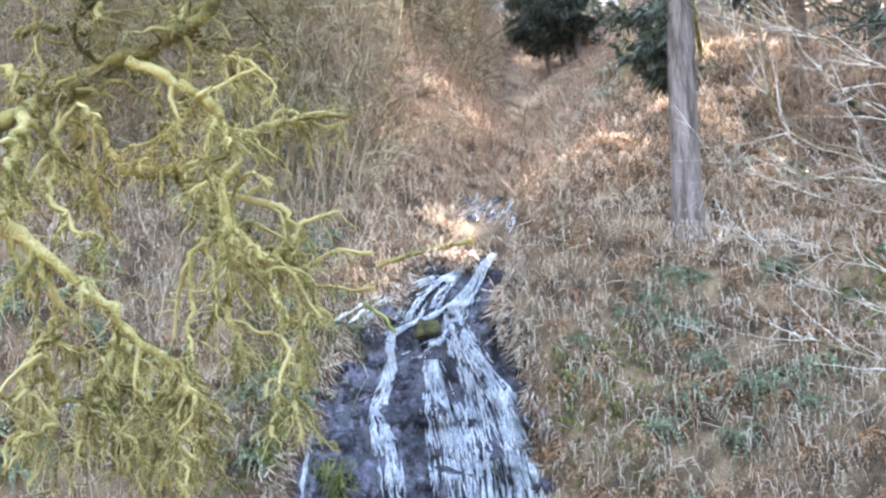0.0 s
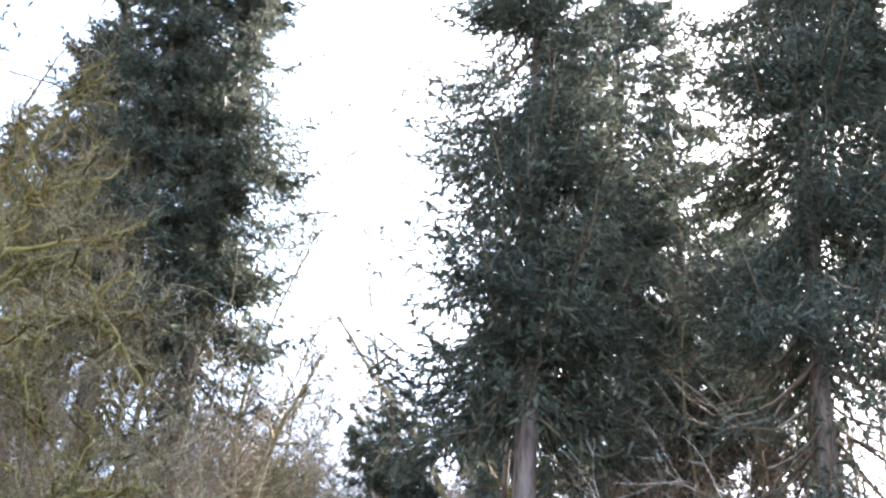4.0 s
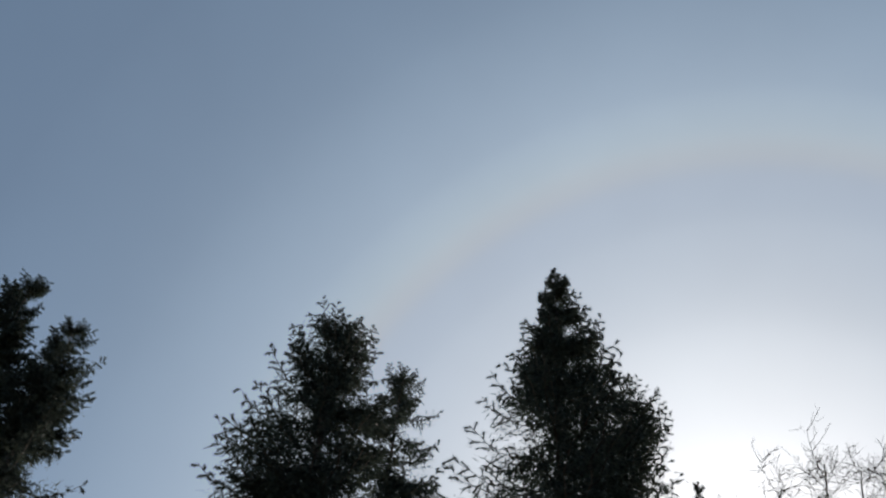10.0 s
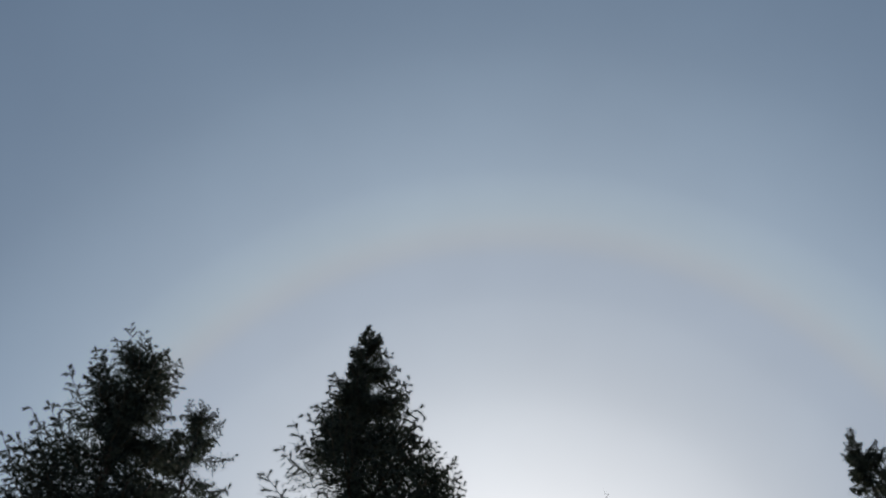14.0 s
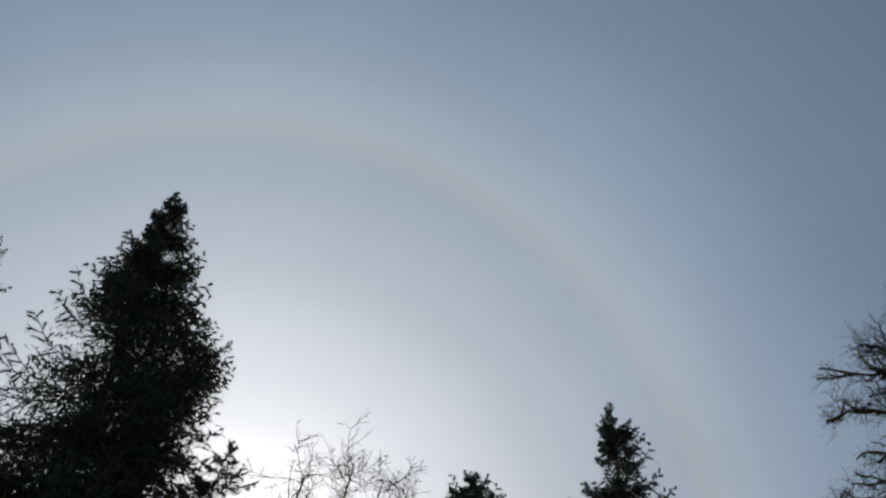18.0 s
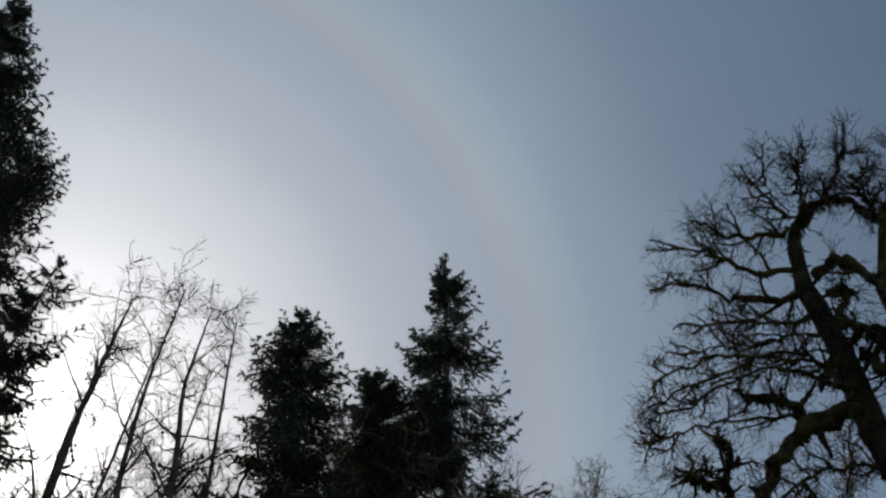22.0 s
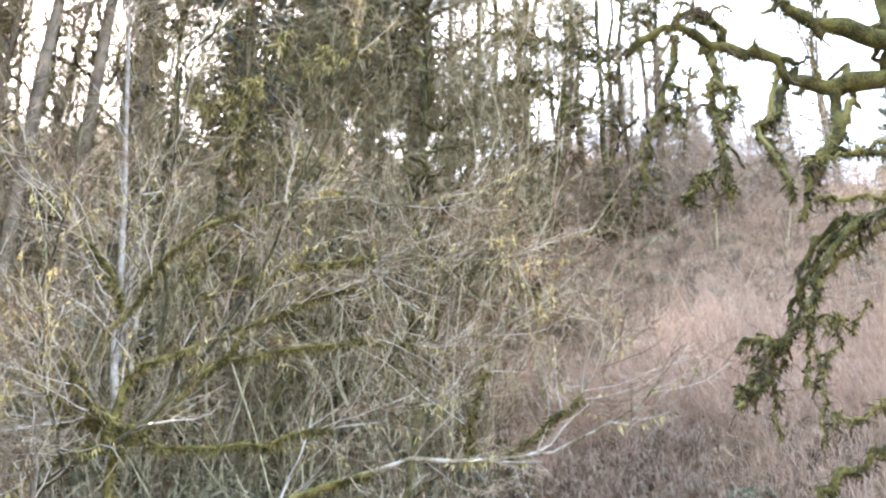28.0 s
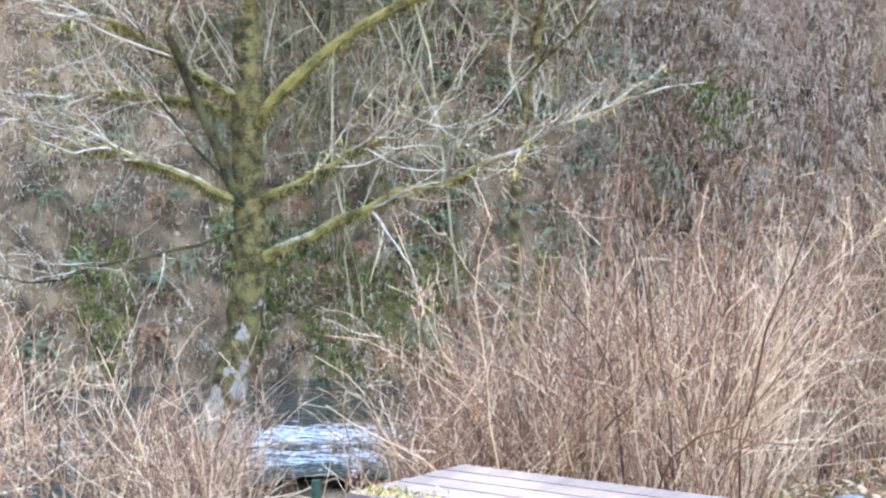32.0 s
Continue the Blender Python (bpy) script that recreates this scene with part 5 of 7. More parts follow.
def sapling(name, place, pts, r0, r1, label, mat, per=(14, 6, 4), length=((0.8, 2.0), (0.4, 1.0), (0.2, 0.5)), angle=(25, 60), lift=0.03, rmin=0.005, s0=0.3, group="", wig=0.14, fine=None):
    """A slender bare tree: control points are offsets from its foot."""
    ob = empty(name, place, label, "tree", group)
    tp, tr = bole([(0, 0, -0.3)] + pts, r0, r1, 18, 0.015)
    part("trunk", mesh_of("trunk", *tubes(tp, tr, 8), mat), ob)
    a = grow(tp, tr, per[0], length[0], angle, 7, lift, wig, s0, 1.0, 0.5, rmin=rmin * 1.8)
    b = grow(*a, per[1], length[1], angle, 4, lift, wig, 0.15, 1.0, 0.55, rmin=rmin * 1.2)
    c = grow(*b, per[2], length[2], angle, 3, lift, wig, 0.15, 1.0, 0.6, rmin=rmin * 0.8)
    part("branchwork", mesh_of("branchwork", *tubes(*a, 3), mat), ob)
    part("twiggery", mesh_of("twiggery", *join([strips(*b), spikes(*c)]), fine or (M_TWIG if mat != M_MOSSDARK else M_MOSSDARK)), ob)
    return ob


def foot(az, d):
    x, y = d * math.sin(radians(az)), d * math.cos(radians(az))
    return (x, y, float(ground_z(x, y)))


def by_view(f, pts, d):
    return [tuple(polar(a, e, d) - np.array(f)) for a, e in pts]


f = foot(58.8, 14.5)
sapling("sapling", f, by_view(f, [(59.0, -0.2), (59.3, 5.0), (59.9, 8.8), (60.3, 12.0), (61.0, 17.4), (61.1, 21), (59.9, 25)], 14.5), 0.075, 0.02, "slender mossy sapling beside the creek", M_TRUNKMOSS, (26, 6, 3), ((0.8, 2.2), (0.4, 1.0), (0.2, 0.5)), s0=0.35)
f = foot(47.0, 32)
sapling("birch_tree", f, by_view(f, [(47.2, 11.0), (46.8, 17.7), (46.4, 23.8), (45.8, 29.8), (45.4, 34)], 32), 0.15, 0.03, "white-barked bare tree with patchy bark", M_BARK, (40, 7, 4), ((1.2, 3.2), (0.6, 1.6), (0.3, 0.7)), s0=0.3, lift=0.06)
# bare tree whose white twigs reach in beside the fir
def pale_tree():
    D = 9.0
    f = foot(24.5, D)
    ob = empty("alder_tree", f, "pale bare alder with long arching white branches", "tree")
    o = np.array(f)
    tp = curve([(0, 0, -0.3)] + [tuple(polar(a, e, D) - o) for a, e in [(25.5, 0), (26.5, 8), (26.3, 14), (25.5, 19)]], 18, 0.01)
    tr = np.linspace(0.10, 0.02, 18)[None]
    part("trunk", mesh_of("trunk", *tubes(tp, tr, 9), M_BARK), ob, "smooth grey trunk")
    SPEC = [
        ([(24.7, 6), (21.5, 10), (19.3, 12), (16.2, 13.6), (15.0, 15.4), (13.8, 18.2), (12.8, 20)], 9, 8.6),
        ([(24.7, 8), (21, 11), (16.4, 12.1), (12.8, 15.0)], 9, 8.6),
        ([(24.6, 5), (21.5, 9.0), (19.2, 10.1), (15.9, 11.4), (12.3, 13.1)], 9, 8.7),
        ([(24.5, 1), (21, 4.8), (19.1, 6.0), (16.3, 7.5), (13.7, 9.3), (12.9, 9.9)], 9, 8.6),
        ([(24.5, 0), (20.5, 3.2), (16.2, 5.0), (13.5, 4.6)], 9, 8.6),
        ([(24.8, 12), (20, 16), (16, 18.5), (13, 22)], 9, 8.8),
        ([(26.0, 15), (20.5, 19), (17.5, 21), (15, 23)], 9, 8.8),
        ([(25.5, 18.5), (21.5, 22), (18, 24)], 9, 9),
        ([(24.7, 9), (20.5, 13.5), (17.5, 16), (15.5, 19.5)], 9, 9.2),
        ([(24.6, 3), (21, 6.5), (17.5, 8.6), (15.6, 9.0)], 9, 9.2),
    ]
    t1, t2 = [], []
    for pts, d0, d1 in SPEC:
        p = curve([polar(a, e, d) - o for (a, e), d in zip(pts, np.linspace(d0, d1, len(pts)))], 14, 0.012)
        r = np.linspace(0.011, 0.0025, 14)[None]
        part("limb", mesh_of("limb", *tubes(p, r, 6), M_LIMB), ob, "thin pale limb")
        a = grow(p, r, 12, (0.3, 1.0), (20, 50), 7, 0.03, 0.12, 0.2, 1.0, 0.5, rmin=0.0022)
        q = grow(*a, 5, (0.15, 0.5), (25, 55), 5, 0.03, 0.12, 0.15, 1.0, 0.6, rmin=0.0014)
        t1.append(a), t2.append(q)
    cat = lambda w: (np.concatenate([a[0] for a in w]), np.concatenate([a[1] for a in w]))
    part("branchwork", mesh_of("branchwork", *tubes(*cat(t1), 4), M_WHITETWIG), ob, "white side branches")
    part("twiggery", mesh_of("twiggery", *strips(*cat(t2)), M_WHITETWIG), ob, "fine white twigs")


pale_tree()
f = foot(5.4, 29.6)
sapling("sapling", f, by_view(f, [(5.5, 11), (5.4, 13), (5.6, 16.2)], 29.6), 0.03, 0.008, "thin grey sapling by the falls", M_LIMB, (22, 6, 3), ((0.8, 2.0), (0.4, 1.0), (0.2, 0.4)), (35, 75), s0=0.15)
# tall bare cottonwoods near the sun
for k, (pts, d) in enumerate([([(38.6, 30), (39.3, 37.3), (40.2, 42.3), (40.9, 44.5)], 36), ([(42.0, 29), (42.4, 32.6), (42.6, 40.0), (43.7, 45.2)], 36), ([(44.6, 30), (45.2, 36.5), (44.8, 40.9), (45.6, 44.6)], 37), ([(46.5, 26), (47.0, 36), (47.1, 44.2)], 38), ([(37.5, 24), (38.4, 31), (39.4, 40)], 37), ([(42.5, 22), (43.5, 30), (46.2, 42.0)], 38), ([(39.5, 22), (40.6, 31), (43.0, 43.0)], 37)]):
    f = foot(pts[0][0] - 1.0, d)
    sapling("bare_tree", f, by_view(f, pts, d), 0.26, 0.02, "tall bare grey tree against the bright sky", M_DARKTWIG, (30, 7, 4), ((1.8, 4.8), (0.7, 2.0), (0.3, 0.9)), (25, 70), 0.07, 0.012, 0.25, "tall bare trees", 0.16, M_DARKTWIG)
# crooked knotted trees in front of the firs
def knotted_tree(az, d, el, lean=0.0):
    f = foot(az - lean, d)
    ob = empty("mossy_tree", f, "mossy bare tree with knotted crooked limbs", "tree", "mossy bare trees")
    mid = [(az - lean * (1 - q) + rng.uniform(-0.7, 0.7), el * q) for q in (0.35, 0.6, 0.82)]
    tp, tr = bole([(0, 0, -0.3)] + by_view(f, mid + [(az, el)], d), 0.0045 * d, 0.001 * d, 20, 0.06)
    a = grow(tp, tr, 26, (1.0, 3.6), (40, 95), 9, 0.03, 0.40, 0.3, 1.0, 0.6, rmin=0.05)
    b = grow(*a, 8, (0.4, 1.3), (35, 90), 7, 0.02, 0.42, 0.15, 1.0, 0.5, rmin=0.026)
    c = grow(*b, 4, (0.25, 0.9), (25, 75), 5, 0.05, 0.3, 0.1, 1.0, 0.45, rmin=0.012)
    part("trunk", mesh_of("trunk", *sheath(tp, tr, 0.25, 8), M_MOSSBARK), ob)
    part("branchwork", mesh_of("branchwork", *join([sheath(*a, 0.5, 5), sheath(*b, 0.5, 3)]), M_MOSSDARK), ob, "crooked moss-covered limbs")
    part("twiggery", mesh_of("twiggery", *strips(*c), M_DARKTWIG), ob, "bare brown twigs")


for az, d, el, lean in [(67.6, 44, 36.8, 1.0), (70.3, 46, 34.5, 0.5), (72.2, 47, 32.5, -1.0), (65.2, 44, 36.5, 1), (63.0, 44, 37.5, 1), (66.5, 48, 34.5, 0), (68.8, 48, 33, -1), (74.0, 48, 30, 1), (71.2, 50, 33, 0), (69.5, 44, 35.5, 1), (64.2, 45, 36.8, 0), (66.2, 45, 35.8, -1), (68.0, 46, 35.2, 1), (62.2, 46, 37.8, 1), (70.8, 46, 34.6, -1), (72.6, 46, 33.6, 1),
                        (58, 38, 37.0, 1), (54, 38, 36.5, -1), (49, 38, 38, 2), (46.8, 38, 37, 2), (44.5, 38, 36, 2), (42.2, 38, 35, 2), (40, 38, 33, 1), (61, 37, 35, -1), (51.5, 37, 35, 1), (38, 38, 30, 1)]:
    knotted_tree(az, d, el, lean)
# moss-hung trees at the hill's foot
def draped_tree(d, label, coat, tassel, spec, hang):
    """A crooked tree hung with moss: limbs by bearing and elevation with end radii, the stem first."""
    f = foot(spec[0][0][0][0], d)
    ob = empty("mossy_tree", f, label, "tree")
    o = np.array(f)
    t1, t2 = [], []
    for k, (pts, r0, r1) in enumerate(spec):
        line = [polar(a, e, d + (0 if k == 0 else -0.8 * j)) - o for j, (a, e) in enumerate(pts)]
        p = curve(([(0, 0, -0.3)] if k == 0 else []) + line, 18, 0.05)
        r = np.linspace(r0, r1, 18)[None]
        limb = part("trunk" if k == 0 else "limb", mesh_of("limb", *sheath(p, r * 0.85, 0.3, 7), coat), ob, "moss-coated stem" if k == 0 else "drooping mossy limb")
        part("moss", mesh_of("moss", *moss_fringe(p, r, 300, (0.08, 0.4), 0.04), coat, False), limb, "hanging moss")
        a = grow(p, r, 16, (0.6, 2.0), (30, 85), 8, -0.08, 0.35, 0.15, 1.0, 0.5, rmin=0.018)
        t1.append(a), t2.append(grow(*a, 6, (0.3, 0.9), (30, 80), 5, -0.1, 0.3, 0.1, 1.0, 0.5, rmin=0.009))
    P1, R1 = np.concatenate([a[0] for a in t1]), np.concatenate([a[1] for a in t1])
    P2, R2 = np.concatenate([a[0] for a in t2]), np.concatenate([a[1] for a in t2])
    part("branchwork", mesh_of("branchwork", *sheath(P1, R1, 0.5, 4), coat), ob, "crooked mossy side branches")
    part("twiggery", mesh_of("twiggery", *strips(P2, R2), M_MOSSTWIG), ob, "fine drooping twigs")
    part("moss_fringe", mesh_of("moss_fringe", *moss_fringe(P1, R1, hang, (0.1, 0.5), 0.04), tassel, False), ob, "hanging tassels of moss")


draped_tree(40.0, "dark mossy maple draped in hanging moss", M_LIMBMOSS, M_LIMBMOSS, [
        ([(60.5, 15.4), (60.2, 19.4), (59.8, 23.4), (60.7, 27.4), (61.0, 30.9), (60.4, 33.8), (60.1, 37.2)], 0.17, 0.06),
        ([(60.5, 27.2), (62.9, 29.0), (65.8, 29.9), (67.7, 28.6)], 0.07, 0.02),
        ([(59.9, 22.9), (62.1, 21.6), (64.0, 21.8), (66.2, 20.4), (67.6, 19.4)], 0.06, 0.015),
        ([(60.9, 29.7), (59.2, 28.8), (57.5, 29.1)], 0.05, 0.015),
        ([(60.8, 28.4), (63.8, 28.5), (66.6, 26.8)], 0.05, 0.015),
        ([(60.9, 30.7), (63.8, 31.9), (66.7, 31.6), (69.3, 31.0)], 0.06, 0.02),
        ([(60.1, 20.9), (58.1, 22.4), (56.1, 22.8), (55.1, 22.2)], 0.05, 0.015),
        ([(60.6, 31.9), (57.3, 32.8), (55.0, 31.9)], 0.05, 0.015),
        ([(60.5, 33.4), (63.2, 34.8), (66.2, 34.6)], 0.05, 0.015),
], 60)
# Tassels take brighter moss than the coat: sunlight put into their colour.
draped_tree(38.0, "leaning tree hung with yellow moss tassels, coloured as sunlit", M_ALDERMOSS, M_MOSS, [
        ([(55.8, 18.3), (53.4, 22.6), (54.4, 24.9), (55.3, 27.5), (56.6, 30.3), (57.3, 33.7)], 0.075, 0.02),
        ([(53.4, 22.6), (51.9, 24.8), (51.5, 27.0), (52.1, 29.5), (53.3, 31.6)], 0.045, 0.012),
        ([(54.4, 24.9), (56.0, 25.8), (56.6, 25.1)], 0.03, 0.01),
        ([(52.1, 26.0), (53.7, 26.2), (55.4, 25.5)], 0.03, 0.01),
        ([(52.1, 29.3), (54.3, 30.4), (56.2, 30.8)], 0.03, 0.01),
        ([(52.2, 21.6), (50.8, 22.0), (49.6, 20.9)], 0.03, 0.01),
        ([(51.5, 26.7), (50.0, 27.8), (49.0, 29.4)], 0.03, 0.01),
], 45)
for k, (az, d, el) in enumerate([(-13.5, 29, 30), (-10, 28, 27), (-6.5, 30, 29), (-3.5, 31, 26), (-17, 27, 26), (-15, 30, 34), (-11.5, 30, 35), (-7.5, 30, 33), (-2, 36, 27), (0.5, 44, 27), (-1, 50, 28), (2.5, 60, 29), (15, 33, 31), (20, 32, 33), (23.5, 33, 30), (29.5, 34, 31), (33.5, 34, 32), (25, 32, 28), (27.5, 33, 33), (31.5, 33, 29), (35, 34, 31), (18, 33, 28), (22, 33, 34)]):
    f = foot(az, d + 4)
    sapling("bare_tree", f, by_view(f, [(az + rng.uniform(-1, 1), el * 0.5), (az + rng.uniform(-1.5, 1.5), el * 0.8), (az + rng.uniform(-2, 2), el)], d + 4), 0.10, 0.02, "bare brown tree in front of the firs", M_MOSSTWIG, (36, 8, 4), ((1.2, 3.0), (0.6, 1.5), (0.3, 0.7)), (25, 65), 0.05, 0.009, 0.2, "bare trees before the firs", 0.2)
# slender stems standing on the bare slope
for pts in ([(73.6, 15.3), (74.3, 19.1), (74.7, 23.1), (74.5, 25.5)], [(80.1, 14.0), (80.8, 17.7), (81.3, 21.2), (82.2, 24.8)], [(78.5, 16.9), (77.8, 19.4), (77.9, 22.1), (78.6, 25.2)]):
    f = foot(pts[0][0], 40)
    sapling("sapling", f, by_view(f, pts[1:], 40), 0.09, 0.02, "slender mossy sapling on the bare slope", M_MOSSTWIG, (18, 6, 3), ((0.8, 2.0), (0.4, 1.2), (0.2, 0.5)), (25, 65), 0.04, 0.009, 0.3, "saplings on the slope")
# leaning trees in the saddle above the falls
f = foot(8.6, 40)
sapling("leaning_tree", f, by_view(f, [(8.7, 20.6), (6.1, 25.5), (4.0, 28.0), (1.8, 30.6)], 40), 0.17, 0.05, "dead bare tree leaning across the gap", M_MOSSTWIG, (24, 6, 4), ((1.0, 3.0), (0.5, 1.4), (0.2, 0.6)), (30, 80), 0.05, 0.010, 0.35, wig=0.3)
f = foot(-3.2, 38)
sapling("leaning_tree", f, by_view(f, [(-2.2, 17.8), (-0.8, 24.6), (0.2, 26.7), (1.0, 28.5)], 38), 0.17, 0.04, "bare mossy tree leaning over the gully", M_MOSSTWIG, (26, 6, 4), ((1.0, 3.0), (0.5, 1.4), (0.2, 0.6)), (30, 80), 0.05, 0.010, 0.35, wig=0.3)


# background woods: a few kinds, copied
def woods():
    kinds = []
    for k in range(4):
        h = (17, 14, 20, 11)[k]
        t = sapling("bare_tree", (0, 0, 0), [(rng.normal(0, 0.4), rng.normal(0, 0.4), h * 0.4), (rng.normal(0, 0.9), rng.normal(0, 0.9), h * 0.75), (rng.normal(0, 1.3), rng.normal(0, 1.3), h)], 0.11, 0.02,
                    ("bare grey tree on the wooded hillside", "mossy bare tree on the wooded hillside")[k % 2], (M_DARKTWIG, M_MOSSDARK)[k % 2], (34, 7, 3), ((1.2, 3.8), (0.6, 1.7), (0.3, 0.8)), (25, 70), 0.05, 0.016, 0.15, "hillside trees", 0.26)
        kinds.append(t)
    spots = []
    for k in range(165):
        az = rng.uniform(-24, 96) if k < 110 else rng.uniform(35, 72)
        s = rng.uniform(5, 55) if k < 110 else rng.uniform(14, 60)
        if (1 < az < 8 and s < 34) or (-4 < az <= 1 and s < 13):
            continue
        if 3 < az < 36 and s < 12:
            continue
        if 62 < az < 90 and s < 26:
            continue
        spots.append((az, np.interp(az, SHORE_AZ, SHORE_R) + s))
    for k, (az, d) in enumerate(spots):
        f = foot(az, d)
        m = Matrix.Translation(f) @ Matrix.Rotation(rng.uniform(0, 6.28), 4, "Z") @ Matrix.Scale(rng.uniform(0.75, 1.2), 4)
        if k < 4:
            kinds[k].matrix_basis = m
        else:
            copy_thing(kinds[k % 4], m)
    firs = []
    for k in range(2):
        ob = empty("fir_tree", (0, 0, 0), "distant dark hillside fir, some added to shade the gully", "tree", "distant firs")
        tm, lm, nm = conifer_mesh(curve([(0, 0, -0.7), (0.1, 0, 10), (0, 0.1, (22, 27)[k])], 16, 0.01), 0.25, SLIM, np.array([1.0, 0, 0]), 2, 120, 10, 9, size=0.4, open_=0.3)
        part("trunk", tm, ob), part("branchwood", lm, ob), part("crown", nm, ob)
        firs.append(ob)
    # The last eight, hidden behind nearer firs, are added to shade the gully.
    for k, (az, s) in enumerate([(-16, 30), (-12, 45), (-22, 40), (1.5, 78), (4, 95), (-2, 90), (7, 85), (14, 45), (20, 40), (25, 55), (33, 45), (40, 50), (47, 40), (78, 62), (83, 70), (88, 60), (74, 75), (93, 66), (9, 60), (-6, 60), (11, 36), (15, 40), (17, 33), (12.5, 44), (14, 50), (18, 46), (10, 50), (19, 36)]):
        d = np.interp(az, SHORE_AZ, SHORE_R) + s
        m = Matrix.Translation(foot(az, d)) @ Matrix.Rotation(k * 1.3, 4, "Z") @ Matrix.Scale(rng.uniform(0.6, 0.9) if k < 20 else rng.uniform(0.9, 1.1), 4)
        if k < 2:
            firs[k].matrix_basis = m
        else:
            copy_thing(firs[k % 2], m)


woods()


def twig_thicket(name, n, spread, tops, dist, mat, label, per=(16, 6), lengths=((1.4, 4.0), (0.5, 1.6)), rmin=0.008, lift=0.02, least=0.55, s0=0.12, slant=0.2):
    """Slender bare stems crowding the foot of the hill, tangled into one mass."""
    az = rng.uniform(*spread, n)
    d = rng.uniform(*dist, n)
    top = np.interp(az, [q[0] for q in tops], [q[1] for q in tops]) * rng.uniform(least, 1.0, n)
    x, y = d * np.sin(np.radians(az)), d * np.cos(np.radians(az))
    g = ground_z(x, y)
    h = np.maximum(EYE[2] + d * np.tan(np.radians(top)) - g, 2.5)
    k = 10
    q = np.linspace(0, 1, k)
    P = np.empty((n, k, 3))
    bend = rng.normal(scale=slant, size=(n, 2)) * h[:, None]
    away = np.stack([x, y], -1) / d[:, None]
    inward = (bend * away).sum(1)
    bend += away * (np.abs(inward) * 0.4 - inward)[:, None]
    P[..., 0] = x[:, None] + bend[:, :1] * q ** 1.6
    P[..., 1] = y[:, None] + bend[:, 1:] * q ** 1.6
    P[..., 2] = g[:, None] - 0.2 + h[:, None] * q
    P[:, 1:] += rng.normal(scale=0.02, size=(n, k - 1, 3)) * h[:, None, None] * np.array([1, 1, 0.25])
    R = (0.008 + 0.0012 * h)[:, None] * np.linspace(1, 0.2, k)[None]
    a = grow(P, R, per[0], lengths[0], (25, 75), 6, lift, 0.26, s0, 1.0, 0.5, rmin=rmin * 1.4)
    b = grow(*a, per[1], lengths[1], (25, 75), 4, lift, 0.26, 0.1, 1.0, 0.6, rmin=rmin)
    tagged(new(name, mesh_of(name, *join([tubes(P, R, 4), strips(*a), spikes(*b)]), mat)), label, "thicket", kind="stuff")


EDGE = [(34, 28), (40, 33), (44, 37), (48, 40.5), (52, 41.5), (58, 41.5), (62, 40.5), (64.5, 38.5), (68, 35.5), (71.7, 33), (75, 29), (78, 26)]
twig_thicket("thicket", 70, (36, 63), EDGE, (36, 42), M_MOSSDARK, "thicket of slender olive-mossed bare stems", rmin=0.008, per=(20, 8), slant=0.35)
twig_thicket("thicket", 130, (35, 64), EDGE, (34, 38), M_MOSSTWIG, "thicket of slender brown mossy stems", rmin=0.008, per=(26, 9), slant=0.4)
twig_thicket("thicket", 110, (42, 67), EDGE, (36, 39), M_MOSSTWIG, "dense tangle of bare stems under the firs", rmin=0.010, per=(30, 10), least=0.8, s0=0.35)
twig_thicket("thicket", 90, (64, 79), EDGE, (43, 50), M_HAZETWIG, "grey-brown bare saplings above the thicket", per=(20, 8), rmin=0.007, least=0.7)
twig_thicket("thicket", 70, (64, 92), [(62, 30), (75, 29), (92, 27)], (46, 66), M_BARK, "bare grey saplings on the open slope", per=(18, 7), rmin=0.015, least=0.7)
twig_thicket("thicket", 110, (-25, -2.5), [(-25, 38), (-8, 35), (-4, 31), (-2.5, 27)], (30, 36), M_HAZETWIG, "thicket of grey bare stems under the firs", rmin=0.006, per=(24, 8), slant=0.1)
twig_thicket("thicket", 70, (-25, -1.5), [(-25, 36), (-8, 34), (-3.5, 29), (-1.5, 25)], (29, 34), M_MOSSTWIG, "thicket of olive-mossed stems under the firs", rmin=0.008, per=(18, 7), least=0.65, slant=0.1)
twig_thicket("thicket", 80, (14, 36), [(14, 28), (36, 32)], (32, 38), M_HAZETWIG, "thicket of grey bare stems behind the firs", rmin=0.007, per=(20, 7))
twig_thicket("thicket", 120, (-3, 9), [(-3, 31), (1, 29.5), (4, 28), (9, 30)], (62, 90), M_BARK, "bare trees standing in the saddle", rmin=0.022, per=(22, 8), least=0.7)


twig_thicket("thicket", 70, (-6, 2.2), [(-6, 29), (-1, 27), (2.2, 25)], (42, 60), M_MOSSTWIG, "thin mossy trees on the gully side", rmin=0.012, per=(20, 7), least=0.6, slant=0.12)


# ---- the waterfall ----
def cells(x, z, w, h, seed):
    """Broken blocks: each cell has its own depth and tilt."""
    row = np.floor(z / h)
    xs = x / w + 0.5 * row + vnoise(row, 3.0, 0, seed) * 0.7
    col = np.floor(xs)
    u, v = xs - col - 0.5, z / h - row - 0.5
    return (vnoise(col, row, 0, seed + 1) - 0.5) + (vnoise(col, row, 7, seed + 2) - 0.5) * u * 1.3 + (vnoise(col, row, 9, seed + 3) - 0.7) * v * 1.2


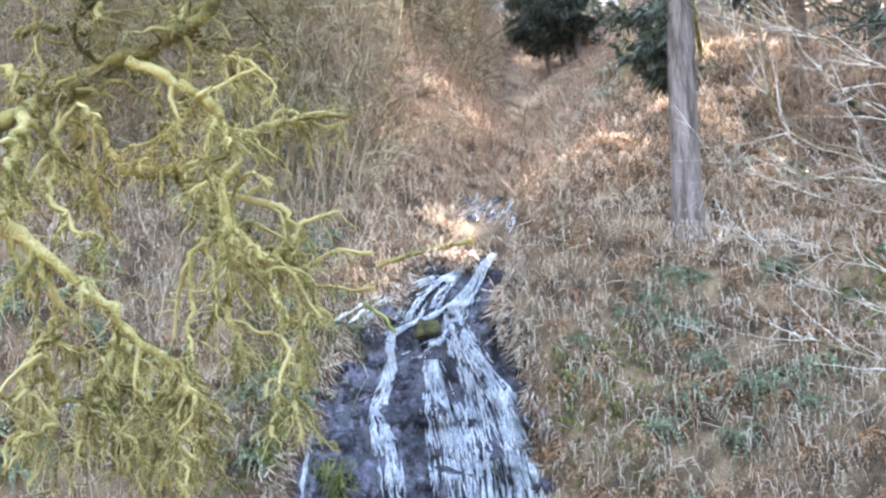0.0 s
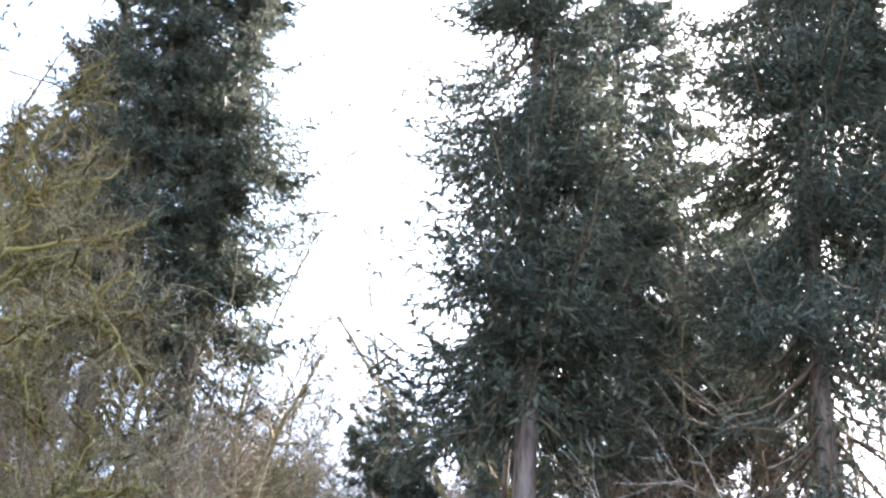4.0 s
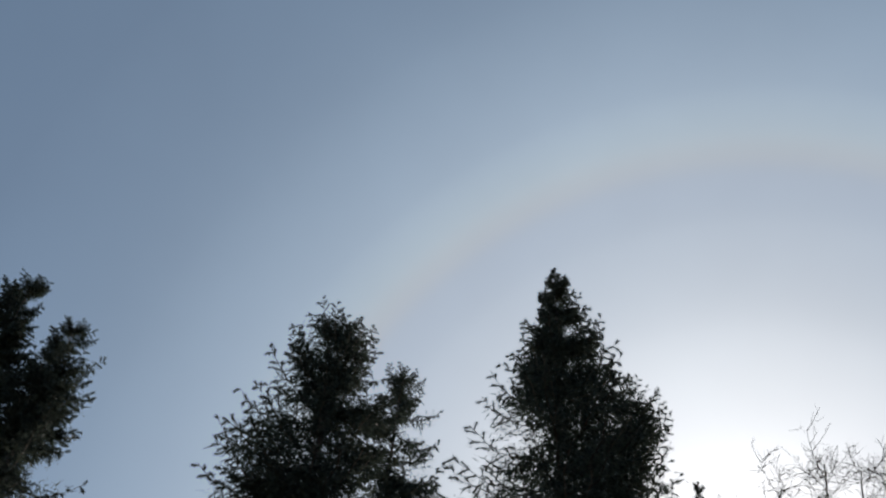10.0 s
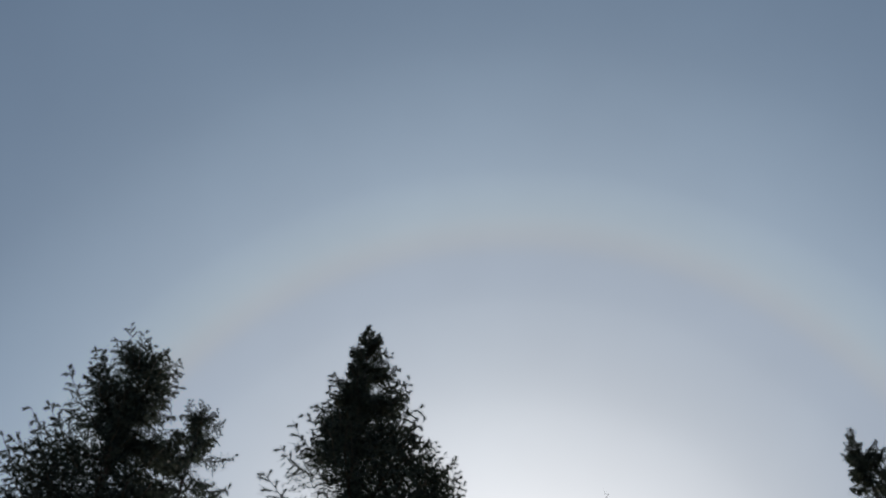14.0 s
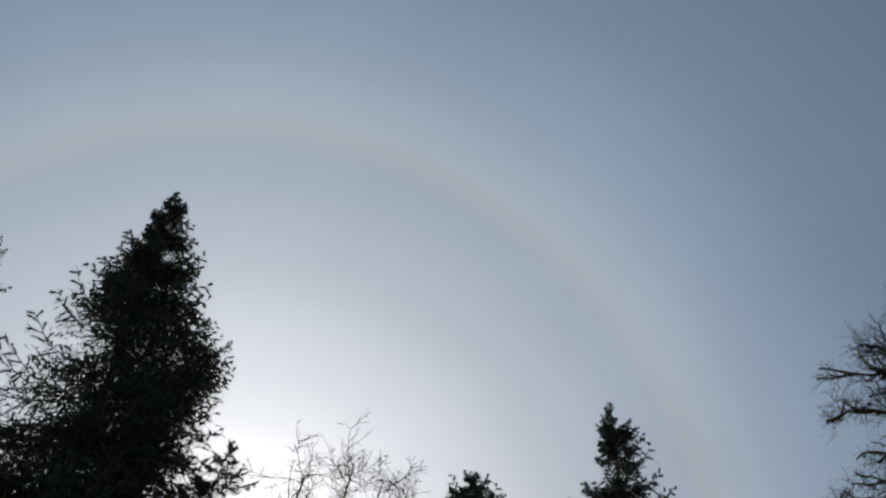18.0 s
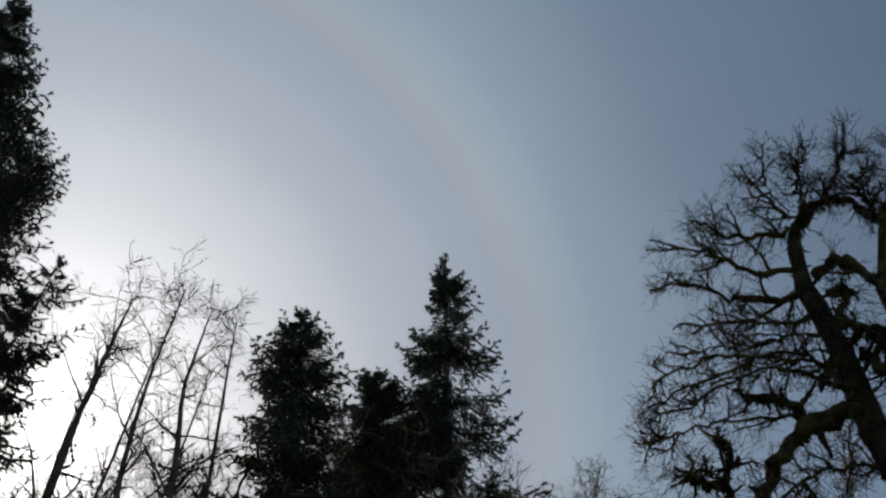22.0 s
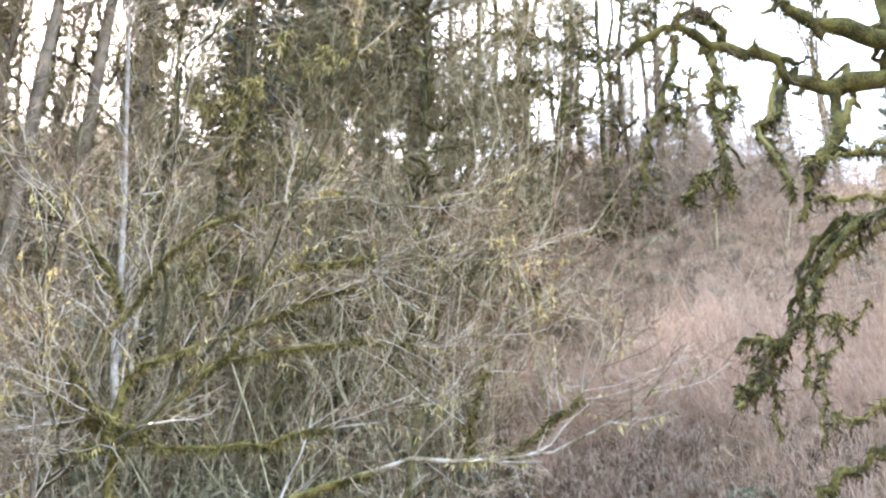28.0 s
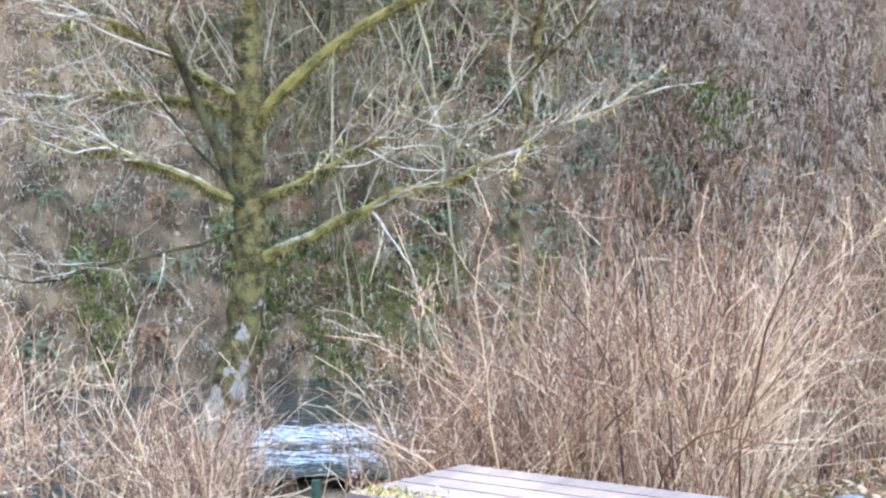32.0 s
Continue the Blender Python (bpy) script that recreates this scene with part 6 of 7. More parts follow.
def face_r(az, z):
    """Level distance of the wet rock face at a bearing and height."""
    az, z = np.asarray(az, float), np.asarray(z, float)
    x = az * 0.47
    zz = z + 0.5 * (vnoise(x * 0.8, z * 0.5, 0, 21) - 0.5) + 0.12 * x
    base = 24.6 + (z + 2.4) * 0.40 + np.where(az > -1.2, 0.10, 0.03) * np.abs(az + 1.2) ** 1.5
    big = cells(x + 0.5 * vnoise(z * 0.9, x, 0, 28), zz + 0.35 * vnoise(x * 1.7, z, 0, 29), 1.25, 0.95, 30) * 0.62
    mid = cells(x + 0.2 * vnoise(z * 2, x * 2, 0, 27), zz * 1.02 + 0.2 * x + 0.2 * vnoise(x * 3, z * 2, 0, 26), 0.6, 0.4, 40) * 0.2
    fine = (vnoise(x * 7, z * 6, 0, 24) - 0.5) * 0.16 + (vnoise(x * 2.4, z * 2, 0, 25) - 0.5) * 0.3
    return base + big + mid + fine


def falls_edge(z):
    """Bearings of the wet face's two edges at a height."""
    z = np.asarray(z, float)
    wob = 0.9 * (vnoise(z * 1.1, 0.5, 0, 51) - 0.5)
    return np.interp(z, [-2.6, 1.3, 3.5, 4.6, 6.2], [-8.6, -7.6, -5.7, -3.6, -1.0]) + wob, np.interp(z, [-2.6, 1.0, 3.3, 4.7, 6.2], [5.4, 4.6, 3.5, 2.8, 2.3]) + 0.6 * (vnoise(z * 1.3, 0.5, 0, 52) - 0.5)


def waterfall():
    az, z = np.linspace(-9.5, 6.5, 170), np.linspace(-2.6, 6.3, 140)
    A, Z = np.meshgrid(az, z, indexing="ij")
    Rr = face_r(A, Z)
    # the face narrows towards the lip
    u = (Z + 2.4) / 9.2
    lo, hi = falls_edge(Z)
    out = np.maximum(lo - A, A - hi)
    Rr = Rr + np.clip(out, 0, 5) * 1.8
    a = np.radians(A)
    V = np.stack([Rr * np.sin(a), Rr * np.cos(a), Z], -1)
    idx = np.arange(A.size).reshape(A.shape)
    F = np.stack([idx[:-1, :-1], idx[:-1, 1:], idx[1:, 1:], idx[1:, :-1]], -1).reshape(-1, 4)
    ob = empty("waterfall", (0.0, 24.0, -2.0), "white strands of water over stepped dark rock", "waterfall")
    inv = Matrix.Translation((0.0, -24.0, 2.0))
    rock = part("rock_face", mesh_of("rock_face", V.reshape(-1, 3), F, M_ROCK, True), ob, "wet black stepped basalt face")
    rock.matrix_parent_inverse = inv

    def strand(pts, width, count, piece=(0.15, 0.55)):
        """A ragged veil of thin falls, or a scatter of glints, along a line of bearing and elevation."""
        pts = np.array(pts)
        t = np.linspace(0, 1, len(pts))
        N, n = int(count * 1.35), 8
        total = max(27 * math.radians(abs(pts[0, 1] - pts[-1, 1])), 1.0)
        seed = int(rng.integers(1, 999))
        t0 = rng.uniform(-0.03, 0.98, N)
        snap = np.round(t0 * total / 0.8) * 0.8 / total + rng.normal(scale=0.012, size=N)
        t0 = np.where(rng.uniform(size=N) < 0.55, snap, t0)
        u = np.linspace(0, 1, n)[None]
        tt = np.clip(t0[:, None] + u * (rng.uniform(*piece, N) / total)[:, None], 0, 1)
        wid = width * (0.28 + 0.95 * tt)
        lane = rng.normal(scale=0.6, size=max(4, N // 26))
        pick = rng.integers(0, len(lane), N)
        off = lane[pick][:, None] + rng.normal(scale=0.04, size=(N, 1))
        azv = np.interp(tt, t, pts[:, 0]) + off * wid
        azv = azv + 0.5 * wid * (vnoise(tt * total * 0.7, pick[:, None] * 5.3, 0, seed) - 0.5) + 0.16 * (vnoise(tt * total * 2.6, pick[:, None] * 3.1, 0, seed + 5) - 0.5)
        azv = azv + rng.normal(scale=0.075, size=(N, 1)) * u ** 1.5
        elv = np.interp(tt, t, pts[:, 1])
        zz = EYE[2] + 26.5 * np.tan(np.radians(elv))
        for _ in range(3):
            rr = face_r(azv, zz)
            zz = EYE[2] + rr * np.tan(np.radians(elv))
        # water shoots clear of the ledge it leaves
        rr = np.minimum(np.minimum.accumulate(rr, axis=1) * 0.6 + rr * 0.4, rr) - rng.uniform(0.04, 0.17, (N, 1))
        a = np.radians(azv)
        P = np.stack([rr * np.sin(a), rr * np.cos(a), zz], -1)
        r = (0.003 + 0.017 * rng.uniform(0, 1, (N, 1)) ** 2.4) * (0.3 + np.sin(np.linspace(0.2, 2.9, n)))[None] * rng.uniform(0.6, 1.4, (N, n))
        w = part("water_or_glints", mesh_of("water_or_glints", *tubes(P, r, 3), M_FOAM_GLINT), ob, "white falling water and painted wet-rock glints")
        w.matrix_parent_inverse = inv

    strand([(2.3, 9.5), (1.7, 8.8), (1.2, 7.9), (0.5, 7.2)], 0.34, 240, (0.2, 0.5))
    strand([(0.4, 7.4), (0.7, 6.2), (1.2, 5.3), (1.9, 4.0), (2.6, 2.4), (3.3, 0.7), (3.9, -1.3), (4.1, -4)], 0.75, 760)
    strand([(0.1, 7.0), (0.4, 5.6), (0.9, 4.2), (1.3, 2.4), (1.7, 0.6), (2.0, -1.3), (2.1, -4)], 0.55, 340)
    strand([(-0.6, 4.9), (-0.4, 2.8), (0.0, 1.1), (0.3, -1.2), (0.4, -4)], 0.75, 620)
    strand([(0.4, 3.0), (0.9, 1.4), (1.2, -0.6), (1.3, -4)], 0.6, 220)
    strand([(2.3, 3.4), (2.5, 1.4), (2.8, -0.6), (3.0, -4)], 0.6, 240)
    strand([(-2.4, 6.2), (-2.5, 4.4), (-3.1, 2.8), (-2.7, 1.0), (-2.5, -1.1), (-2.4, -4)], 0.42, 460)
    strand([(-2.8, 3.6), (-3.4, 2.4), (-3.0, 0.8)], 0.25, 60)
    strand([(0.2, 7.3), (-0.6, 6.8), (-1.6, 6.5), (-2.4, 6.1)], 0.22, 110, (0.15, 0.4))
    strand([(0.9, 9.0), (0.3, 8.5), (-0.4, 7.9), (-0.9, 7.2)], 0.45, 130, (0.12, 0.35))
    # These two wide runs paint glints of wet rock as short white flecks.
    strand([(0.2, 8.6), (-0.8, 8.0), (-1.6, 7.5), (-2.3, 6.6)], 1.5, 240, (0.06, 0.22))
    strand([(1.4, 7.6), (1.0, 6.8), (0.2, 5.8), (-0.8, 5.0)], 2.0, 130, (0.06, 0.2))
    strand([(2.4, 6.6), (2.5, 5.6)], 0.12, 26, (0.2, 0.5))
    strand([(4.2, 2.6), (4.5, 1.0), (4.9, -1.0)], 0.3, 30)
    strand([(-6.0, 2.0), (-6.3, 0.5), (-6.5, -1.3)], 0.08, 34)

waterfall()


def rock_lump(name, az, el, d, size, mat, label, squash=(1, 1, 0.8), seed=1):
    bm = bmesh.new()
    bmesh.ops.create_icosphere(bm, subdivisions=3, radius=1.0)
    for v in bm.verts:
        k = 0.75 + 0.5 * noise.noise(v.co * 1.3 + Vector((seed * 3.1, 0, 0))) + 0.18 * noise.noise(v.co * 4 + Vector((0, seed, 0)))
        v.co = Vector((v.co.x * squash[0], v.co.y * squash[1], v.co.z * squash[2])) * size * k
    me = bpy.data.meshes.new(name)
    bm.to_mesh(me)
    bm.free()
    me.materials.append(mat)
    me.polygons.foreach_set("use_smooth", np.full(len(me.polygons), True))
    ob = new(name, me)
    ob.location = polar(az, el, d)
    return tagged(ob, label, "rock")


def on_face(az, el):
    r = 26.5
    for _ in range(4):
        r = float(face_r(np.array(az), np.array(EYE[2] + r * math.tan(radians(el)))))
    return r


rock_lump("boulder", -2.5, 6.9, on_face(-2.5, 6.9), 0.36, M_ROCK, "dark wet boulder parting the water", seed=2)
rock_lump("boulder", -0.75, 6.25, on_face(-0.75, 6.25), 0.38, M_MOSSBARK, "mossy boulder in the middle of the falls", seed=3)


def log(name, a, b, r, mat, label):
    p = curve([a, (np.array(a) + np.array(b)) / 2 + np.array([0, 0, 0.06]), b], 10, 0.015)
    rad = np.linspace(r, r * 0.7, 10)[None]
    ob = new(name, mesh_of(name, *join([sheath(p, rad, 0.2, 8), moss_fringe(p, rad, 160, (0.02, 0.09), 0.015)]), mat))
    tagged(ob, label, "log")


log("fallen_log", polar(1.4, 10.15, 28.6), polar(-3.0, 9.1, 28.0), 0.055, M_LIMBOLIVE, "mossy fallen log lying above the waterfall lip")
log("fallen_branch", polar(-3.6, 7.6, 27.0), polar(-2.2, 6.2, 26.0), 0.03, M_GREENMOSS, "green mossy branch stuck beside the falls")


def spot_at(az, el):
    """Where a line of sight first meets the hillside."""
    r, a, e = 24.0, radians(az), math.tan(radians(el))
    while r < 60 and EYE[2] + r * e > float(ground_z(r * math.sin(a), r * math.cos(a))):
        r += 0.1
    return r * math.sin(a), r * math.cos(a)


def falls_stones():
    """Broken wet blocks that stand proud of the rock face and part the water."""
    shapes = []
    for k in range(8):
        bm = bmesh.new()
        bmesh.ops.create_icosphere(bm, subdivisions=2, radius=1.0)
        cut = [Vector(rng.normal(size=3)).normalized() for _ in range(7)]
        for v in bm.verts:
            for c in cut:
                over = v.co.dot(c) - 0.62
                if over > 0:
                    v.co -= c * over
            v.co *= 1 + rng.normal(0, 0.025)
        me = bpy.data.meshes.new("stone")
        bm.to_mesh(me)
        bm.free()
        me.materials.append(M_ROCK)
        shapes.append(me)
    fall = bpy.data.objects["waterfall"]
    inv = Matrix.Translation((0.0, -24.0, 2.0))
    for k in range(170):
        if k < 26:
            az, z, size = rng.uniform(-1.4, 1.7), rng.uniform(5.85, 6.25), rng.uniform(0.12, 0.26)
        elif k < 100:
            z = rng.uniform(2.8, 6.0)
            lo, hi = falls_edge(z)
            az, size = rng.uniform(lo + 0.2, hi - 0.1), rng.uniform(0.10, 0.30)
        else:
            z = rng.uniform(-1.9, 3.2)
            lo, hi = falls_edge(z)
            az, size = rng.uniform(lo + 0.3, hi - 0.1), rng.uniform(0.14, 0.45)
        r = float(face_r(np.array(az), np.array(z))) + size * 0.42
        a = radians(az)
        p = part("stone", shapes[k % 8], fall)
        p.matrix_parent_inverse = inv
        p.location = (r * math.sin(a), r * math.cos(a), z)
        p.rotation_euler = (rng.uniform(-0.4, 0.4), rng.uniform(-0.4, 0.4), rng.uniform(0, 6.28))
        p.scale = (size * rng.uniform(0.9, 1.5), size * rng.uniform(0.7, 1.1), size * rng.uniform(0.5, 0.9))


falls_stones()


def cascade():
    P = []
    for k in range(64):
        x0, y0 = spot_at(rng.uniform(1.0, 3.4), 11.2 + 0.25 * rng.normal() + 0.3)
        n = 5
        step = rng.uniform(0.5, 1.2)
        q = np.array([[x0 - 0.05 * j * step + rng.normal(0, 0.03), y0 - 0.13 * j * step, 0] for j in range(n)])
        q[:, 2] = ground_z(q[:, 0], q[:, 1]) + 0.10
        P.append(q)
    P = np.array(P)
    ob = new("upper_cascade", mesh_of("upper_cascade", *tubes(P, rng.uniform(0.003, 0.014, (len(P), 5)), 4), M_FOAM_GLINT))
    tagged(ob, "small white cascade feeding the waterfall", "cascade", kind="stuff")
    for k, (az, el) in enumerate(((1.2, 11.8), (1.8, 11.5), (2.5, 11.8), (3.1, 11.6), (1.4, 11.1), (2.2, 11.1))):
        x, y = spot_at(az, el)
        rock_lump("boulder", az, el, math.hypot(x, y), 0.16 + 0.03 * (k % 3), M_ROCK, "dark wet rock in the small cascade", seed=20 + k)


cascade()

# ---- hillside plants ----
def scatter(n, az0, az1, s0, s1, power=1.0):
    """Random spots on the far hillside."""
    az = rng.uniform(az0, az1, n)
    s = s0 + (s1 - s0) * rng.uniform(0, 1, n) ** power
    r = np.interp(az, SHORE_AZ, SHORE_R) + s
    x, y = r * np.sin(np.radians(az)), r * np.cos(np.radians(az))
    return az, s, x, y, ground_z(x, y)


def off_falls(az, s):
    lo = -8.4 + 6.8 * np.clip(s / 4.0, 0, 1)
    hi = 5.3 - 2.8 * np.clip(s / 4.0, 0, 1)
    bed = (s > 5.6) & (s < 10.4) & (az > 0.8) & (az < 3.6)
    return ~((s < 4.6) & (az > lo) & (az < hi)) & ~bed


def grass_patch(name, n, az0, az1, s0, s1, length, width, mat, label, hang=0.9, clump=0.0, power=1.0, tuft=7):
    az, s, x, y, z = scatter(n, az0, az1, s0, s1, power)
    ok = off_falls(az, s)
    if clump:
        ok &= vnoise(x * 0.55, y * 0.55, 0, int(clump * 100)) > clump
    x, y, z = x[ok], y[ok], z[ok]
    N = len(x)
    base = np.repeat(np.stack([x, y, z - 0.03], -1), tuft, 0) + rng.normal(scale=0.05, size=(N * tuft, 3)) * np.array([1, 1, 0.2])
    down = norm(np.stack([-x, -y, np.zeros(N)], -1))
    d = np.repeat(down, tuft, 0) * 0.9 + rng.normal(scale=0.45, size=(N * tuft, 3)) + np.array([0, 0, 0.3])
    d = norm(d)
    L = rng.uniform(*length, N * tuft)
    mid = base + d * (L * 0.5)[:, None]
    tip = mid + norm(d + np.array([0, 0, -hang * 2.0])) * (L * 0.5)[:, None]
    side = norm(np.cross(d, rng.normal(size=d.shape))) * (width * rng.uniform(0.6, 1.4, N * tuft))[:, None] * 0.5
    V = np.stack([base - side, base + side, mid + side * 0.8, mid - side * 0.8, tip + side * 0.2, tip - side * 0.2], 1).reshape(-1, 3)
    i = np.arange(N * tuft) * 6
    F = np.concatenate([np.stack([i, i + 1, i + 2, i + 3], -1), np.stack([i + 3, i + 2, i + 4, i + 5], -1)])
    tagged(new(name, mesh_of(name, V, F, mat, False)), label, "grass", kind="stuff")


grass_patch("dry_grass", 16000, -24, 36, 0.2, 16, (0.25, 0.85), 0.020, M_DRYGRASS, "tufts of hanging dry tan grass on the bank", power=1.3)
grass_patch("dry_grass", 5500, 34, 66, 0.3, 22, (0.2, 0.6), 0.024, M_DRYGRASS, "dry grass under bare brush", power=1.2, tuft=7)
grass_patch("dry_grass", 3500, 2, 11, 10, 48, (0.2, 0.5), 0.03, M_SLOPETWIG, "short reddish dead growth on the gully side", tuft=6)
grass_patch("bank_moss", 2500, -13, 20, 0.1, 3.0, (0.1, 0.3), 0.04, M_GREENMOSS, "bright green moss on the lower bank", clump=0.55, tuft=9)
grass_patch("bank_moss", 5000, 38, 62, 0.0, 1.3, (0.08, 0.26), 0.04, M_GREENMOSS, "green moss along the far water's edge", clump=0.42, tuft=9)
grass_patch("bank_moss", 2600, 38, 66, 0.2, 7.0, (0.08, 0.32), 0.05, M_GREENMOSS, "patches of green moss over the far bank", clump=0.42, tuft=8)
grass_patch("dry_grass", 7500, 37, 66, 0.2, 9.0, (0.12, 0.42), 0.026, M_DRYGRASS, "short withered grass on the far bank", tuft=7)



def edge_tufts(name, n, spots, length, width, mat, label):
    """Tufts that hang over the edges of the wet rock."""
    base, way = [], []
    for _ in range(n):
        az, z, inward = spots()
        r = float(face_r(az, z)) - 0.05
        a = radians(az)
        c = np.array([r * math.sin(a), r * math.cos(a), z])
        k = 16
        base.append(c + rng.normal(scale=0.09, size=(k, 3)))
        way.append(norm(np.array([inward * math.cos(a) * 0.5, -0.55, -0.55]) + rng.normal(scale=0.35, size=(k, 3))))
    base, way = np.concatenate(base), np.concatenate(way)
    tagged(new(name, mesh_of(name, *blades(base, way, rng.uniform(*length, len(base)), rng.uniform(0.6, 1.4, len(base)) * width), mat, False)), label, "grass", kind="stuff")


def rim():
    z = float(rng.uniform(-1.6, 6.3))
    lo, hi = falls_edge(z)
    if rng.uniform() < 0.5:
        return float(lo) - abs(rng.normal(0, 0.5)) + 0.2, z, 1
    return float(hi) + abs(rng.normal(0, 0.5)) - 0.15, z, -1


edge_tufts("dry_grass", 520, rim, (0.2, 0.6), 0.028, M_DRYGRASS, "dry grass hanging over the rock's edges")
edge_tufts("dry_grass", 60, lambda: (float(rng.uniform(-1.6, 1.6)), float(rng.uniform(6.15, 6.45)), 0), (0.15, 0.4), 0.024, M_DRYGRASS, "dry grass over the lip of the falls")
edge_tufts("bank_moss", 50, lambda: (float(rng.normal(-4.9, 0.4)), float(rng.uniform(0.4, 2.0)), 0), (0.2, 0.5), 0.022, M_GREENMOSS, "green grass hanging on the wet rock")
edge_tufts("bank_moss", 60, lambda: (float(rng.normal(-7.8, 0.4)), float(rng.uniform(1.8, 3.0)), 0), (0.1, 0.3), 0.03, M_GREENMOSS, "bright green moss beside the falls")
edge_tufts("bank_moss", 40, lambda: (float(rng.normal(5.3, 0.3)), float(rng.uniform(0.3, 1.6)), 0), (0.1, 0.3), 0.03, M_GREENMOSS, "green moss on the rock's foot")


grass_patch("dry_grass", 4500, 61, 74, 0.1, 3.5, (0.2, 0.6), 0.022, M_DRYGRASS, "dry grass at the foot of the bare slope", tuft=8)
grass_patch("dry_grass", 5500, 66, 87, 0.5, 24, (0.25, 0.7), 0.02, M_SLOPETWIG, "reddish dead growth under the bare thicket", power=1.3, tuft=6)


def slope_foot(s):
    """Bearing at which the bare reddish slope meets the fern bank, by distance up the hill."""
    return np.interp(s, [0.3, 1.0, 1.4, 1.9, 2.6, 4, 8, 20], [73.0, 72.0, 71.4, 70.0, 68.2, 65.6, 63.4, 61.8]) + rng.normal(scale=0.7, size=np.shape(s))


def brush(name, n, az0, az1, s0, s1, height, mat, label, power=1.0, lean=0.35, rad=0.006, per=6, seed=0, edge=lambda s: -180):
    """Leafless shrubs: stems with side twigs, joined."""
    az, s, x, y, z = scatter(n, az0, az1, s0, s1, power)
    ok = off_falls(az, s) & (az > edge(s)) & (vnoise(x * 0.35, y * 0.35, 0, 40 + seed) > 0.33)
    x, y, z = x[ok], y[ok], z[ok]
    N = len(x)
    P = np.empty((N, 5, 3))
    P[:, 0] = np.stack([x, y, z - 0.05], -1)
    d = norm(rng.normal(scale=lean, size=(N, 3)) + np.array([0, 0, 1.0]))
    H = rng.uniform(*height, N)
    for k in range(1, 5):
        d = norm(d + rng.normal(scale=0.16, size=(N, 3)))
        P[:, k] = P[:, k - 1] + d * (H / 4)[:, None]
    R = rad * rng.uniform(0.7, 1.6, (N, 1)) * np.linspace(1.2, 0.4, 5)[None]
    a = grow(P, R, per, (0.3, 0.9), (25, 65), 4, 0.05, 0.16, 0.2, 1.0, 0.6, rmin=rad * 0.6)
    tagged(new(name, mesh_of(name, *join([strips(P, R), spikes(*a)]), mat)), label, "brush", kind="stuff")


brush("brush", 3600, -24, -3, 1.0, 22, (0.8, 2.4), M_TWIG, "tangled bare brush on the hillside", seed=1, rad=0.008)
brush("brush", 1600, 3, 36, 0.5, 22, (0.5, 1.6), M_TWIG, "tangled bare brush on the hillside", seed=2, rad=0.007)
brush("brush", 2600, -6, 3, 5, 55, (0.8, 2.2), M_SLOPETWIG, "tall bare brush on the shaded gully side", seed=7, rad=0.009)
brush("brush", 1800, 2, 10, 5, 55, (0.5, 1.4), M_SLOPETWIG, "reddish bare brush in the gully", seed=3, rad=0.009)
brush("brush", 1700, 34, 64, 1.0, 26, (0.8, 2.6), M_TWIG, "tangled bare brush on the hillside", seed=4, rad=0.009)
brush("brush", 6500, 61, 84, 0.2, 8, (0.8, 1.9), M_PINKTWIG, "dense reddish-brown bare thicket low on the slope", seed=6, rad=0.005, per=10, edge=slope_foot)
brush("brush", 10000, 61, 88, 3.5, 60, (0.8, 2.2), M_SLOPETWIG, "dense reddish-brown bare thicket on the slope", seed=5, rad=0.0055, power=1.2, per=9, edge=slope_foot)


def frond(L, sag):
    """One fern frond along +y: a midrib and close-set short leaflets that taper to the tip."""
    n = 13
    q = np.linspace(0, 1, n)
    arch = (0.5 - 0.35 * sag) * np.sin(q * 2.3) - (0.6 + 0.5 * sag) * q ** 2
    P = np.stack([np.zeros(n), q * L * 0.85, arch * L], -1)
    t = norm(np.gradient(P, axis=0))
    items = [strips(P[None], np.full((1, n), 0.008))]
    for sgn in (-1, 1):
        w = 0.085 * np.sin(np.clip(q[1:] * 2.6 + 0.45, 0, 3.05))
        d = norm(np.array([sgn, 0, 0]) + t[1:] * 0.8 + np.array([0, 0, -0.25]))
        items.append(blades(P[1:], d, np.maximum(w, 0.015), np.full(n - 1, 0.05 * L / 0.8), up=np.broadcast_to(np.array([0, 0, 1.0]), d.shape)))
    return join(items)


def fern_pose(x, y, sc, tilt):
    t = Matrix.Rotation(radians(-tilt), 4, Vector((-y, x, 0)).normalized())
    return Matrix.Translation((x, y, float(ground_z(x, y)) + 0.03)) @ t @ Matrix.Rotation(rng.uniform(0, 6.28), 4, "Z") @ Matrix.Scale(sc, 4)


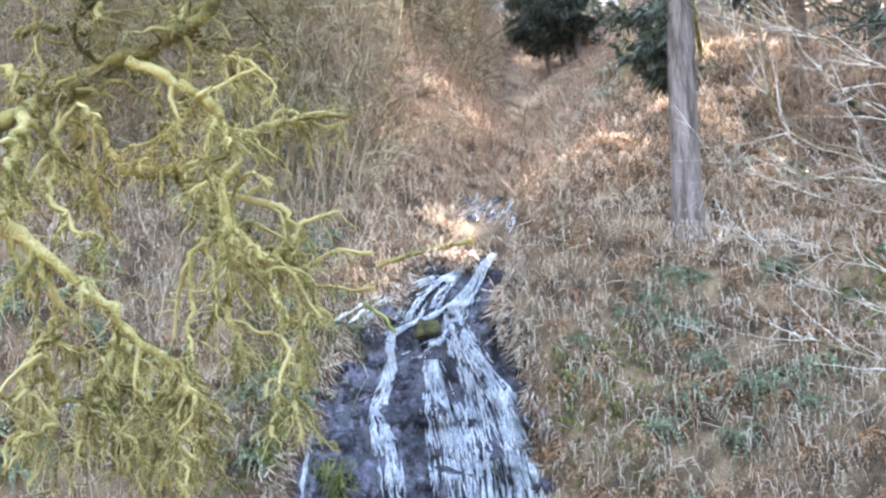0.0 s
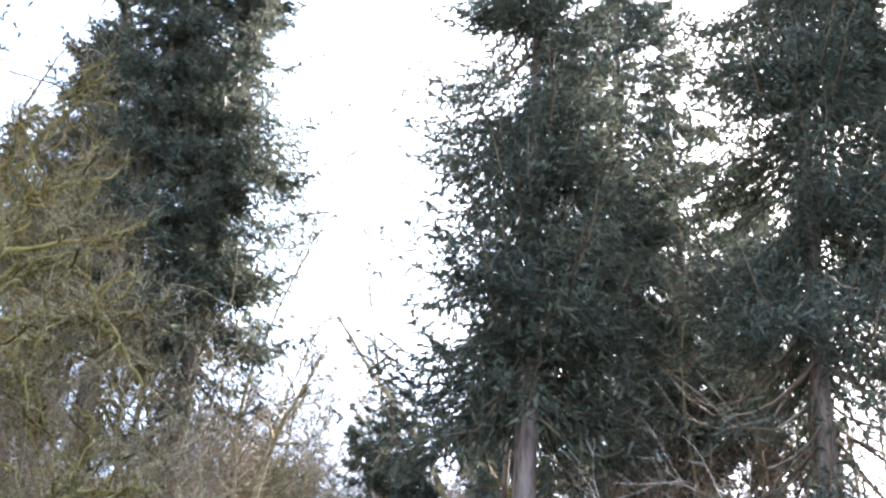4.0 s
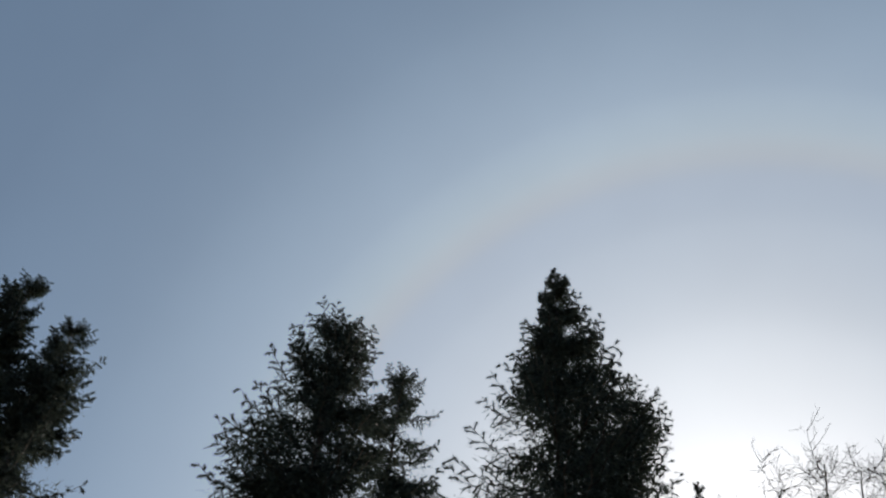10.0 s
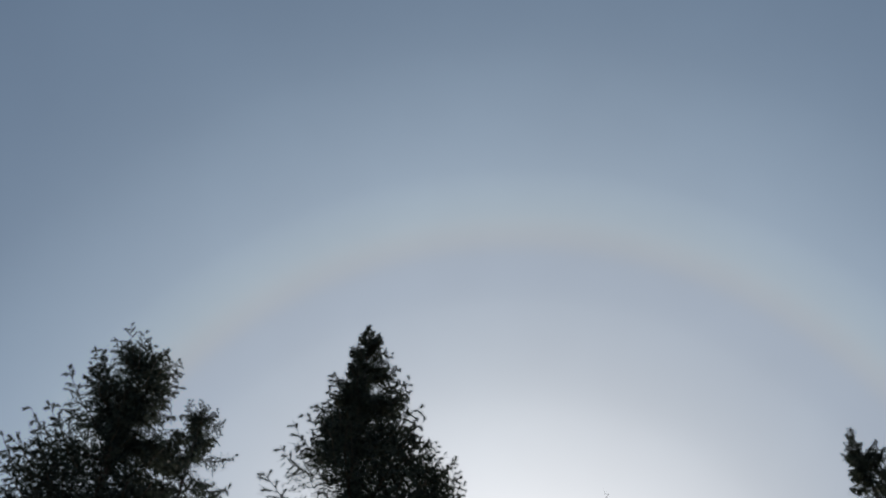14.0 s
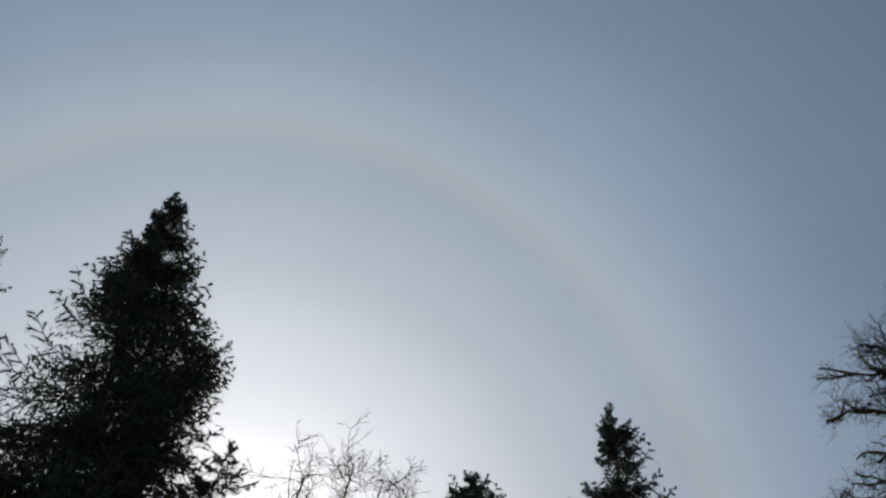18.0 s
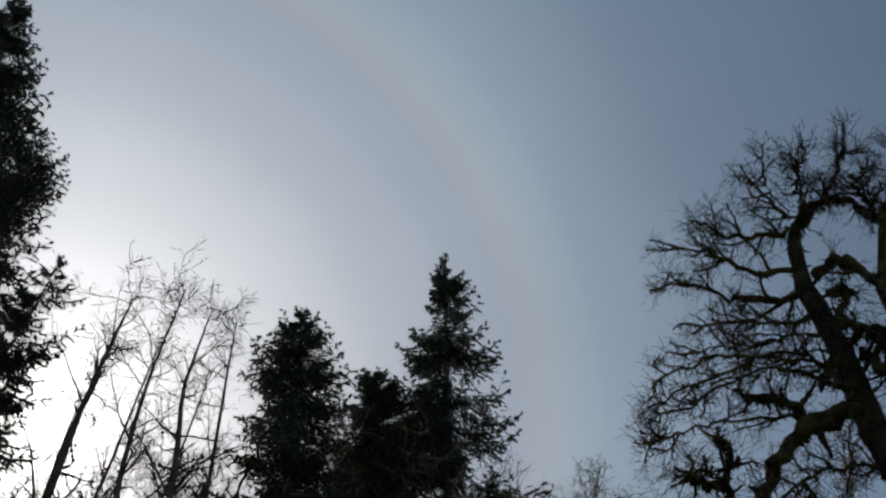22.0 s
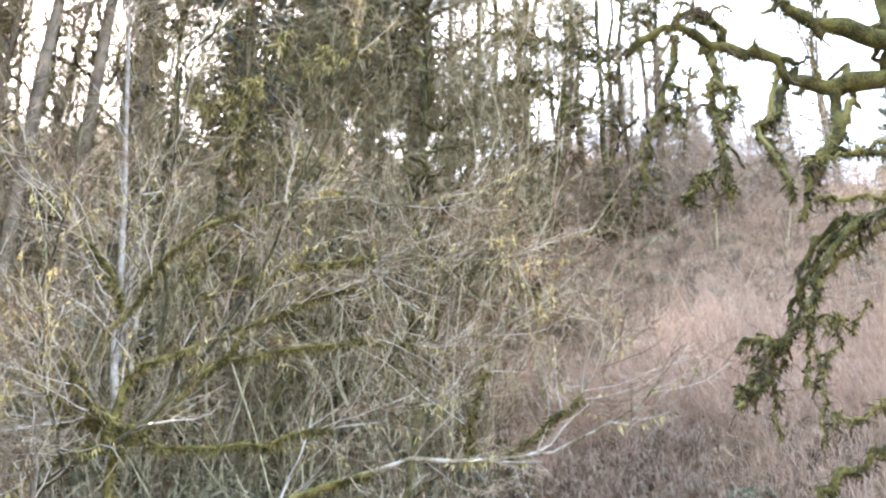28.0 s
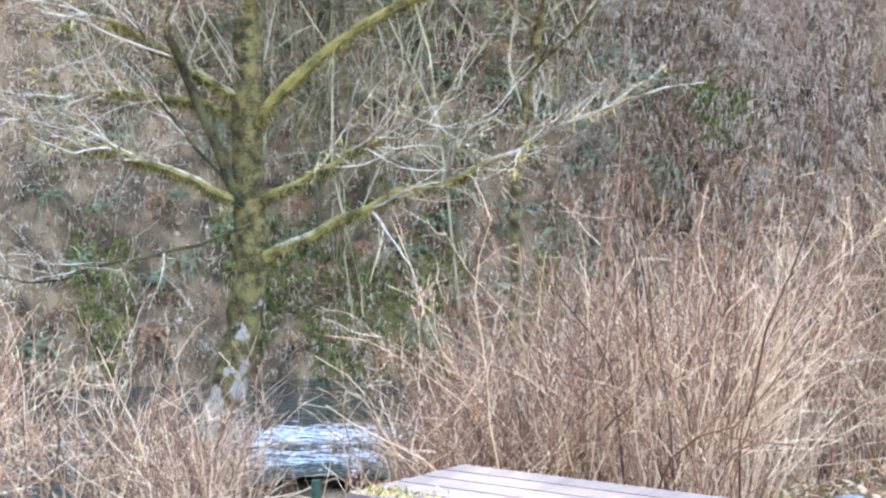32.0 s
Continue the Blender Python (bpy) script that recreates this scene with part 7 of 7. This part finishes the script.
def ferns():
    leaf = [mesh_of("frond", *frond(q, 0.45), M_FERN, False) for q in (0.6, 0.8, 1.0)]
    one = empty("fern", (0, 0, 0), "green sword fern with arching fronds on the bank", "fern", "ferns on the bank")
    for k in range(16):
        p = part("frond", leaf[k % 3], one)
        p.rotation_euler = (radians(-6 + 5 * (k % 4)), 0, k * 2.4)
    named = [(11.1, 7.8), (10.3, 7.9), (8.9, 7.4), (9.3, 6.8), (11.7, 3.8), (10.0, 6.1), (10.8, 5.9), (11.2, 4.3), (8.0, 6.4), (13.4, 3.2), (10.4, 3.0), (5.9, 5.4), (6.3, 4.0), (15.5, 2.0), (12.6, 1.0), (9.2, 1.2), (16.2, 3.6),
             (17.5, 6.5), (14.5, 8.0), (18.6, 8.4), (-15.5, 6.4), (-18.0, 9.0), (-12.0, 14.0), (-6.5, 14.2), (-9.5, 3.2), (-17.5, 1.0), (-8.2, 1.0), (-13.5, 4.5), (-5.2, 12.2), (-4.5, 14.6),
             (40.0, 8.2), (45.5, 5.0), (52.0, 6.0), (55.0, 8.0), (57.0, 4.5), (50.5, 3.5), (58.2, 7.0), (53.6, 2.0), (44.0, 2.0), (60.5, 6.0), (56.0, 0.5), (42.0, 5.5), (54.2, 9.5), (48.8, 8.5)]
    for k, (az, el) in enumerate(named):
        m = fern_pose(*spot_at(az, el), rng.uniform(0.9, 1.3), 34)
        if k:
            copy_thing(one, m)
        else:
            one.matrix_basis = m
    # the many more that no one could count, living and withered
    for name, mat, sag, tilt, label, zones in (
            ("fern_cover", M_FERN, 0.15, 30, "green sword ferns spread over the hillside", ((120, -24, -4, 0.6, 14), (42, 6, 36, 0.8, 16), (230, 36, 64, 0.6, 14), (16, 62, 67, 0.8, 3.0), (14, 64, 76, 2, 16))),
            ("dead_fern_cover", M_DEADFERN, 0.8, 35, "withered brown ferns hanging on the hillside", ((110, -24, -4, 0.4, 12), (280, 4, 24, 0.2, 9), (150, 36, 64, 0.5, 14), (24, 62, 69, 0.3, 2.2)))):
        fr = [frond(q, sag) for q in (0.6, 0.8, 1.0)]
        items = []
        for n, a0, a1, s0, s1 in zones:
            az, s, x, y, _ = scatter(n, a0, a1, s0, s1, 1.2)
            ok = off_falls(az, s)
            for p, q in zip(x[ok], y[ok]):
                m = fern_pose(p, q, rng.uniform(0.8, 1.35), tilt)
                for k in range(12):
                    mm = np.array(m @ Matrix.Rotation(k * 2.4, 4, "Z") @ Matrix.Rotation(radians(rng.uniform(-10, 12)), 4, "X"))
                    v, f = fr[k % 3]
                    items.append((v @ mm[:3, :3].T + mm[:3, 3], f))
        tagged(new(name, mesh_of(name, *join(items), mat, False)), label, "ferns", kind="stuff")


ferns()


def green_plants():
    """Fresh green leaves at the foot of the bare slope."""
    base, way = [], []
    for az, el, wide, n in ((67.5, 6.2, 0.55, 150), (67.9, 4.7, 0.4, 80), (68.6, 5.6, 0.3, 40)):
        for _ in range(n):
            x, y = spot_at(az + rng.normal(0, wide), el + rng.normal(0, wide * 0.7))
            base.append(np.array([[x, y, float(ground_z(x, y))]]) + rng.normal(scale=0.05, size=(9, 3)))
            way.append(norm(rng.normal(scale=0.7, size=(9, 3)) + np.array([-0.3, -0.2, 0.6])))
    base, way = np.concatenate(base), np.concatenate(way)
    tagged(new("green_plants", mesh_of("green_plants", *blades(base, way, rng.uniform(0.08, 0.22, len(base)), rng.uniform(0.03, 0.07, len(base))), M_GRASS, False)), "bright green leafy plants at the slope's foot", "plants", kind="stuff")


green_plants()


# ---- the near bank: canes, grass and the picnic table ----
def canes(name, n, mat, label, tilt, wig, thick, share):
    az = rng.uniform(33, 82, n)
    r = rng.uniform(6.6, 13.0, n)
    h = np.interp(az, [33, 40, 45, 52, 57, 64, 72, 82], [1.45, 1.4, 1.1, 1.0, 1.65, 2.3, 2.9, 3.1]) * rng.uniform(0.45, 1.1, n)
    keep = (vnoise(r * np.sin(np.radians(az)) * 0.9, r * np.cos(np.radians(az)) * 0.9, 0, 71) > 0.3) | (az > 60)
    keep &= ~((az > 69.6) & (r < 11.2)) & ~((az < 70) & (r < 7.2) & (az > 47))
    keep &= rng.uniform(size=n) < np.interp(az, [33, 44, 46.5, 48, 53.2, 55, 62, 82], [0.55, 0.55, 0.5, 0.03, 0.03, 0.5, 0.95, 1.0])
    az, r, h = az[keep], r[keep], h[keep]
    x, y = r * np.sin(np.radians(az)), r * np.cos(np.radians(az))
    N = len(x)
    P = np.empty((N, 9, 3))
    P[:, 0] = np.stack([x, y, ground_z(x, y) - 0.05], -1)
    d = norm(rng.normal(scale=tilt, size=(N, 3)) + np.array([0, 0, 1.0]))
    bow = rng.normal(scale=0.035, size=(N, 3)) * np.array([1, 1, 0.2])
    for k in range(1, 9):
        d = norm(d + bow + rng.normal(scale=wig, size=(N, 3)))
        P[:, k] = P[:, k - 1] + d * (h / 8)[:, None]
    R = thick * (0.003 + 0.006 * rng.uniform(0, 1, (N, 1)) ** 2) * np.linspace(1.1, 0.45, 9)[None]
    a = grow(P, R, share[0], (0.2, 0.7), (20, 65), 5, 0.05, 0.2, 0.25, 1.0, 0.6, rmin=0.0026)
    b = grow(a[0][::2], a[1][::2], share[1], (0.1, 0.35), (25, 70), 4, 0.05, 0.25, 0.2, 1.0, 0.7, rmin=0.002)
    tagged(new(name, mesh_of(name, *join([tubes(P, R, 3), strips(*a), strips(*b)]), mat)), label, "brush", kind="stuff")


M_REDCANE = material("red_brown_canes", (0.10, 0.05, 0.035), (0.36, 0.21, 0.14), 0.6, 0.8, 40, 0, isle=0.7, third=(0.21, 0.115, 0.075))
canes("canes", 4200, M_CANE, "dense thicket of bare tan canes on the near bank", 0.28, 0.19, 0.95, (5, 2))
canes("canes", 1500, M_REDCANE, "upright red-brown canes among paler ones", 0.2, 0.11, 1.1, (4, 2))


def fallen_leaves():
    """Dead leaves lying on the open ground beside the canes."""
    n = 5200
    az, r = rng.uniform(64, 84, n), rng.uniform(6.0, 14, n)
    x, y = r * np.sin(np.radians(az)), r * np.cos(np.radians(az))
    base = np.stack([x, y, ground_z(x, y) + 0.015], -1)
    way = norm(rng.normal(size=(n, 3)) * np.array([1, 1, 0.25]) + np.array([0, 0, 0.12]))
    up = norm(rng.normal(scale=0.35, size=(n, 3)) + np.array([0, 0, 1.0]))
    tagged(new("fallen_leaves", mesh_of("fallen_leaves", *blades(base, way, rng.uniform(0.05, 0.13, n), rng.uniform(0.03, 0.08, n), up), M_DEADLEAF, False)), "dry orange-brown leaves littering the near bank", "leaves", kind="stuff")


M_DEADLEAF = material("dead_leaves", (0.20, 0.10, 0.055), (0.62, 0.42, 0.28), 0.85, 1, 30, 0, transl=0.15, isle=0.9, third=(0.42, 0.24, 0.14))
fallen_leaves()


def near_grass():
    n = 9000
    az = rng.uniform(30, 95, n)
    r = rng.uniform(3.0, 11, n)
    keep = vnoise(r * np.sin(np.radians(az)) * 0.8, r * np.cos(np.radians(az)) * 0.8, 0, 60) > 0.35
    az, r = az[keep], r[keep]
    x, y = r * np.sin(np.radians(az)), r * np.cos(np.radians(az))
    base = np.stack([x, y, ground_z(x, y) - 0.01], -1)
    d = norm(rng.normal(scale=0.4, size=base.shape) + np.array([0, 0, 1.0]))
    v = blades(base, d, rng.uniform(0.05, 0.16, len(x)), np.full(len(x), 0.006))
    tagged(new("grass", mesh_of("grass", *v, M_GRASS, False)), "short green grass on the near bank", "grass", kind="stuff")


near_grass()


def box_mesh(name, sx, sy, sz, mat, bevel=0.006):
    bm = bmesh.new()
    bmesh.ops.create_cube(bm, size=1.0)
    bmesh.ops.scale(bm, vec=(sx, sy, sz), verts=bm.verts)
    bmesh.ops.bevel(bm, geom=list(bm.edges), offset=bevel, segments=2, affect="EDGES")
    me = bpy.data.meshes.new(name)
    bm.to_mesh(me)
    bm.free()
    me.materials.append(mat)
    return me


def picnic_table():
    ob = empty("picnic_table", (3.82, 1.82, 0.0), "grey-brown painted plank picnic table", "table")
    board = box_mesh("board", 0.1445, 1.84, 0.04, M_WOOD)
    for k in range(5):
        p = part("board", board, ob)
        p.location = (-0.294 + 0.147 * k, 0, 0.73)
    seat = box_mesh("bench_board", 0.24, 1.84, 0.04, M_WOOD)
    for sx in (-0.66, 0.66):
        part("bench_board", seat, ob).location = (sx, 0, 0.43)
    cleat, bar = box_mesh("cleat", 0.68, 0.09, 0.045, M_WOOD), box_mesh("seat_rail", 1.5, 0.045, 0.09, M_WOOD)
    leg = box_mesh("leg", 0.05, 0.09, 0.86, M_WOOD)
    for sy in (-0.62, 0.62):
        part("cleat", cleat, ob).location = (0, sy, 0.686)
        part("seat_rail", bar, ob).location = (0, sy + 0.07, 0.36)
        for sx in (-1, 1):
            q = part("leg", leg, ob)
            q.location = (sx * 0.40, sy, 0.34)
            q.rotation_euler = (0, -sx * radians(28), 0)


picnic_table()


def post_and_stone():
    bm = bmesh.new()
    bmesh.ops.create_cone(bm, cap_ends=True, segments=10, radius1=0.03, radius2=0.028, depth=0.9)
    bmesh.ops.bevel(bm, geom=list(bm.edges), offset=0.006, segments=1, affect="EDGES")
    me = bpy.data.meshes.new("stake")
    bm.to_mesh(me)
    bm.free()
    me.materials.append(M_STAKE)
    ob = tagged(new("stake", me), "short dark green stake at the bank's edge", "stake")
    x, y, z = polar(50.3, -10.6, 7.0)
    ob.location = (x, y, z - 0.42)
    x, y = 9.2 * math.sin(radians(73.4)), 9.2 * math.cos(radians(73.4))
    st = rock_lump("stone", 73.4, 0, 9.2, 0.13, M_STONE, "small grey stone in the leaf litter", (1.3, 1.0, 0.7), 9)
    st.location = (x, y, float(ground_z(x, y)) + 0.04)


M_STAKE = material("green_paint", (0.012, 0.035, 0.024), (0.03, 0.07, 0.045), 0.6, 6, 60, 0.2, 0.003)
M_STONE = material("grey_stone", (0.14, 0.14, 0.14), (0.30, 0.30, 0.30), 0.9, 6, 40, 0.4, 0.01)
post_and_stone()


def table_litter():
    N = 260
    base = np.stack([rng.normal(3.52, 0.05, N), rng.normal(2.62, 0.10, N), np.full(N, 0.752)], -1)
    keep = (base[:, 0] > 3.46) & (base[:, 1] < 2.73)
    base = base[keep]
    d = norm(rng.normal(scale=0.8, size=base.shape) + np.array([0, 0, 0.5]))
    ob = new("moss_clump", mesh_of("moss_clump", *blades(base, d, rng.uniform(0.01, 0.035, len(base)), np.full(len(base), 0.008)), M_MOSS, False))
    tagged(ob, "small clump of yellow moss on the table corner", "moss", kind="stuff")


table_litter()


def riffles_and_glints():
    """White broken water on the creek, with sky reflections put in as white flecks."""
    N = 520
    az = rng.normal(50.6, 1.9, N)
    az[:60] = rng.uniform(36, 60, 60)
    r = rng.normal(24.2, 0.55, N)
    r[:60] = rng.uniform(20, 26, 60)
    r[60:200] = rng.normal(21.6, 0.5, 140)
    x, y = r * np.sin(np.radians(az)), r * np.cos(np.radians(az))
    n = 5
    along_az = 0.04 + 0.26 * rng.uniform(0, 1, N) ** 2
    t = np.linspace(-1, 1, n)
    cx, cy = np.cos(np.radians(az)), -np.sin(np.radians(az))
    P = np.stack([x[:, None] + cx[:, None] * t * along_az[:, None], y[:, None] + cy[:, None] * t * along_az[:, None], np.full((N, n), -1.985)], -1)
    P[:, :, 1] += rng.normal(scale=0.03, size=(N, n))
    R = rng.uniform(0.006, 0.032, (N, 1)) * np.sin(np.linspace(0.3, 2.85, n))[None]
    v, f = tubes(P, R, 4)
    v[:, 2] = -1.985 + (v[:, 2] + 1.985) * 0.5
    tagged(new("riffles_and_glints", mesh_of("riffles_and_glints", v, f, M_FOAM_GLINT)), "white foam flecks and painted sky glints on the creek", "foam", kind="stuff")


riffles_and_glints()
